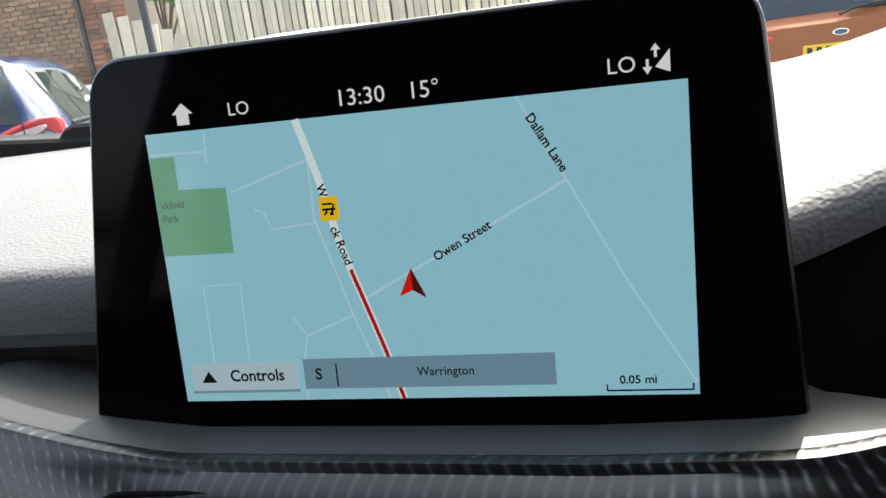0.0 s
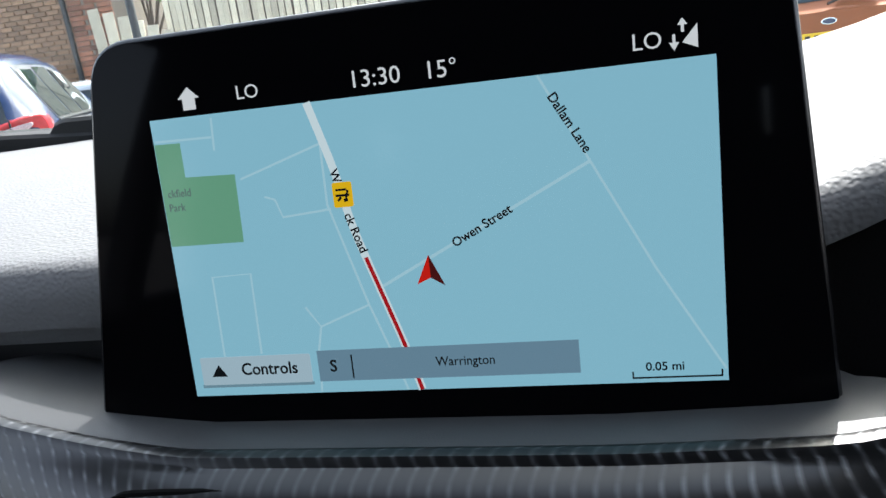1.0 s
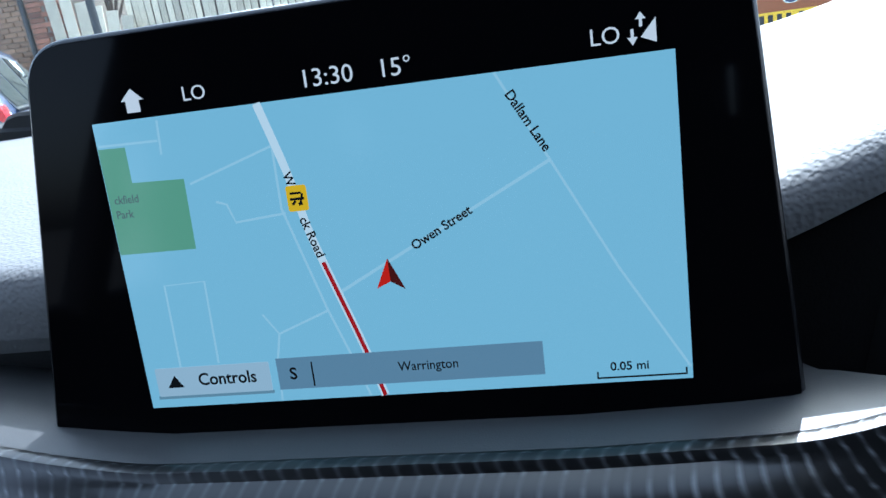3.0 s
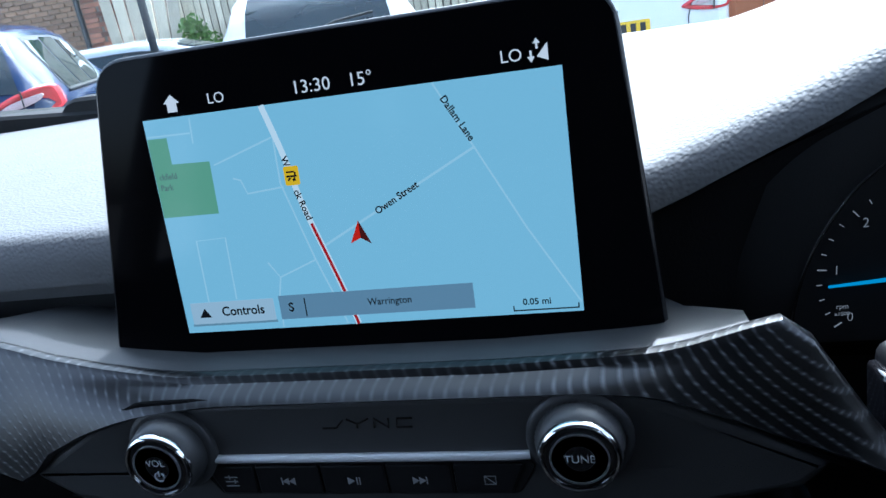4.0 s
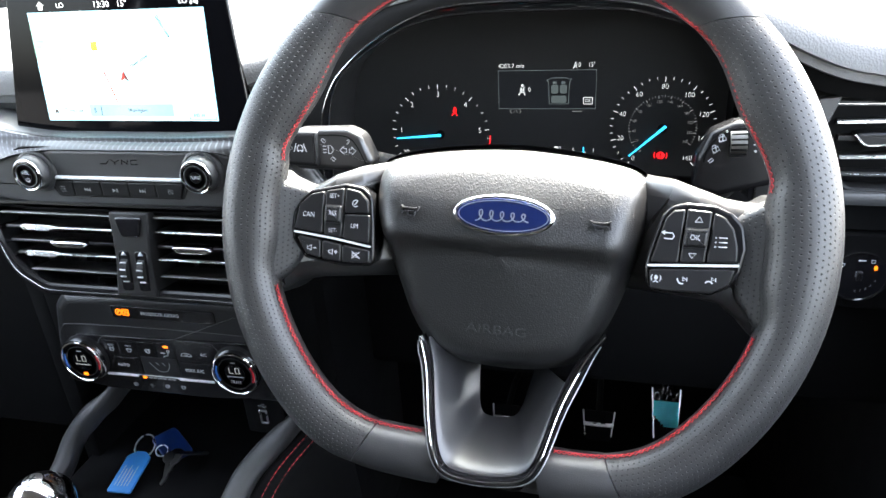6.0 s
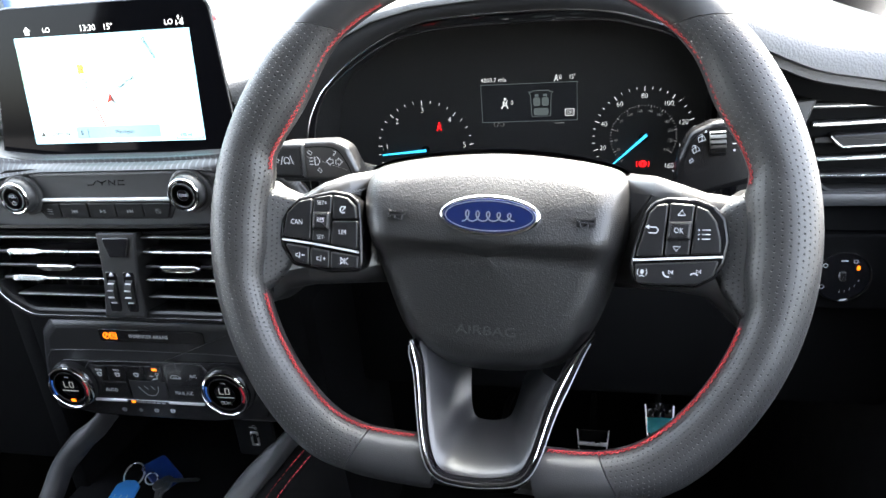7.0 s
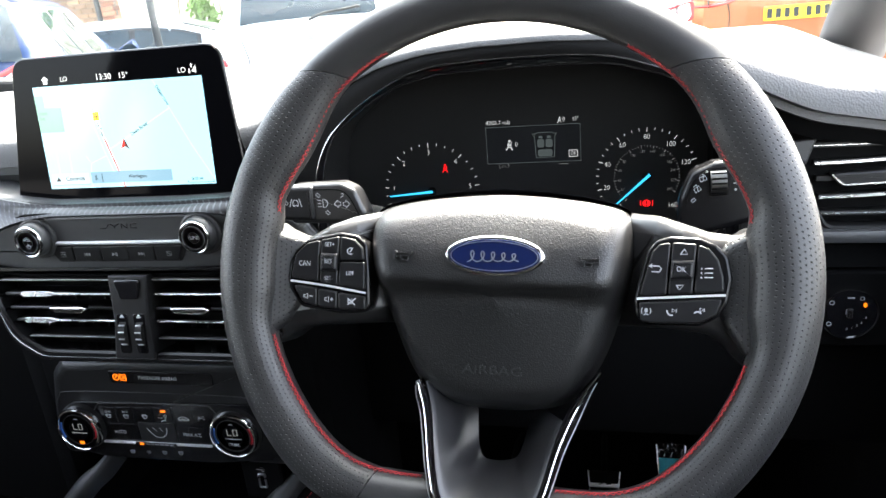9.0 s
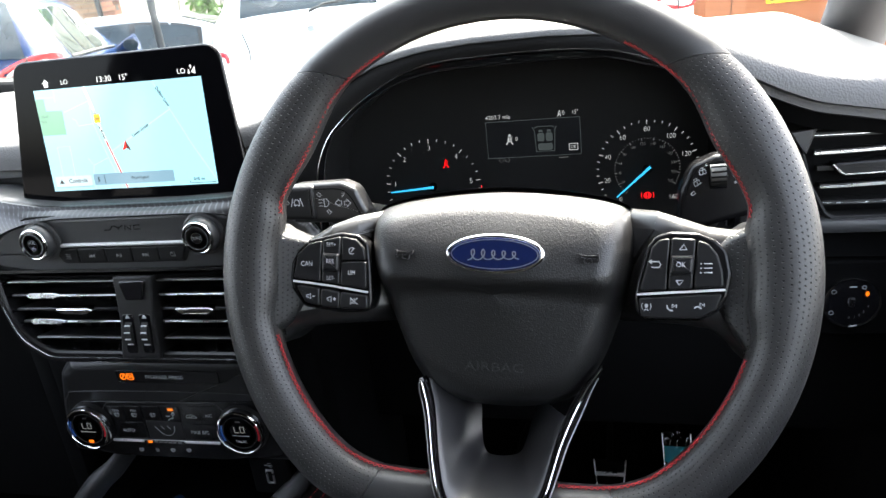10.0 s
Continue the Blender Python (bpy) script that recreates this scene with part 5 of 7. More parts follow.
marks([("l", [(-43.4, 1.2), (-41.2, 8.0)], .6), ("l", [(-32.6, 1.2), (-34.8, 8.0)], .6), ("l", [(-40.4, 2.4), (-35.6, 2.4), (-35.6, 5.0), (-36.8, 6.8), (-39.2, 6.8), (-40.4, 5.0), (-40.4, 2.4)], .6), ("p", rect(-40.2, 1.4, -39.0, 2.4)), ("p", rect(-37.0, 1.4, -35.8, 2.4)), ("l", [(-48.0, 4.4), (-46.2, 6.0), (-44.6, 4.4), (-46.2, 2.8), (-48.0, 4.4)], .5)], 12, 12.3, PRINT, stalk, "lane_icon")
marks([("l", [(-14.6, -0.4), (-14.6, 6.4), (-12.4, 6.2), (-10.6, 4.2), (-10.6, 1.8), (-12.4, -0.2), (-14.6, -0.4)], .6), ("l", [(-19.4, 5.6), (-16.2, 5.6)], .6), ("l", [(-19.4, 3.0), (-16.2, 3.0)], .6), ("l", [(-19.4, 0.4), (-16.2, 0.4)], .6), ("l", [(-20.5, 10.4), (-18.0, 8.0), (-16.4, 9.6), (-18.9, 12.0), (-20.5, 10.4)], .5), ("l", [(-13.0, -4.4), (-10.5, -6.8), (-8.9, -5.2), (-11.4, -2.8), (-13.0, -4.4)], .5)], 9, 9.3, PRINT, stalk, "beam_icon")
marks([("l", [(-4.6, 2.4), (-1.2, -0.8), (-1.2, 0.8), (1.0, 0.8), (1.0, 4.0), (-1.2, 4.0), (-1.2, 5.6), (-4.6, 2.4)], .6), ("l", [(9.0, 2.0), (5.6, -1.2), (5.6, 0.4), (3.4, 0.4), (3.4, 3.6), (5.6, 3.6), (5.6, 5.2), (9.0, 2.0)], .6), ("l", [(2.0, 10.5), (4.0, 10.8), (3.4, 8.4), (2.0, 8.6), (2.0, 7.2)], .5)], 9, 9.3, PRINT, stalk, "turn_icon")

stalk = thing("wiper_stalk", upright(0.480, 0.200, 1.020, 8), "black wiper stalk with silver roller", "stalk")
part("arm", tube([(-40, -86, -80), (-10, -52, -34), (8, -16, -2)], 11, 9, 14), DARK, stalk)
part("paddle", slab(rounded([(-22, -30), (-4, -34), (62, -18), (66, 14), (30, 22), (4, 20), (-12, 13), (-20, -6)], [8, 8, 5, 6, 10, 10, 12, 14], 6), -10, 9, 5, 6), EDGEBLACK, stalk)
bm = bmesh.new()
add_tube(bm, [(1.2, 4.4, 3.0), (12.2, 4.8, 3.0)], 11.0, 11.0, 40)
roller = part("roller", bm, DULL_STEEL, stalk, "ribbed silver roller")
for k in range(-2, 3):
    rib = 3.0 + math.sqrt(11.1 ** 2 - (3.6 * k) ** 2)
    part("roller_rib", tube([(1.4, 4.4 + 3.6 * k, rib), (12.0, 4.8 + 3.6 * k, rib)], 0.7, n=6), BLACK, roller)
part("icon_seam", tube(smooth_line([(18, 15.6, 9), (4, 15.0, 9), (-6, 11, 9), (-13, 2, 9), (-15.5, -9, 9)], 5), 0.4, n=6), BLACK, stalk)
for cx, cy, tilt in ((-4.2, 8.0, 20), (-8.0, 0.2, 30)):
    q = Matrix.Rotation(radians(tilt), 2)
    turned = lambda pts: [(cx + (q @ Vector(p)).x, cy + (q @ Vector(p)).y) for p in pts]
    marks([("l", turned([(-2.4, -1.6), (2.4, -1.6), (2.0, 1.6), (-2.0, 1.6), (-2.4, -1.6)]), .5), ("l", turned([(-0.2, -1.6), (1.0, 2.6)]), .45), ("l", turned([(-1.6, 2.8), (0.0, 3.4), (1.6, 2.8)]), .45)], 9, 9.3, PRINT, stalk, "wiper_icon")
marks([("l", [(-12.4, -8.0), (-10.2, -6.2), (-9.0, -7.6), (-11.2, -9.4), (-12.4, -8.0)], .45), ("p", oval(-1.6, 13.2, 0.9, n=8)), ("l", [(17, 4), (21, 4.6)], .8), ("p", oval(18.5, -0.6, 0.9, n=8))], 9, 9.3, PRINT, stalk, "wiper_icon")

# ---------------------------------------------------------------- steering wheel
TURN = -2.6
wheel = thing("steering_wheel", upright(0.336, 0.078, 1.000, 21, TURN), "black leather steering wheel with red stitching", "steering wheel")
RIM, FLAT = 177.0, 151.0


def rim_radius(a):
    """Centre line of the rim, flat at the bottom (a: degrees from the right, counter-clockwise)."""
    d = abs(((a + 90 + 180) % 360) - 180)
    line = FLAT / max(0.2, math.cos(radians(min(d, 70))))
    k = 9.0
    return -math.log(math.exp(-RIM / k) + math.exp(-line / k)) * k if d < 60 else RIM + 3.6 * ease(0.35, 0.75, math.sin(radians(a)))


def rim_half(a):
    """Half the rim's width: slimmer over the top."""
    return 18.0 - 2.6 * ease(0.35, 0.75, math.sin(radians(a)))


def rim_swell(a):
    """The thumb swell beside the spokes."""
    a = a % 360
    b = (a + 180) % 360 - 180
    left = 7.6 * math.exp(-((a - 147) / 12) ** 2) + 5.5 * ease(162, 169, a) * (1 - ease(184, 194, a))
    right = 5.5 * math.exp(-((b - 33) / 9) ** 2) + 6.0 * ease(17, 10, b) * ease(-14, -5, b)
    return left + right


def rim_section(name, a0, a1, mat, label, fat=0.0, skew=(0.0, 0.0)):
    """A stretch of the leather rim, with a thumb swell near the spokes."""
    n, m = max(8, int(abs(a1 - a0) / 2)), 28
    bm = bmesh.new()
    uv = bm.loops.layers.uv.new("UVMap")
    rings, coords, run = [], [], 0.0
    last = None
    for i in range(n + 1):
        a = a0 + (a1 - a0) * i / n
        r, c, s = rim_radius(a), math.cos(radians(a)), math.sin(radians(a))
        here = Vector((r * c, r * s))
        run += (here - last).length if last else 0
        last = here
        swell = rim_swell(a)
        pinch = 0.5 * (math.exp(-((i / n) / 0.02) ** 2) + math.exp(-((1 - i / n) / 0.02) ** 2))
        row, cs = [], []
        for k in range(m):
            b = math.tau * k / m
            aa = radians(a + (skew[0] * max(0, 1 - 2.2 * i / n) + skew[1] * max(0, 1 - 2.2 * (1 - i / n))) * (1 - math.cos(b)) / 2)
            c, s = math.cos(aa), math.sin(aa)
            swell = rim_swell(math.degrees(aa))
            here_half = rim_half(math.degrees(aa))
            rad, dep = (here_half + (swell if math.cos(b) < 0 else 0.0) - pinch + fat) * math.cos(b), (here_half - 1.5 + swell * .1 - pinch + fat) * math.sin(b)
            row.append(bm.verts.new(((r + rad) * c * MM, (r + rad) * s * MM, dep * MM)))
            cs.append((run, k * 108.0 / m))
        rings.append(row), coords.append(cs)
    for i in range(n):
        for k in range(m):
            fc = bm.faces.new((rings[i][k - 1], rings[i][k], rings[i + 1][k], rings[i + 1][k - 1]))
            for lp, (ii, kk) in zip(fc.loops, ((i, k - 1), (i, k), (i + 1, k), (i + 1, k - 1))):
                u, v = coords[ii][kk]
                lp[uv].uv = (u, v - 108.0 if (kk == m - 1 and k == 0) else v)
    bm.faces.new(rings[0][::-1]), bm.faces.new(rings[-1])
    bmesh.ops.recalc_face_normals(bm, faces=bm.faces[:])
    return part(name, bm, mat, wheel, label)


rim_section("rim_top", 43.9, 136.8, LEATHER, "smooth black leather rim top", skew=(8.0, -8.3))
rim_section("rim_grip", 137.0, 240.5, PERF, "perforated black leather grip", skew=(-8.3, 0.0))
rim_section("rim_grip", -60.5, 43.7, PERF, "perforated black leather grip", skew=(0.0, 8.0))
for a0, a1 in ((240.7, 259.5), (283.0, 299.3)):
    rim_section("rim_base", a0, a1, LEATHER, "smooth black leather flat rim base")


def stitches(a0, a1, front):
    """Crossed red threads along the rim's inner edge."""
    bm = bmesh.new()
    n = int(abs(a1 - a0) / 360 * math.tau * 160 / 3.6)
    for i in range(n):
        for k, (da, db) in enumerate(((0, 1), (1, 0))):
            pts = []
            for t in (0, 0.5, 1):
                a = a0 + (a1 - a0) * (i + t * 0.9) / n
                w = da + (db - da) * t
                b = radians(180 - front + 10 * (w - 0.5))
                r = rim_radius(a) + (rim_half(a) + rim_swell(a) + 0.4 + 0.5 * math.sin(math.pi * t)) * math.cos(b)
                pts.append((r * math.cos(radians(a)), r * math.sin(radians(a)), (rim_half(a) - 0.8 + 0.1 * rim_swell(a) + 0.6 * math.sin(math.pi * t)) * math.sin(b)))
            add_tube(bm, pts, 0.33, n=5)
    return part("red_stitching", bm, THREAD, wheel, "red cross-stitched thread")


for a0, a1, front in ((14, 62, 16), (118, 166, 16), (197, 252, 15), (-72, -17, 15)):
    stitches(a0, a1, front)

# Spokes, then the padded cover; both lie about level with the rim.
KEYPAD = Matrix.Translation((-0.0026, -0.0041, -0.0168)) @ Matrix.Scale(1.037, 4)
HUB = Matrix.Translation((-0.0051, -0.0012, -0.0326)) @ Matrix.Scale(1.072, 4)
for outline in ([(-58, 54), (-74, 48), (-88, 43), (-105, 38), (-121, 31), (-136, 22), (-150, 16), (-158, 18), (-172, 22), (-174, -10), (-162, -58), (-152, -52), (-144, -45), (-126, -41), (-84, -39), (-58, -40)],
                [(58, 54), (76, 47), (90, 44.5), (102, 43), (118, 37.5), (132, 33), (149, 31), (157, 37), (172, 36), (174, -10), (164, -54), (154, -50), (147, -42), (134, -32), (116, -30), (82, -32), (58, -36)]):
    bm = slab(rounded(outline, 8, 4), -46, -7, 13, 7)
    for v in bm.verts:
        v.co.z -= 0.9 * max(0.0, 0.113 - abs(v.co.x))
    part("spoke", bm, SPOKE, wheel, "satin black spoke")
# Perforated thumb rests that run from the rim to the buttons.
for outline in ([(-165, 33), (-157, 27), (-148, 23), (-136, 20.5), (-130, 17), (-130, -14), (-136, -24), (-146, -38), (-157, -48), (-165, -52)],
                [(166, 42), (160, 38), (153, 32), (143, 27), (136, 20), (136, -14), (142, -27), (150, -38), (160, -50), (166, -54)]):
    bm = slab(rounded(outline, [6, 16, 10, 6, 6, 6, 8, 16, 14, 6], 5), -34, 6, 5, 6)
    for v in bm.verts:
        v.co.z -= 0.45 * max(0.0, 0.160 - abs(v.co.x))
    uv = bm.loops.layers.uv.new("UVMap")
    for fc in bm.faces:
        for lp in fc.loops:
            lp[uv].uv = (lp.vert.co.y * 1000, lp.vert.co.x * 1000)
    part("thumb_rest", bm, PERF, wheel, "perforated leather thumb rest")
LEFT_KEYS = KEYPAD @ Matrix.Translation((-0.0097, 0, 0)) @ Matrix.Scale(0.9356, 4, (1, 0, 0)) @ Matrix.Translation((-0.11, 0, 0)) @ Matrix.Rotation(radians(7), 4, "Y") @ Matrix.Translation((0.11, 0, 0))
RIGHT_KEYS = KEYPAD @ Matrix.Translation((0.1113, 0, 0)) @ Matrix.Rotation(radians(-7), 4, "Y") @ Matrix.Translation((-0.11, 0, 0))
for points, seat in (([(-138.5, -3), (-137.5, 8), (-133, 16), (-125, 23), (-101, 28.5), (-89, 27), (-81, 21), (-79, 5), (-77.5, -24), (-100, -25.5), (-128, -22), (-137, -10)], LEFT_KEYS),
                     ([(87, -8), (88.5, 2), (94, 23), (99, 29.5), (107, 32), (123, 31.5), (133, 27.5), (139.5, 21), (142, 8), (140, -6), (134.5, -15), (125, -20.5), (95, -21.5), (88.5, -18)], RIGHT_KEYS)):
    part("button_bezel", slab(rounded(points, 7, 4), -14, 14.5, 2, 3), EDGEBLACK, wheel, "satin black button surround", at=seat)
FACE = 15.0


def wheel_button(points, seat, height=3.0, radius=1.6):
    return part("button", slab(rounded(points, radius, 3), FACE - 3, FACE + height, 1.0, 3), BUTTON, wheel, at=seat)


SYM = FACE + 3.0
left = {"can": [(-135, -2.5), (-115, -4.5), (-114.5, 22.8), (-124, 20.5), (-132, 13)], "set": [(-114, -5), (-101.2, -6.5), (-100.8, 25.7), (-113.8, 23)], "cruise": [(-100.2, 9.6), (-82.5, 10.1), (-84, 18.5), (-90, 24), (-100, 25.7)], "lim": [(-100.6, -6.8), (-81.5, -9), (-82, 9.3), (-100.3, 8.8)],
        "quieter": [(-133.5, -7), (-115.8, -9), (-115.4, -21), (-126, -18.5)], "louder": [(-115, -9.2), (-101.2, -11), (-101, -22.2), (-114.6, -21.2)], "mute": [(-100.6, -11.2), (-81, -13.4), (-80.5, -21.8), (-100.4, -22.3)]}
made = {k: wheel_button(v, LEFT_KEYS) for k, v in left.items()}
part("chrome_line", strip([(-135, -4.6), (-108, -7.2), (-81, -11.0)], 1.2, FACE, FACE + 3.2), SILVER, wheel, "slim chrome divider", at=LEFT_KEYS)
lettering("CAN", 3.3, -125.2, 7.0, SYM, PRINT, made["can"], wide=0.85)
lettering("SET+", 2.7, -107.6, 20, SYM, PRINT, made["set"], wide=0.85)
lettering("SET-", 2.7, -107.6, -2.2, SYM, PRINT, made["set"], wide=0.85)
rocker = part("rocker", slab(rect(-113.8, 2.6, -101.2, 14.4, 1.5), FACE, FACE + 6.0, 2.2), BUTTON, wheel, "raised rocker key", at=LEFT_KEYS)
lettering("RES", 2.9, -107.5, 9.0, FACE + 6.1, PRINT, rocker, wide=0.85)
lettering("LIM", 2.9, -92.6, 1.6, SYM, PRINT, made["lim"], wide=0.85)
marks([("l", [(-92.6 + 2.1 * math.cos(a), 16.2 + 2.1 * math.sin(a)) for a in [1.0 + k * 0.5 for k in range(10)]], .55), ("l", [(-93.2, 15.3), (-90.8, 18.3)], .55)], SYM, SYM + .2, PRINT, made["cruise"])
for key, cx, cy in (("quieter", -122.5, -14.4), ("louder", -107.4, -16), ("mute", -90.6, -17.0)):
    g = 0.72
    shapes = [("l", [(cx + x * g, cy + y * g) for x, y in ((-3.4, -1.1), (-1.8, -1.1), (.4, -2.6), (.4, 2.6), (-1.8, 1.1), (-3.4, 1.1), (-3.4, -1.1))], .5)]
    shapes += [("l", [(cx + 1.6, cy), (cx + 3.8, cy)], .6)] if key != "mute" else [("l", [(cx - 2.8, cy - 2.2), (cx + 2.8, cy + 2.2)], .6), ("l", [(cx - 2.8, cy + 2.2), (cx + 2.8, cy - 2.2)], .6)]
    shapes += [("l", [(cx + 2.7, cy - 1.1), (cx + 2.7, cy + 1.1)], .6)] if key == "louder" else []
    marks(shapes, SYM, SYM + .2, PRINT, made[key])
right = {"back": [(90.2, -4.0), (105.8, -2.7), (107.4, 28.2), (101, 27), (97, 22.5)], "rocker_base": [(106.6, -2.6), (120.3, -1.3), (121.9, 27.8), (108.2, 28.4)], "menu": [(121.1, -1.2), (137.5, .6), (137, 9), (134, 19), (129, 25), (122.7, 27.6)], "lower": [(90, -8.2), (137, -3.4), (134, -13), (125, -18.5), (100, -20), (91.5, -19.5)]}
made = {k: wheel_button(v, RIGHT_KEYS) for k, v in right.items()}
part("chrome_line", strip([(89, -6.0), (138.5, -1.2)], 1.3, FACE, FACE + 3.2), SILVER, wheel, "slim chrome divider", at=RIGHT_KEYS)
rocker = part("rocker", slab(rounded([(107.0, 6.2), (120.8, 7.2), (121.4, 18.4), (108.0, 17.8)], 1.5, 3), FACE, FACE + 6.0, 2.2), BUTTON, wheel, "raised rocker key", at=RIGHT_KEYS)
lettering("OK", 3.1, 113.8, 12.6, FACE + 6.1, PRINT, rocker, wide=0.85)
marks([("l", [(112.9, 21.4), (116.9, 21.6), (115.1, 24.6), (112.9, 21.4)], .6)], SYM, SYM + .2, PRINT, made["rocker_base"])
marks([("l", [(111.2, 3.2), (115.2, 3.4), (113.0, 0.6), (111.2, 3.2)], .6)], SYM, SYM + .2, PRINT, made["rocker_base"])
marks([("l", [(96.4, 14), (101.4, 14), (102.4, 12.4), (101.4, 10.6), (97, 10.6)], .7), ("p", [(95, 14), (97.2, 15.4), (97.2, 12.6)])], SYM, SYM + .2, PRINT, made["back"])
marks([("l", [(126.6, 13.6 - 2.6 * k), (131.1, 13.8 - 2.6 * k)], .6) for k in range(3)] + [("p", oval(124.9, 13.5 - 2.6 * k, .5, n=8)) for k in range(3)], SYM, SYM + .2, PRINT, made["menu"])
marks([("p", oval(94.6, -12.6, 1.0, 1.4, 10)), ("l", [(93.2, -15.4), (94.6, -14.6), (96.0, -15.4)], .6)] + [("l", [(94.6 + s * 2.2, -11.0), (94.6 + s * 2.8, -12.8), (94.6 + s * 2.2, -14.6)], .45) for s in (-1, 1)], SYM, SYM + .2, PRINT, made["lower"], "voice_icon")
for cx, cy, hung in ((108.8, -12.8, False), (124.2, -11.4, True)):
    handset = [(-2.4, 1.0), (-2.0, -.5), (-.7, -1.7), (1.1, -1.8)] if not hung else [(-2.6, -1.4), (-1.4, -.4), (.2, -.4), (1.4, -1.4)]
    marks([("l", smooth_line([(cx + x, cy + y) for x, y in handset], 4), 0.75), ("l", [(cx + .6, cy + 2.0), (cx + 2.4, cy + .9), (cx + .6, cy - .1), (cx + .6, cy + 2.0)], .4), ("l", [(cx + 2.9, cy + 2.0), (cx + 2.9, cy - .1)], .45)], SYM, SYM + .2, PRINT, made["lower"], "phone_icon")

edge = smooth_line([(-84.5, 34), (-76, 44.5), (-42, 52.5), (3, 56.5), (44, 54), (76, 48), (86.5, 39), (87, 17), (83.5, -6), (76, -34), (67, -56), (52, -76), (28, -84), (-4, -85.5), (-28, -82), (-43, -74), (-55, -58), (-65, -36), (-78.5, -4), (-83.5, 15)], 4, True)
rings, heart = [], Vector((3, -12))
for k in range(15):
    t = k / 14
    ring = []
    for x, y in edge:
        p = heart + (Vector((x, y)) - heart) * (1 - t)
        top = ease(-16, -3, p.y)
        ring.append((p.x, p.y, 2 + (23 + 10 * top - 0.13 * max(0, -16 - p.y)) * (1 - (1 - min(1, t * 4.2)) ** 2.4) + 3.0 * t * t - 0.0062 * max(0, p.y + 6) ** 2 - 3.5 * math.exp(-((p.y + 9) / 4.0) ** 2) * min(1, t * 3)))
    rings.append(ring)
rings = [[(x, y, -6) for x, y in edge]] + rings
cover = part("airbag_cover", loft([[(x, y, z) for x, y, z in r] for r in rings], MM, closed=True), COVER, wheel, "grained black airbag cover", 60, at=HUB)
lettering("AIRBAG", 5.6, 4.0, -57, 25.7, EMBOSS, cover, wide=1.35, name="raised_letters")
for cx, s in ((-52, 1), (60, -1)):
    marks([("l", smooth_line([(cx - 5.5 * s, 14.8), (cx - 5.5 * s, 9.6), (cx - 4.4 * s, 11.2), (cx + 2.5 * s, 11.6), (cx + 4.8 * s, 12.6), (cx + 5.2 * s, 14.4)], 3), 0.9), ("l", smooth_line([(cx - 5.2 * s, 14.4), (cx - 3.8 * s, 13.4), (cx + 5 * s, 13.4)], 3), .7), ("l", smooth_line([(cx - 1.5 * s, 11.2), (cx - 1.2 * s, 9.2), (cx + 2.6 * s, 9.0), (cx + 3.0 * s, 11.4)], 3), .7)], 33, 36.9, EMBOSS, cover, "horn_icon")
BX, BY = 4.8, 13.2
badge = part("badge", slab(oval(BX, BY, 30.3, 12.4, 48), 28, 38.2, 2.2, 4), CHROME, wheel, "oval badge with chrome rim", at=HUB)
part("enamel", slab(oval(BX, BY, 27.6, 10.0, 48), 37.5, 39.0, 0.5, 2), BLUE_ENAMEL, badge, "dark blue enamel oval")
part("enamel_line", ring_slab(oval(BX, BY, 26.4, 9.0, 48), oval(BX, BY, 25.8, 8.5, 48), 38.8, 39.3), SATIN, badge)
marks([("l", [(BX - 16 + 31 * k / 60 + 2.3 * math.sin(math.tau * k / 12), BY - 0.4 - 3.4 * (1 - 0.006 * k) * math.cos(math.tau * k / 12)) for k in range(61)], 0.7)], 39.0, 39.5, SATIN, badge, "plain_stroke")

# Lower spoke: chrome-edged fork round a dark scoop.
fork = smooth_line([(-53, -74), (-50, -82), (-45, -95), (-37, -123), (-29.5, -143.5), (-21, -151.5), (-6, -153.5), (10, -152.5), (27, -148), (36, -136), (45, -106), (57, -79), (69, -60)], 5)


def fork_height(y):
    return -13 + 35 * ease(-70, -150, y)


rows = []
for i, (x, y) in enumerate(fork):
    u = i / (len(fork) - 1)
    wide = 3.0 + 2.0 * ease(0.72, 0.95, u) * (1 - ease(0.97, 1.0, u)) + 1.2 * ease(0.25, 0.05, u)
    wide *= (1 - 0.8 * ease(0.86, 1.0, u)) * (1 - 0.6 * ease(0.10, 0.0, u))
    a, b = Vector(fork[max(i - 1, 0)]), Vector(fork[min(i + 1, len(fork) - 1)])
    n = Vector((-(b - a).y, (b - a).x)).normalized()
    rows.append([(x + n.x * k * wide, y + n.y * k * wide, fork_height(y) + h) for k, h in ((-1, -9), (-1, -1), (-0.75, 0), (0.55, -1.6), (1.0, -5), (1.0, -9))])
part("fork_trim", loft(rows, MM, closed=True, caps=True), GLOSS, wheel, "dark gloss fork trim")
part("fork_line", tube([(x * 0.995, y, fork_height(y) + 0.2) for x, y in fork], 0.75, 0.75, 8), CHROME, wheel, "thin chrome line")
part("fork_line", tube([(r[1][0], r[1][1], r[1][2]) for r in rows[2:-2]], 0.45, 0.45, 6), SATIN, wheel)
inside = [(x * 0.94, y + 1.5) for x, y in fork]
rows = []
for k in range(13):
    t = k / 12
    rows.append([(4 + (x - 4) * (1 - 0.50 * t ** 1.3), -112 + (y + 112) * (1 - 0.38 * t ** 1.2) + 8 * t, fork_height(y) - 5 - 46 * t ** 1.5) for x, y in inside[2:-8]])
part("fork_scoop", solid(loft(rows, MM), 0.0015), SCOOP, wheel, "smooth satin black scoop")
base = rounded([(-84, -137), (-48, -138), (-40, -150), (-24, -160), (20, -160), (32, -150), (42, -138), (76, -138), (86, -150), (70, -166), (-76, -166), (-94, -150)], 4, 3)
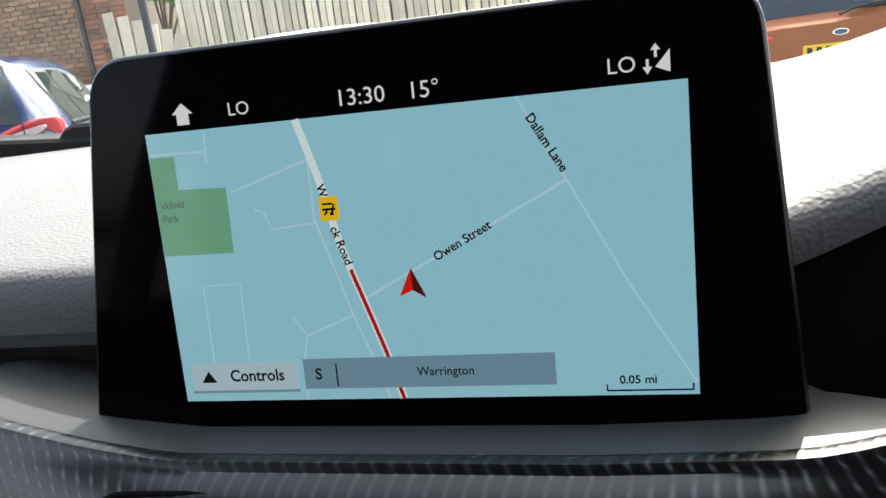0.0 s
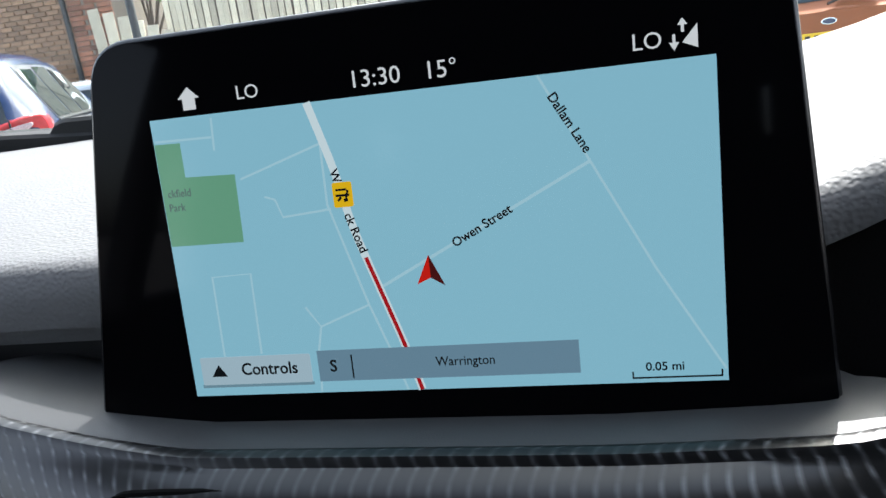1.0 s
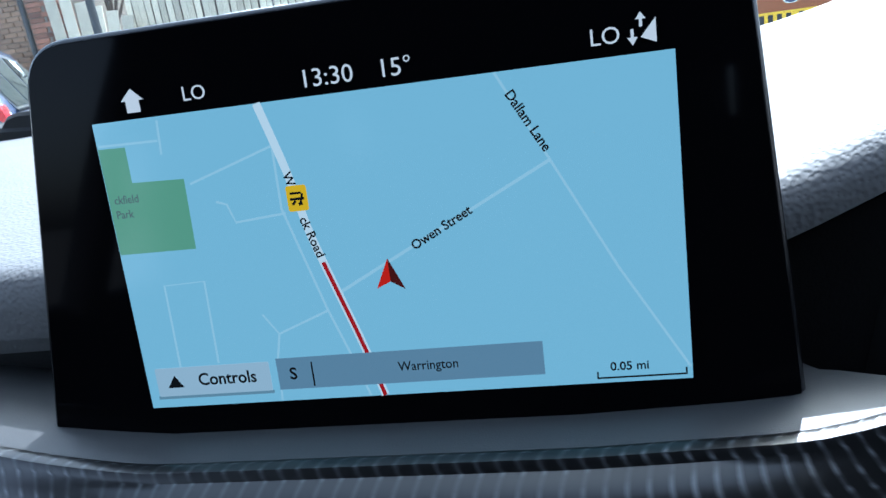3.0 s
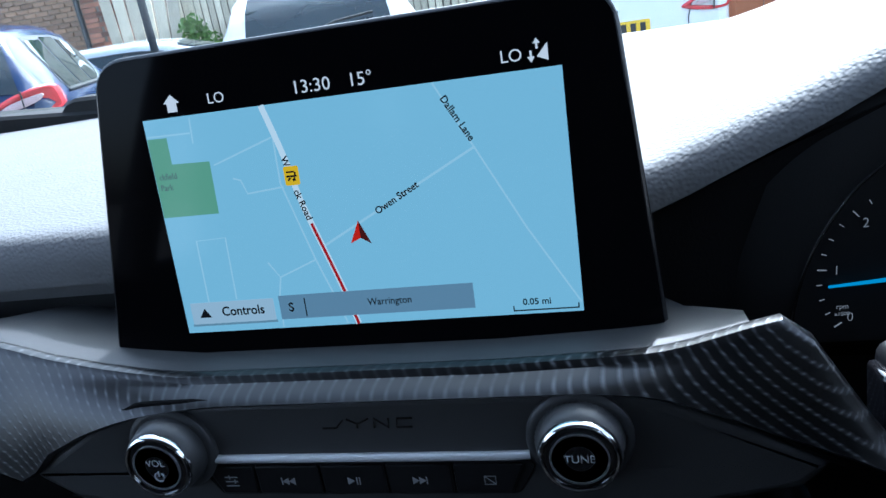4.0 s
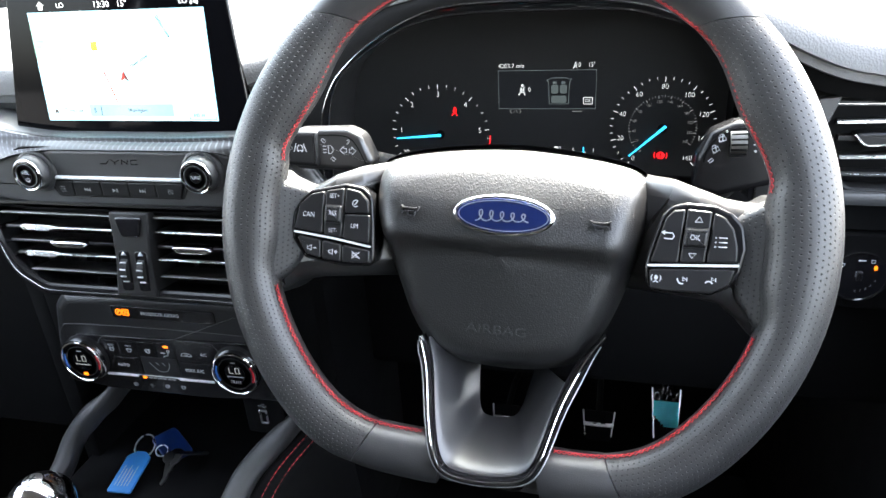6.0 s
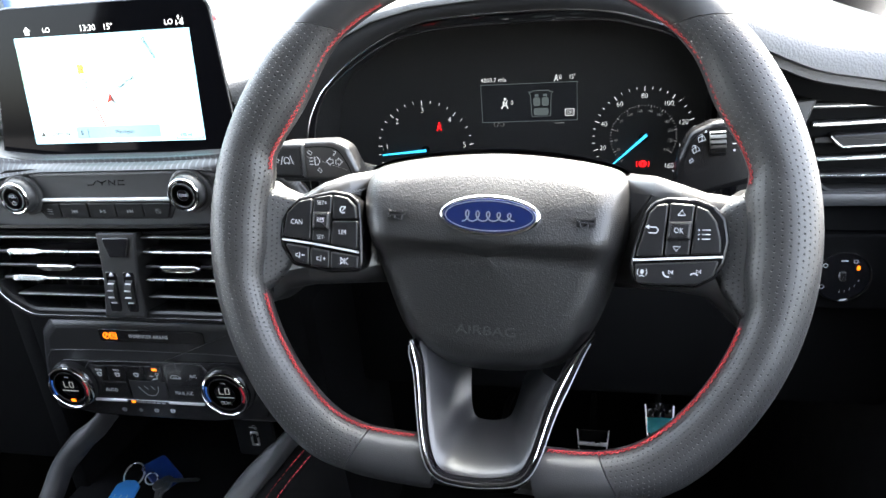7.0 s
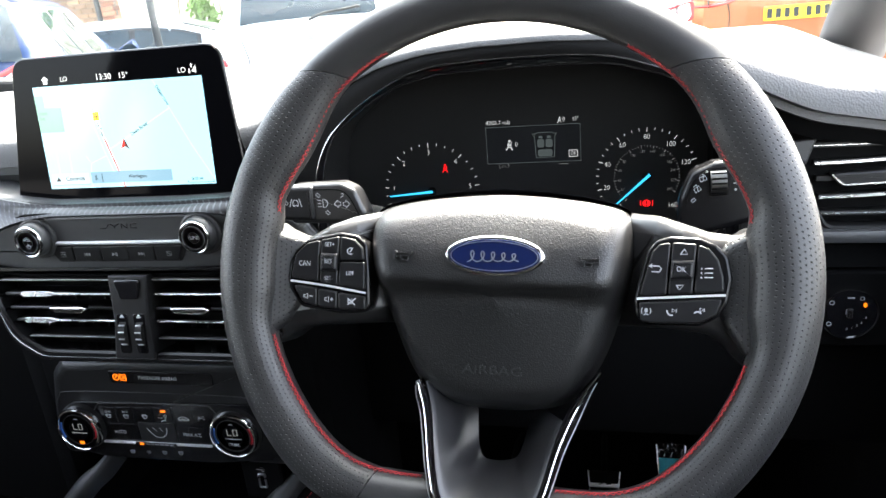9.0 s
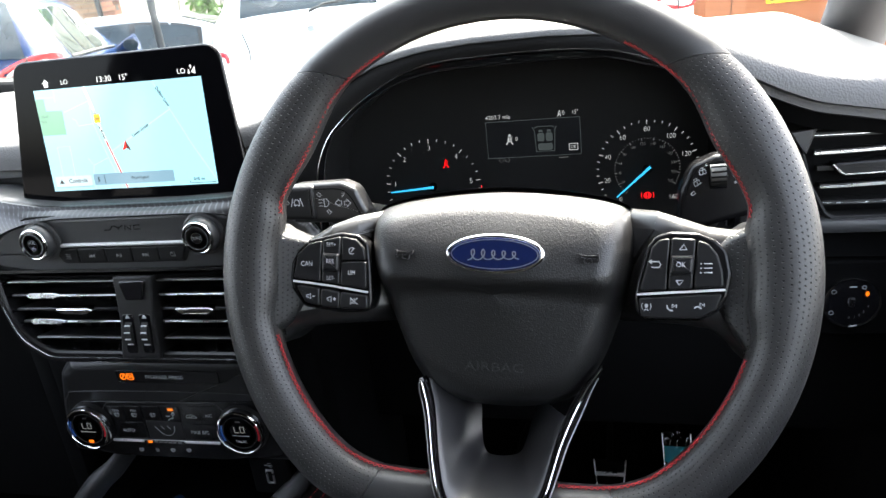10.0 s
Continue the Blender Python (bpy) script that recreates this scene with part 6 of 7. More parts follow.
part("base_bridge", slab(base, -16, 2, 5, 4), LEATHER, wheel)

# ---------------------------------------------------------------- driver's side vent and lamp switch
side = thing("side_air_vent", upright(0.630, 0.331, 0.982, 4), "black side air vent with chrome-edged blades", "air vent")
outer = rounded([(-62, 42), (72, 58), (72, -42), (-32, -42), (-48, -10)], [4, 6, 6, 12, 20], 4)
part("surround", ring_slab(outer, [(x * 0.93 + 1, y * 0.92) for x, y in outer], -30, 4, 2), DARK, side)
part("duct_back", slab(outer, -56, -50), BLACK, side)
part("corner_trim", slab(rounded([(-66, 40), (-43, 43), (-51, 19), (-54, 22)], 1.5, 3), -6, 6, 1.5), CHAR, side, "charcoal corner trim")
for k, y in enumerate((36, 20, 6, -11, -26)):
    rise = 0.05 if k in (1, 3) else 0.02
    line = [(-46 + 3 * k + 12 * i, y - 1.0 * math.sin(math.pi * i / 9) + rise * 12 * i - 0.6) for i in range(10)]
    blade = part("blade", strip(line, 4.2, -30, -0.5), BUTTON, side)
    if k in (1, 3):
        part("chrome_edge", strip(line, 2.4, -1.0, 1.2), BRIGHT, blade, "chrome blade edge")
    elif k != 2:
        part("blade_edge", strip(line, 0.7, -1.0, 0.4), BRIGHT, blade)
part("slider", slab(rounded([(-31, 11), (44, 14), (48, 7), (42, 1), (-20, -1)], 3, 3), -8, 6, 2), BUTTON, side)
part("slider_edge", strip([(-29, 10), (-22, 2.6), (-18, 0.4), (42, 2.6)], 1.4, 5.6, 6.6), BRIGHT, side)
panel = thing("lamp_switch", upright(0.628, 0.331, 0.855, 0), "round black headlamp switch with chrome ring", "light switch")
part("panel", slab(rect(-34, -36, 70, 42, 6), -12, 0, 2.5), BLACK, panel)
part("chrome_ring", lathe([(26, 0), (26, 3), (25.4, 4.2), (24.6, 4.2), (24.2, 2.5)], 56), CHROME, panel, "thin chrome ring")
part("switch_face", lathe([(24.6, 0), (24.6, 3.0), (22, 3.6), (0, 3.6)], 48), GLOSS, panel, "gloss black rotary face")
part("pointer", slab(rect(-2.4, -3, 2.4, 6, 1), 3.4, 6.5, 1), BUTTON, panel)
marks([("l", oval(-16, 12, 2.0, n=12) + [(-14, 12)], .6), ("l", oval(-17, -10, 2.0, n=12) + [(-15, -10)], .6), ("l", [(-3, 17), (3, 17)], 1.2), ("l", [(8, 15), (8, 18), (11, 18), (11, 15), (8, 15)], .7), ("l", [(-3, 0), (-3, 5), (1, 5), (1, 2), (-3, 2)], .7)], 3.6, 3.8, PRINT, panel)
for k, text in enumerate(("0", "1", "2", "3", "4")):
    lettering(text, 2.4, -1 + 4.6 * k - 0.2 * k * k, -15 + 0.9 * k * k * 0.8, 3.7, PRINT, panel, wide=0.85)
part("lit_lamp", slab(oval(12.5, 10, 1.6, 2.4, 12), 3.6, 4.2), AMBER, panel, "lit amber pointer lamp")

# ---------------------------------------------------------------- outside: car park, cars, fence, building
ASPHALT = material("asphalt", (0.105, 0.103, 0.10), 0.9, grain=0.8, grain_size=180, mottle=0.35, mottle_size=3.0, depth=0.004)
BOARD = material("weathered_board", (0.60, 0.53, 0.40), 0.85, grain=0.6, grain_size=60, mottle=0.3, mottle_size=6.0, depth=0.003)
CONCRETE = material("concrete", (0.34, 0.33, 0.31), 0.9, grain=0.6, grain_size=90, mottle=0.2, mottle_size=4.0, depth=0.003)
POST = material("lamp_post_paint", (0.03, 0.033, 0.036), 0.5, metal=0.3)
BRICK = material("brown_brick", (0.27, 0.155, 0.09), 0.85, grain=0.6, grain_size=120, mottle=0.35, mottle_size=9.0, depth=0.003)
RUSTBRICK = material("worn_red_brick", (0.30, 0.125, 0.075), 0.9, grain=0.8, grain_size=60, mottle=0.5, mottle_size=7.0, depth=0.006)
MORTAR = material("mortar", (0.17, 0.14, 0.11), 0.95, grain=0.6, grain_size=150, mottle=0.2)
LEAF = material("leaf_green", (0.085, 0.17, 0.025), 0.6, mottle=0.4, mottle_size=8.0)
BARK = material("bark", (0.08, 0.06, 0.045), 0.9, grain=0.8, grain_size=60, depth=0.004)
TYRE = material("tyre_rubber", (0.018, 0.018, 0.018), 0.8, grain=0.3)
ALLOY = material("alloy_rim", (0.45, 0.45, 0.46), 0.3, metal=0.9)
CARGLASS = material("car_glass", (0.012, 0.022, 0.027), 0.03, mottle=0.5, mottle_size=3, coat=0.1, spec=0.6)
LAMPRED = material("lamp_red", (0.58, 0.030, 0.036), 0.12, mottle=0.3, mottle_size=40, coat=0.6)
LAMPCLEAR = material("lamp_clear", (0.62, 0.45, 0.45), 0.15, mottle=0.2, mottle_size=60, coat=0.6)
YELLOW = material("plate_yellow", (0.80, 0.50, 0.01), 0.35, mottle=0.05)
PLATEINK = material("plate_black", (0.01, 0.01, 0.01), 0.4, mottle=0.0)


def vary(m, low, high):
    """Gives each piece its own tone."""
    nt = m.node_tree
    b = nt.nodes["Principled BSDF"]
    info, r, mul = nt.nodes.new("ShaderNodeObjectInfo"), nt.nodes.new("ShaderNodeMapRange"), nt.nodes.new("ShaderNodeMix")
    r.inputs["To Min"].default_value, r.inputs["To Max"].default_value = low, high
    mul.data_type, mul.blend_type = "RGBA", "MULTIPLY"
    mul.inputs[0].default_value = 1.0
    nt.links.new(info.outputs["Random"], r.inputs["Value"])
    nt.links.new(b.inputs["Base Color"].links[0].from_socket, mul.inputs[6])
    nt.links.new(r.outputs[0], mul.inputs[7])
    nt.links.new(mul.outputs[2], b.inputs["Base Color"])


vary(BOARD, 0.62, 1.12)
vary(BRICK, 0.6, 1.2)
vary(RUSTBRICK, 0.35, 1.35)


def paint(name, colour, metal=0.0):
    return material(name, colour, 0.16, metal=metal, mottle=0.05, mottle_size=3.0, coat=0.1, spec=0.3)


PAINT_BLUE = paint("dark_blue_paint", (0.004, 0.019, 0.068), 0.0)
PAINT_SILVER = paint("silver_paint", (0.50, 0.52, 0.54), 0.4)
PAINT_WHITE = paint("white_paint", (0.80, 0.80, 0.79))
PAINT_ORANGE = paint("copper_paint", (0.34, 0.125, 0.06), 0.35)

bm = bmesh.new()
bmesh.ops.create_grid(bm, x_segments=40, y_segments=40, size=400)
for v in bm.verts:
    v.co.z = GROUND
tagged(part("ground", bm, ASPHALT), "worn grey asphalt of the car park", "ground", kind="structure")


def car(m, colour, label, group, length, width, height, belt, rear, tail, plate_z, rounder=0.0, lamp="wide", mirror_drop=0.0):
    """A parked car. m: middle of its rear end on the ground, heading along local y. belt: waist height;
    rear: where the roof begins ahead of the tail; tail: lamp's low and high edge."""
    c = thing("car", m, label, "car", group)
    w, bonnet = width / 2, belt - 0.10
    line = [(0.0, belt - 0.02), (0.05, belt + 0.01), (rear * 0.55, belt + (height - belt) * 0.60), (rear, height - 0.03), (rear + 0.35, height - 0.003), (length * 0.38, height), (length * 0.48, height - 0.05), (length * 0.60, height - 0.22), (length * 0.70, bonnet + 0.05), (length * 0.85, bonnet - 0.05), (length * 0.96, bonnet - 0.20), (length, bonnet - 0.34)]
    broad = [(0.0, 0.84), (0.04, 0.91), (0.14, 0.965), (0.5, 0.995), (length * 0.5, 1.0), (length * 0.75, 0.985), (length * 0.9, 0.93), (length, 0.74)]
    slim = [(0.0, 0.84), (0.06, 0.80), (rear, 0.70 + 0.03 * rounder), (length * 0.40, 0.71), (length * 0.60, 0.76), (length * 0.70, 0.90), (length, 0.70)]

    def skin(y, v, off=0.0):
        """A point of the shell: v runs from the sill (0) over the waist (0.5) to the middle of the roof (1)."""
        zr, hw = along(line, y), w * along(broad, y)
        hr = min(hw, w * along(slim, y))
        zb = min(belt - 0.01 - 0.05 * (y / length), zr - 0.012)
        low = 0.24 + 0.10 * (y < 0.05)
        pts = [(0.0, hw * 0.93, low), (0.10, hw * 0.985, low + 0.16), (0.30, hw, low + 0.36), (0.46, hw * 0.985, zb - 0.03), (0.50, hw * 0.965, zb), (0.68, hr + (hw * 0.955 - hr) * 0.32, zb + (zr - 0.06 - zb) * 0.70), (0.76, hr + 0.01, max(zb, zr - 0.055)), (0.82, hr * 0.93, zr - 0.018), (0.90, hr * 0.60, zr - 0.002), (1.0, 0.0, zr + 0.004)]
        for (a, x0, z0), (bb, x1, z1) in zip(pts, pts[1:]):
            if v <= bb + 1e-9:
                t = (v - a) / (bb - a)
                x, z = x0 + (x1 - x0) * t, z0 + (z1 - z0) * t
                break
        d = Vector((x, 0, (z - 0.75) * 0.8 + 0.25)).normalized() * off
        tilt = off if y < rear else 0.0
        return Vector((x + d.x, y - tilt * 0.6, z + d.z))
    ys = [0.0, 0.02, 0.05, 0.09, 0.14, 0.2, 0.27, rear, rear + 0.12, 0.7, 1.0, 1.3, 1.6, 1.9, 2.2, 2.5, 2.8, 3.1, 3.4, length - 0.12, length - 0.03, length]
    ys = sorted(y for y in set(ys) if y <= length)
    vs = [0, 0.10, 0.2, 0.30, 0.40, 0.46, 0.50, 0.56, 0.62, 0.68, 0.72, 0.76, 0.79, 0.82, 0.86, 0.90, 0.95, 1.0]
    rows = []
    for y in ys:
        half = [skin(y, v) for v in vs]
        rows.append([(-p.x, p.y, p.z) for p in half[:-1]] + [tuple(p) for p in half[::-1]])
    part("body", loft(rows, caps=True), colour, c, sharp=50)

    def pane(name, y0, y1, v0, v1, sign, mat, label="", off=0.006, taper=0.0, n=8):
        grid = []
        for i in range(n + 1):
            y = y0 + (y1 - y0) * i / n
            grid.append([tuple(Vector((sign, 1.0, 1.0)) * skin(y, v0 + (v1 - v0) * k / 6, off)) for k in range(7)])
        return part(name, solid(loft(grid), 0.004), mat, c, label)
    grid = []
    for i in range(7):
        y = 0.075 + (rear * 0.93 - 0.075) * i / 6
        half = [skin(y, (0.80 + 0.05 * rounder) + (0.20 - 0.05 * rounder) * k / 6, 0.006) for k in range(7)]
        grid.append([(-p.x, p.y, p.z) for p in half[:-1]] + [tuple(p) for p in half[::-1]])
    part("rear_window", solid(loft(grid), 0.004), CARGLASS, c, "dark rear window with sky reflections")
    for s in (-1, 1):
        pane("window_surround", 0.59, length * 0.54, 0.515, 0.735, s, PLATEINK, "black window surround", off=0.0015)
        pane("side_window", 0.62, 1.02, 0.52, 0.715, s, CARGLASS, "dark quarter window")
        pane("side_window", 1.07, length * 0.36, 0.52, 0.725, s, CARGLASS, "dark side window")
        pane("side_window", length * 0.375, length * 0.53, 0.52, 0.715, s, CARGLASS, "dark side window")
        part("waist_strip", tube([tuple(Vector((s, 1, 1)) * skin(y, 0.508, 0.008)) for y in (0.55, 1.0, 1.5, 2.0, length * 0.58)], 0.006, 0.010, 8, scale=1.0), STEEL if lamp == "chrome" else PLATEINK, c)
    grid = []
    for i in range(7):
        y = length * 0.49 + length * 0.17 * i / 6
        half = [skin(y, 0.82 + 0.18 * k / 4, 0.006) for k in range(5)]
        grid.append([(-p.x, p.y, p.z) for p in half[:-1]] + [tuple(p) for p in half[::-1]])
    part("windscreen", solid(loft(grid), 0.004), CARGLASS, c)
    part("bumper", tube([(-w * 0.95, 0.26, 0.48), (-w * 0.87, 0.03, 0.48), (-w * 0.5, -0.045, 0.48), (0, -0.06, 0.48), (w * 0.5, -0.045, 0.48), (w * 0.87, 0.03, 0.48), (w * 0.95, 0.26, 0.48)], 0.07, 0.13, 14, scale=1.0), colour, c)
    spoiler = [[tuple(Vector((sx * w * 0.62, rear - 0.13 + 0.22 * t, height - 0.035 + 0.03 * t - dz))) for t, dz in ((0, 0.012), (0, 0.0), (0.5, -0.004), (1, 0.0), (1, 0.03))] for sx in (-1, -0.5, 0, 0.5, 1)]
    if not rounder:
        part("spoiler", loft(spoiler, closed=True, caps=True), colour, c)
    if rounder:
        part("aerial", tube([(0.0, 0.58, height - 0.01), (0.0, 0.52, height + 0.10), (0.0, 0.40, height + 0.34)], 0.006, n=6, scale=1.0), PLATEINK, c, "short black roof aerial")
    part("wiper", tube([(0.0, 0.02, belt + 0.035), (0.12, 0.045, belt + 0.075), (0.40, 0.06, belt + 0.10)], 0.012, 0.010, 8, scale=1.0), PLATEINK, c)
    lo, hi = tail
    def wrap(bm, height):
        """Bends a flat lamp round the car's rear corner."""
        for v in bm.verts:
            x, z, out = v.co
            v.co = Vector((x, along([(0.0, 0.0), (0.80, 0.0), (0.86, 0.012), (0.91, 0.04), (0.965, 0.14), (1.02, 0.30)], abs(x) / w) - out, z + height))
        return bm
    mid = (lo + hi) / 2
    for s in (-1, 1):
        k = s * w * 1000
        if lamp == "tall":
            pts = smooth_line([(k * 0.82, -100), (k * 0.93, -100), (k * 0.945, 60), (k * 0.91, 100), (k * 0.84, 100), (k * 0.80, 60)], 4, True)
            piece = part("tail_lamp", wrap(slab(pts, -40, 22, 10, 4), mid), LAMPRED, c, "red ringed tail lamp")
            part("lamp_centre", wrap(slab(smooth_line([(k * 0.845, -70), (k * 0.905, -70), (k * 0.915, 45), (k * 0.875, 66), (k * 0.83, 45)], 4, True), 10, 27, 3, 2), mid), colour, piece)
        else:
            pts = smooth_line([(k * 0.55, -30), (k * 0.66, 20), (k * 0.80, 62), (k * 0.95, 80), (k * 0.985, 10), (k * 0.97, -56), (k * 0.82, -76), (k * 0.65, -62)], 6, True)
            piece = part("tail_lamp", wrap(slab(pts, -40, 24, 12, 4), mid), LAMPRED, c, "glossy red tail lamp with pale band")
            part("lamp_band", wrap(slab(smooth_line([(k * 0.65, -34), (k * 0.70, 2), (k * 0.80, 26), (k * 0.91, 40), (k * 0.89, 8), (k * 0.80, -16)], 4, True), 14, 28, 3, 2), mid), LAMPCLEAR, piece)
            part("lamp_seam", wrap(strip([(k * 0.795, -76), (k * 0.80, 70)], 7, 10, 27), mid), PLATEINK, piece)
        mirror = part("mirror", tube([(s * w * 0.95, length * 0.585, belt - 0.01 - mirror_drop), (s * (w + 0.06), length * 0.58, belt + 0.03 - mirror_drop), (s * (w + 0.17), length * 0.575, belt + 0.05 - mirror_drop)], lambda t: 0.025 + 0.05 * t, lambda t: 0.025 + 0.065 * t, 14, scale=1.0), colour, c)
        part("mirror_glass", slab(oval(0, 0, 66, 50, 20), 0, 6, 2), CARGLASS, mirror, at=pose(s * (w + 0.12), length * 0.575 - 0.078, belt + 0.048 - mirror_drop, 90, 0, 0))
        for y in (length * 0.19, length * 0.80):
            wheel_ = part("wheel", lathe([(0.02, 0), (200, 4), (205, 30), (200, 90)], 28), ALLOY, c, at=pose(s * w * 0.93, y, 0.312, 0, 90 * s, 0) @ pose(0, 0, -0.05))
            part("tyre", lathe([(205, -90), (290, -95), (312, -70), (312, 70), (290, 95), (205, 92)], 32), TYRE, wheel_)
    plate = part("number_plate", slab(rect(-260, -55, 260, 55, 12), 0, 8, 2), YELLOW, c, "yellow number plate with dark bars", at=upright(0, -0.002, plate_z, 4))
    for k in range(7):
        x = -215 + 66 * k + (28 if k > 3 else 0)
        part("plate_bar", slab(rect(x - 19, -36, x + 19, 36, 3), 8, 9), PLATEINK, plate)
    part("tailgate_seam", tube([(-w * 0.62, -0.003, 0.55), (-w * 0.60, -0.004, belt - 0.2), (-w * 0.64, -0.004, belt - 0.06)], 0.004, n=6, scale=1.0), PLATEINK, c)
    part("tailgate_seam", tube([(w * 0.62, -0.003, 0.55), (w * 0.60, -0.004, belt - 0.2), (w * 0.64, -0.004, belt - 0.06)], 0.004, n=6, scale=1.0), PLATEINK, c)
    badge_ = part("badge", slab(oval(0, 0, 58, 26, 24) if not rounder else rect(-36, -30, 36, 30, 14), 0, 10, 4), CHROME, c, at=upright(0, -0.002, belt - 0.09, 4))
    part("badge_field", slab(oval(0, 0, 48, 19, 24) if not rounder else rect(-26, -20, 26, 20, 10), 9, 11), BLUE_ENAMEL if not rounder else FADED, badge_)
    return c


car(pose(-3.60, 3.08, GROUND, 0, 0, 28), PAINT_BLUE, "dark blue hatchback with red tail lamps, parked", "parked cars", 4.04, 1.76, 1.48, 1.03, 0.34, (0.92, 1.11), 0.70, mirror_drop=0.08)
car(pose(-1.80, 4.98, GROUND, 0, 0, 18), PAINT_WHITE, "small rounded white city car, parked, with red-ringed tail lamps", "parked cars", 3.57, 1.63, 1.46, 1.09, 0.36, (0.70, 0.90), 0.75, 1.0, lamp="tall", mirror_drop=0.17)
car(pose(0.22, 5.30, GROUND, 0, 0, 5), PAINT_WHITE, "white hatchback with wide red tail lamps, parked", "parked cars", 4.04, 1.72, 1.45, 1.02, 0.34, (0.84, 1.02), 0.80)
car(pose(1.89, 6.07, GROUND, 0, 0, 2), PAINT_ORANGE, "copper orange hatchback with dark rear window, parked", "parked cars", 3.97, 1.72, 1.48, 1.05, 0.34, (0.88, 1.10), 0.83)
car(pose(-6.14, 6.76, GROUND, 0, 0, -70), PAINT_SILVER, "silver hatchback with bright window line, parked", "parked cars", 4.1, 1.74, 1.26, 0.82, 0.34, (0.74, 0.90), 0.6, lamp="chrome")

# Lamp post.
lamp_post = thing("lamp_post", pose(-3.12, 5.0, GROUND), "dark painted steel lamp post", "lamp post")
part("shaft", tube([(0, 0, 0), (0, 0, 1.3), (0, 0, 5.2)], lambda t: 0.034 - 0.008 * t, None, 16, scale=1.0), POST, lamp_post)
part("foot", tube([(0, 0, 0), (0, 0, 0.25)], 0.085, None, 16, scale=1.0), POST, lamp_post)
part("lamp_head", block(-0.09, -0.35, 5.15, 0.09, 0.10, 5.27, 0.03), POST, lamp_post)

# Close-boarded fence.
fence = thing("fence", pose(-1.0, 10.3, GROUND), "tall weathered grey timber fence of upright boards", "fence")
board_meshes = []
for k in range(6):
    bm = block(-0.044, -0.011, 0.05, 0.044, 0.011, 2.42 + 0.010 * k, 0.004, 1)
    for v in bm.verts:
        v.co.x += 0.002 * math.sin(3 * v.co.z + k)
    first = part("board", bm, BOARD, fence)
    first.location = (-4.90 + 0.107 * k, 0.006 * (k % 2), 0)
    first.rotation_euler = (0, radians(random.uniform(-0.5, 0.5)), 0)
    board_meshes.append(first.data)
for k in range(6, 113):
    ob = new("board", board_meshes[(k * 5 + k // 7) % 6])
    ob.parent = fence
    ob.location = (-4.90 + 0.107 * k, 0.006 * (k % 2) + random.uniform(-0.004, 0.004), random.uniform(-0.01, 0.01))
    ob.rotation_euler = (0, radians(random.uniform(-0.35, 0.35)), radians(random.uniform(-3, 3)))
# Added dark sheet in the bark colour: paints the shade between boards.
part("gap_shade", block(-4.95, 0.028, 0.05, 7.2, 0.036, 2.38), BARK, fence, "dark sheet added as shade in the board gaps")
for z in (0.5, 1.15, 1.85):
    part("rail", block(-4.95, 0.04, z - 0.04, 7.2, 0.085, z + 0.04, 0.004, 1), BOARD, fence)
for k in range(5):
    part("fence_post", block(-4.9 + 2.45 * k - 0.05, 0.05, 0.0, -4.9 + 2.45 * k + 0.05, 0.14, 2.30, 0.006, 1), CONCRETE, fence)
for k in range(6):
    leaning = part("leaning_board", block(-0.085, -0.01, 0.0, 0.085, 0.01, 2.30 - 0.09 * k, 0.003, 1), BOARD, fence)
    leaning.location, leaning.rotation_euler = (-5.82 + 0.175 * k, -0.30 - 0.03 * k, 0.0), (radians(-6), radians(-5 + 2 * k), radians(6))

# Low barrier in front of the fence.
barrier = thing("barrier", pose(0, 9.0, GROUND), "low grey steel guard rail on short posts", "barrier")
rows = [[(x, yy, z) for yy, z in ((0.0, 0.52), (-0.05, 0.56), (-0.05, 0.62), (0.0, 0.655), (-0.05, 0.69), (-0.05, 0.76), (0.0, 0.80))] for x in (-3.2, 0, 4, 9)]
part("rail", solid(loft(rows), 0.006), STEEL, barrier)
for k in range(7):
    part("rail_post", block(-3.0 + 1.9 * k, 0.0, 0.0, -2.9 + 1.9 * k, 0.09, 0.76, 0.005, 1), STEEL, barrier)


def leaves(name, parent, centres, count, size, seed, mat=LEAF):
    """Many small folded leaves scattered in soft clumps."""
    rnd = random.Random(seed)
    verts, faces = [], []
    for i in range(count):
        cx, cy, cz, r = centres[i % len(centres)]
        d = Vector((rnd.gauss(0, 1), rnd.gauss(0, 1), rnd.gauss(0, 1))).normalized() * r * rnd.uniform(0.45, 1.05)
        p = Vector((cx, cy, cz)) + d
        q = Euler((rnd.uniform(0, 6.3), rnd.uniform(0, 6.3), rnd.uniform(0, 6.3))).to_matrix()
        s = size * rnd.uniform(0.6, 1.3)
        n = len(verts)
        for a in ((-0.5, 0, 0), (0, -0.28, 0.08), (0.55, 0, 0.02), (0, 0.28, 0.08)):
            verts.append(p + q @ (Vector(a) * s))
        faces.append((n, n + 1, n + 2)), faces.append((n, n + 2, n + 3))
    me = bpy.data.meshes.new(name)
    me.from_pydata([tuple(v) for v in verts], [], faces)
    me.materials.append(mat)
    ob = new(name, me)
    ob.parent = parent
    return ob


def shrub(m, label, centres, count, size, seed, category="shrub"):
    t = thing("shrub", m, label, category)
    for k, (cx, cy, cz, r) in enumerate(centres[:5]):
        part("stem", tube([(cx * 0.2, cy * 0.2, 0), (cx * 0.7, cy * 0.7, cz * 0.6), (cx, cy, cz)], lambda u: 0.022 - 0.014 * u, None, 7, scale=1.0), BARK, t)
    leaves("foliage", t, centres, count, size, seed)
    return t


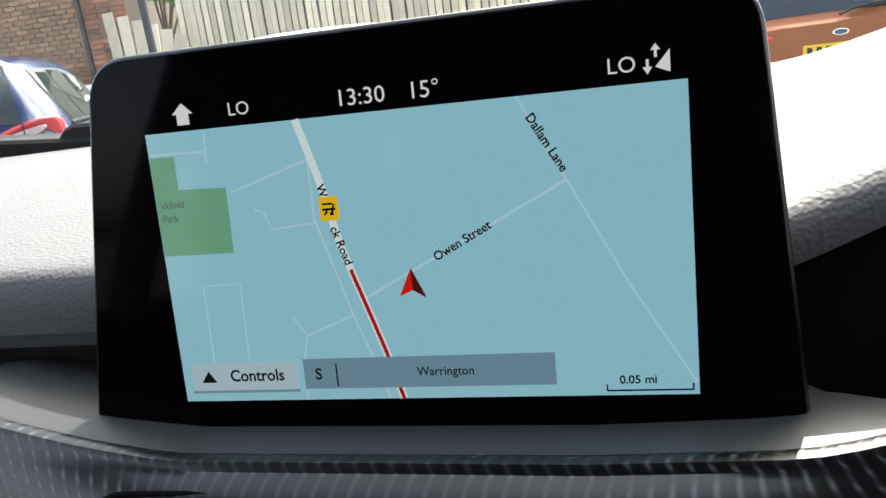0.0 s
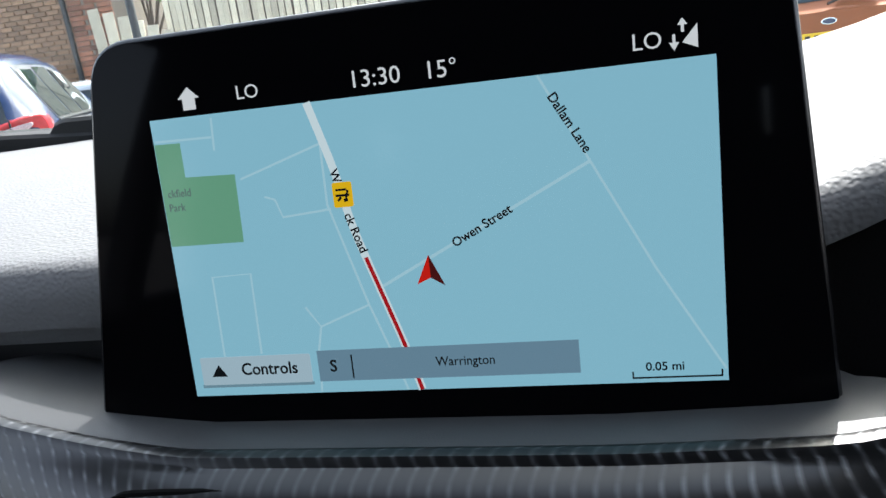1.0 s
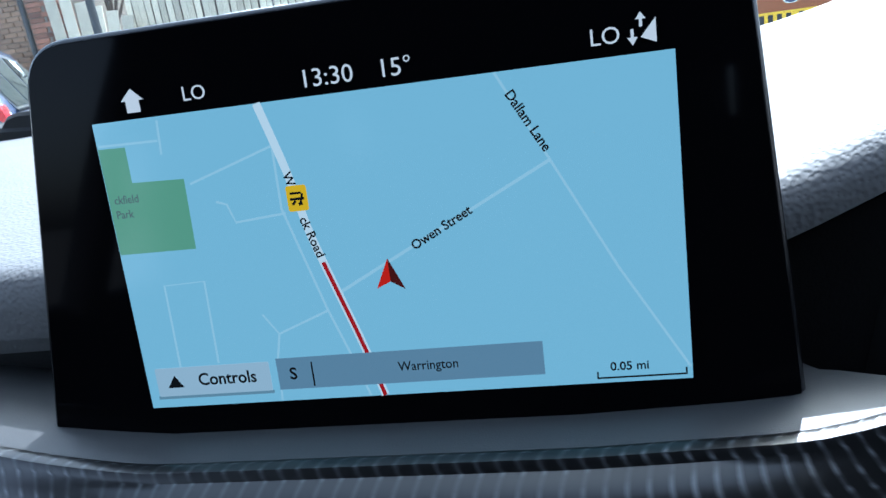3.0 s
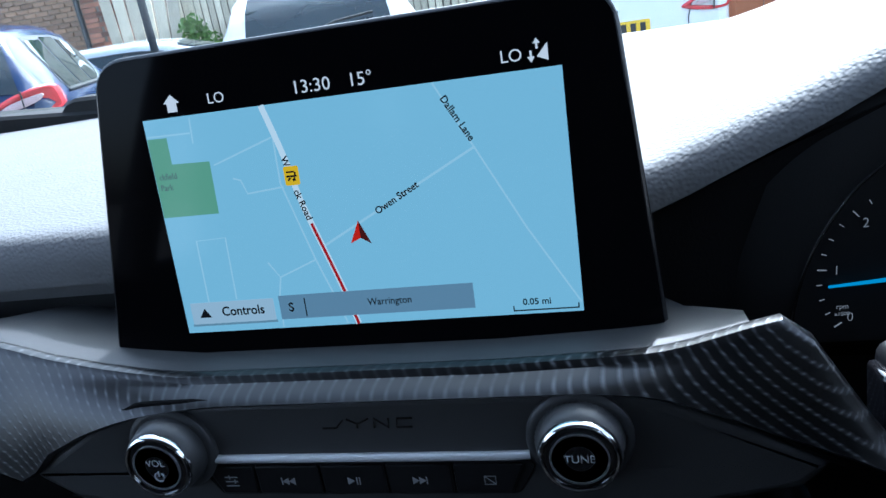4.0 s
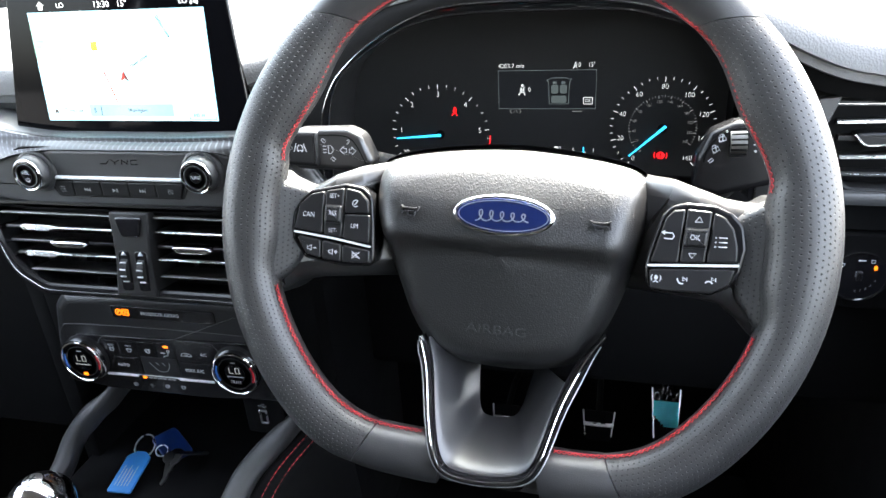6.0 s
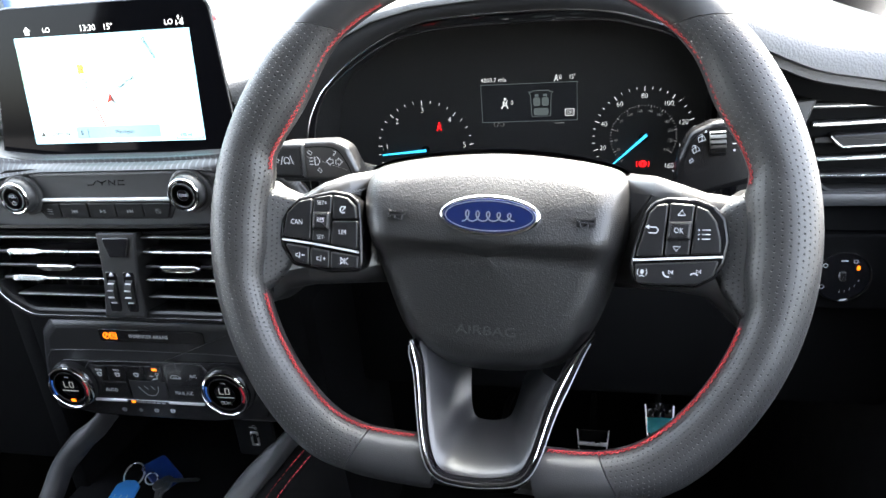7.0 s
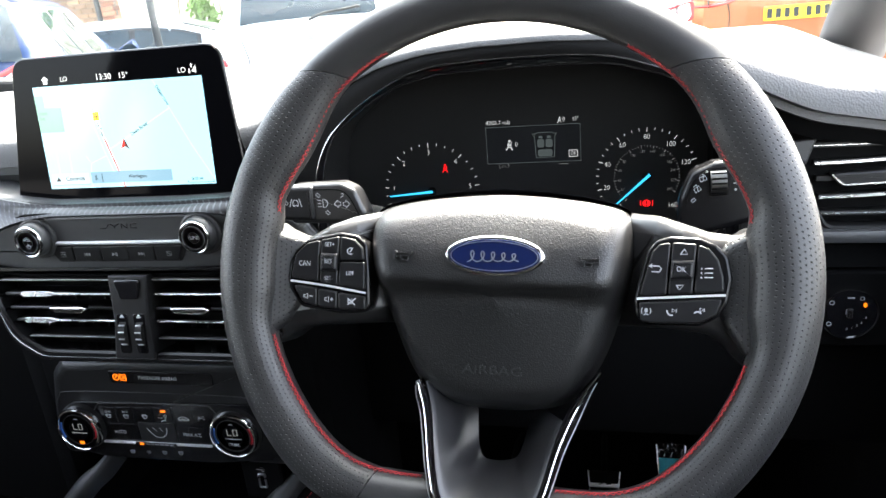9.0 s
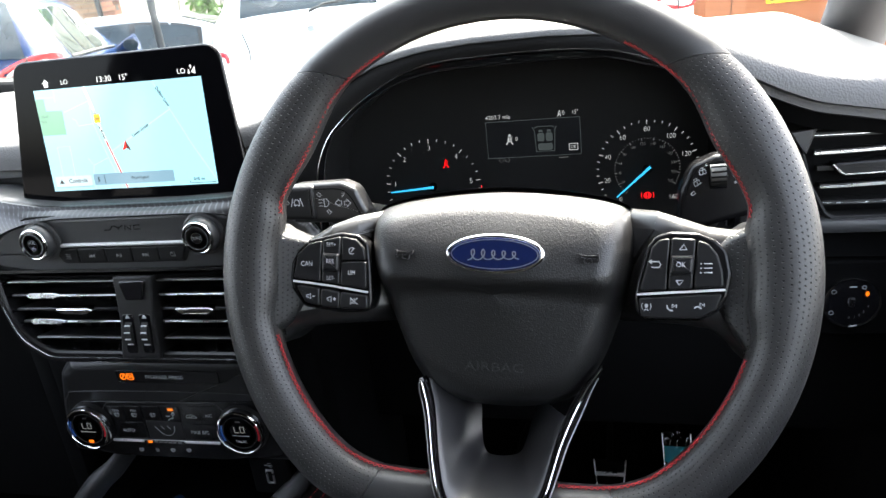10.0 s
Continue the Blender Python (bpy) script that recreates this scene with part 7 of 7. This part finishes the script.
shrub(pose(-1.30, 7.1, GROUND), "low bright green shrub between parked cars", [(-0.35, 0, 0.42, 0.26), (0.05, 0, 0.46, 0.3), (0.4, 0.05, 0.42, 0.26), (0.0, 0.1, 0.30, 0.35)], 1500, 0.085, 3)
shrub(pose(-5.3, 9.7, GROUND), "straggly green creeper against the fence", [(0, 0, 0.5, 0.3), (0.1, 0, 0.95, 0.28), (-0.1, 0, 1.3, 0.2), (0.25, 0, 0.4, 0.3)], 1100, 0.09, 5)
tree = thing("tree", pose(-6.72, 11.2, GROUND), "small leafy green tree rising behind the fence", "tree")
part("trunk", tube([(0, 0, 0), (0.03, 0, 1.0), (0, 0.03, 2.2)], lambda u: 0.07 - 0.03 * u, None, 12, scale=1.0), BARK, tree)
crown = [(0, 0, 2.75, 0.34), (0.34, -0.05, 2.56, 0.24), (-0.22, 0.05, 3.05, 0.34), (0.45, 0, 2.95, 0.28), (0.15, 0.1, 3.3, 0.34), (0.62, 0.05, 2.66, 0.2)]
for cx, cy, cz, r in crown:
    part("limb", tube([(0, 0, 1.7), (cx * 0.5, cy * 0.5, cz * 0.85), (cx, cy, cz)], lambda u: 0.028 - 0.020 * u, None, 8, scale=1.0), BARK, tree)
leaves("crown", tree, crown, 2600, 0.085, 7)

# Brick building at the corner of the car park: bricks near the corner are laid one by one.
house = thing("brick_building", pose(-7.15, 10.5, GROUND), "brown brick building with worn red corner pier", "building")
part("wall", block(-6.0, 0.02, 0.0, -0.02, 2.2, 5.6), MORTAR, house)
part("roof", loft([[(-6.2, -0.25, 5.6), (0.2, -0.25, 5.6)], [(-6.2, 1.1, 6.6), (0.2, 1.1, 6.6)], [(-6.2, 2.45, 5.6), (0.2, 2.45, 5.6)]]), RUSTBRICK, house, "tiled roof")
window = part("window", block(-3.25, -0.01, 1.62, -2.30, 0.05, 2.9), CARGLASS, house)
part("frame", ring_slab(rect(-520, -680, 520, 680), rect(-450, -610, 450, 610), 0, 50, 6), PAINT_WHITE, window, "white window frame", at=upright(-2.775, -0.012, 2.26))
part("sill", block(-3.40, -0.10, 1.53, -2.15, 0.05, 1.60, 0.006), PAINT_WHITE, window, "white window sill")
pier = part("pier", block(-0.44, -0.085, 0.0, 0.325, 0.5, 5.4, 0.01), MORTAR, house, "worn red brick pier")
pier_mesh = None
for row in range(48):
    for col in range(3):
        x = -0.317 + 0.258 * col + (0.04 if row % 2 else -0.04) * (col == 1)
        if pier_mesh is None:
            ob = part("brick", block(-0.122, -0.02, -0.0335, 0.122, 0.03, 0.0335, 0.006, 1), RUSTBRICK, pier)
            pier_mesh = ob.data
        else:
            ob = new("brick", pier_mesh)
            ob.parent = pier
        ob.location = (x, -0.085 + random.uniform(-0.006, 0.010), 0.70 + 0.075 * row)
part("drain_pipe", tube([(-0.50, -0.10, 0), (-0.50, -0.10, 5.4)], 0.040, None, 12, scale=1.0), POST, house)
brick_mesh = None
for row in range(34):
    z = 0.55 + 0.075 * row
    for col in range(10):
        x = -0.55 - 0.225 * col - (0.1125 if row % 2 else 0)
        if -3.35 < x < -2.2 and 1.5 < z < 2.95:
            continue
        if brick_mesh is None:
            first = part("brick", block(-0.1075, -0.012, -0.0325, 0.1075, 0.03, 0.0325, 0.004, 1), BRICK, house)
            brick_mesh = first.data
            first.location = (x, 0, z)
            continue
        if row * 10 + col > 300:
            break
        ob = new("brick", brick_mesh)
        ob.parent = house
        ob.location = (x, random.uniform(-0.003, 0.003), z)
rest = bmesh.new()
for row in range(70):
    for col in range(27):
        z, x = 0.10 + 0.075 * row, -0.55 - 0.225 * col - (0.1125 if row % 2 else 0)
        if (row in range(6, 40) and col < 10 and (row - 6) * 10 + col <= 300) or x < -5.9 or (-3.35 < x < -2.2 and 1.5 < z < 2.95) or z > 5.5:
            continue
        vs = [rest.verts.new((x + dx, -0.012, z + dz)) for dx, dz in ((-0.1075, -0.0325), (0.1075, -0.0325), (0.1075, 0.0325), (-0.1075, 0.0325))]
        bk = [rest.verts.new((v.co.x, 0.02, v.co.z)) for v in vs]
        rest.faces.new(vs)
        for i in range(4):
            rest.faces.new((vs[i - 1], bk[i - 1], bk[i], vs[i]))
tagged(part("brickwork", rest, BRICK, house), kind="stuff")
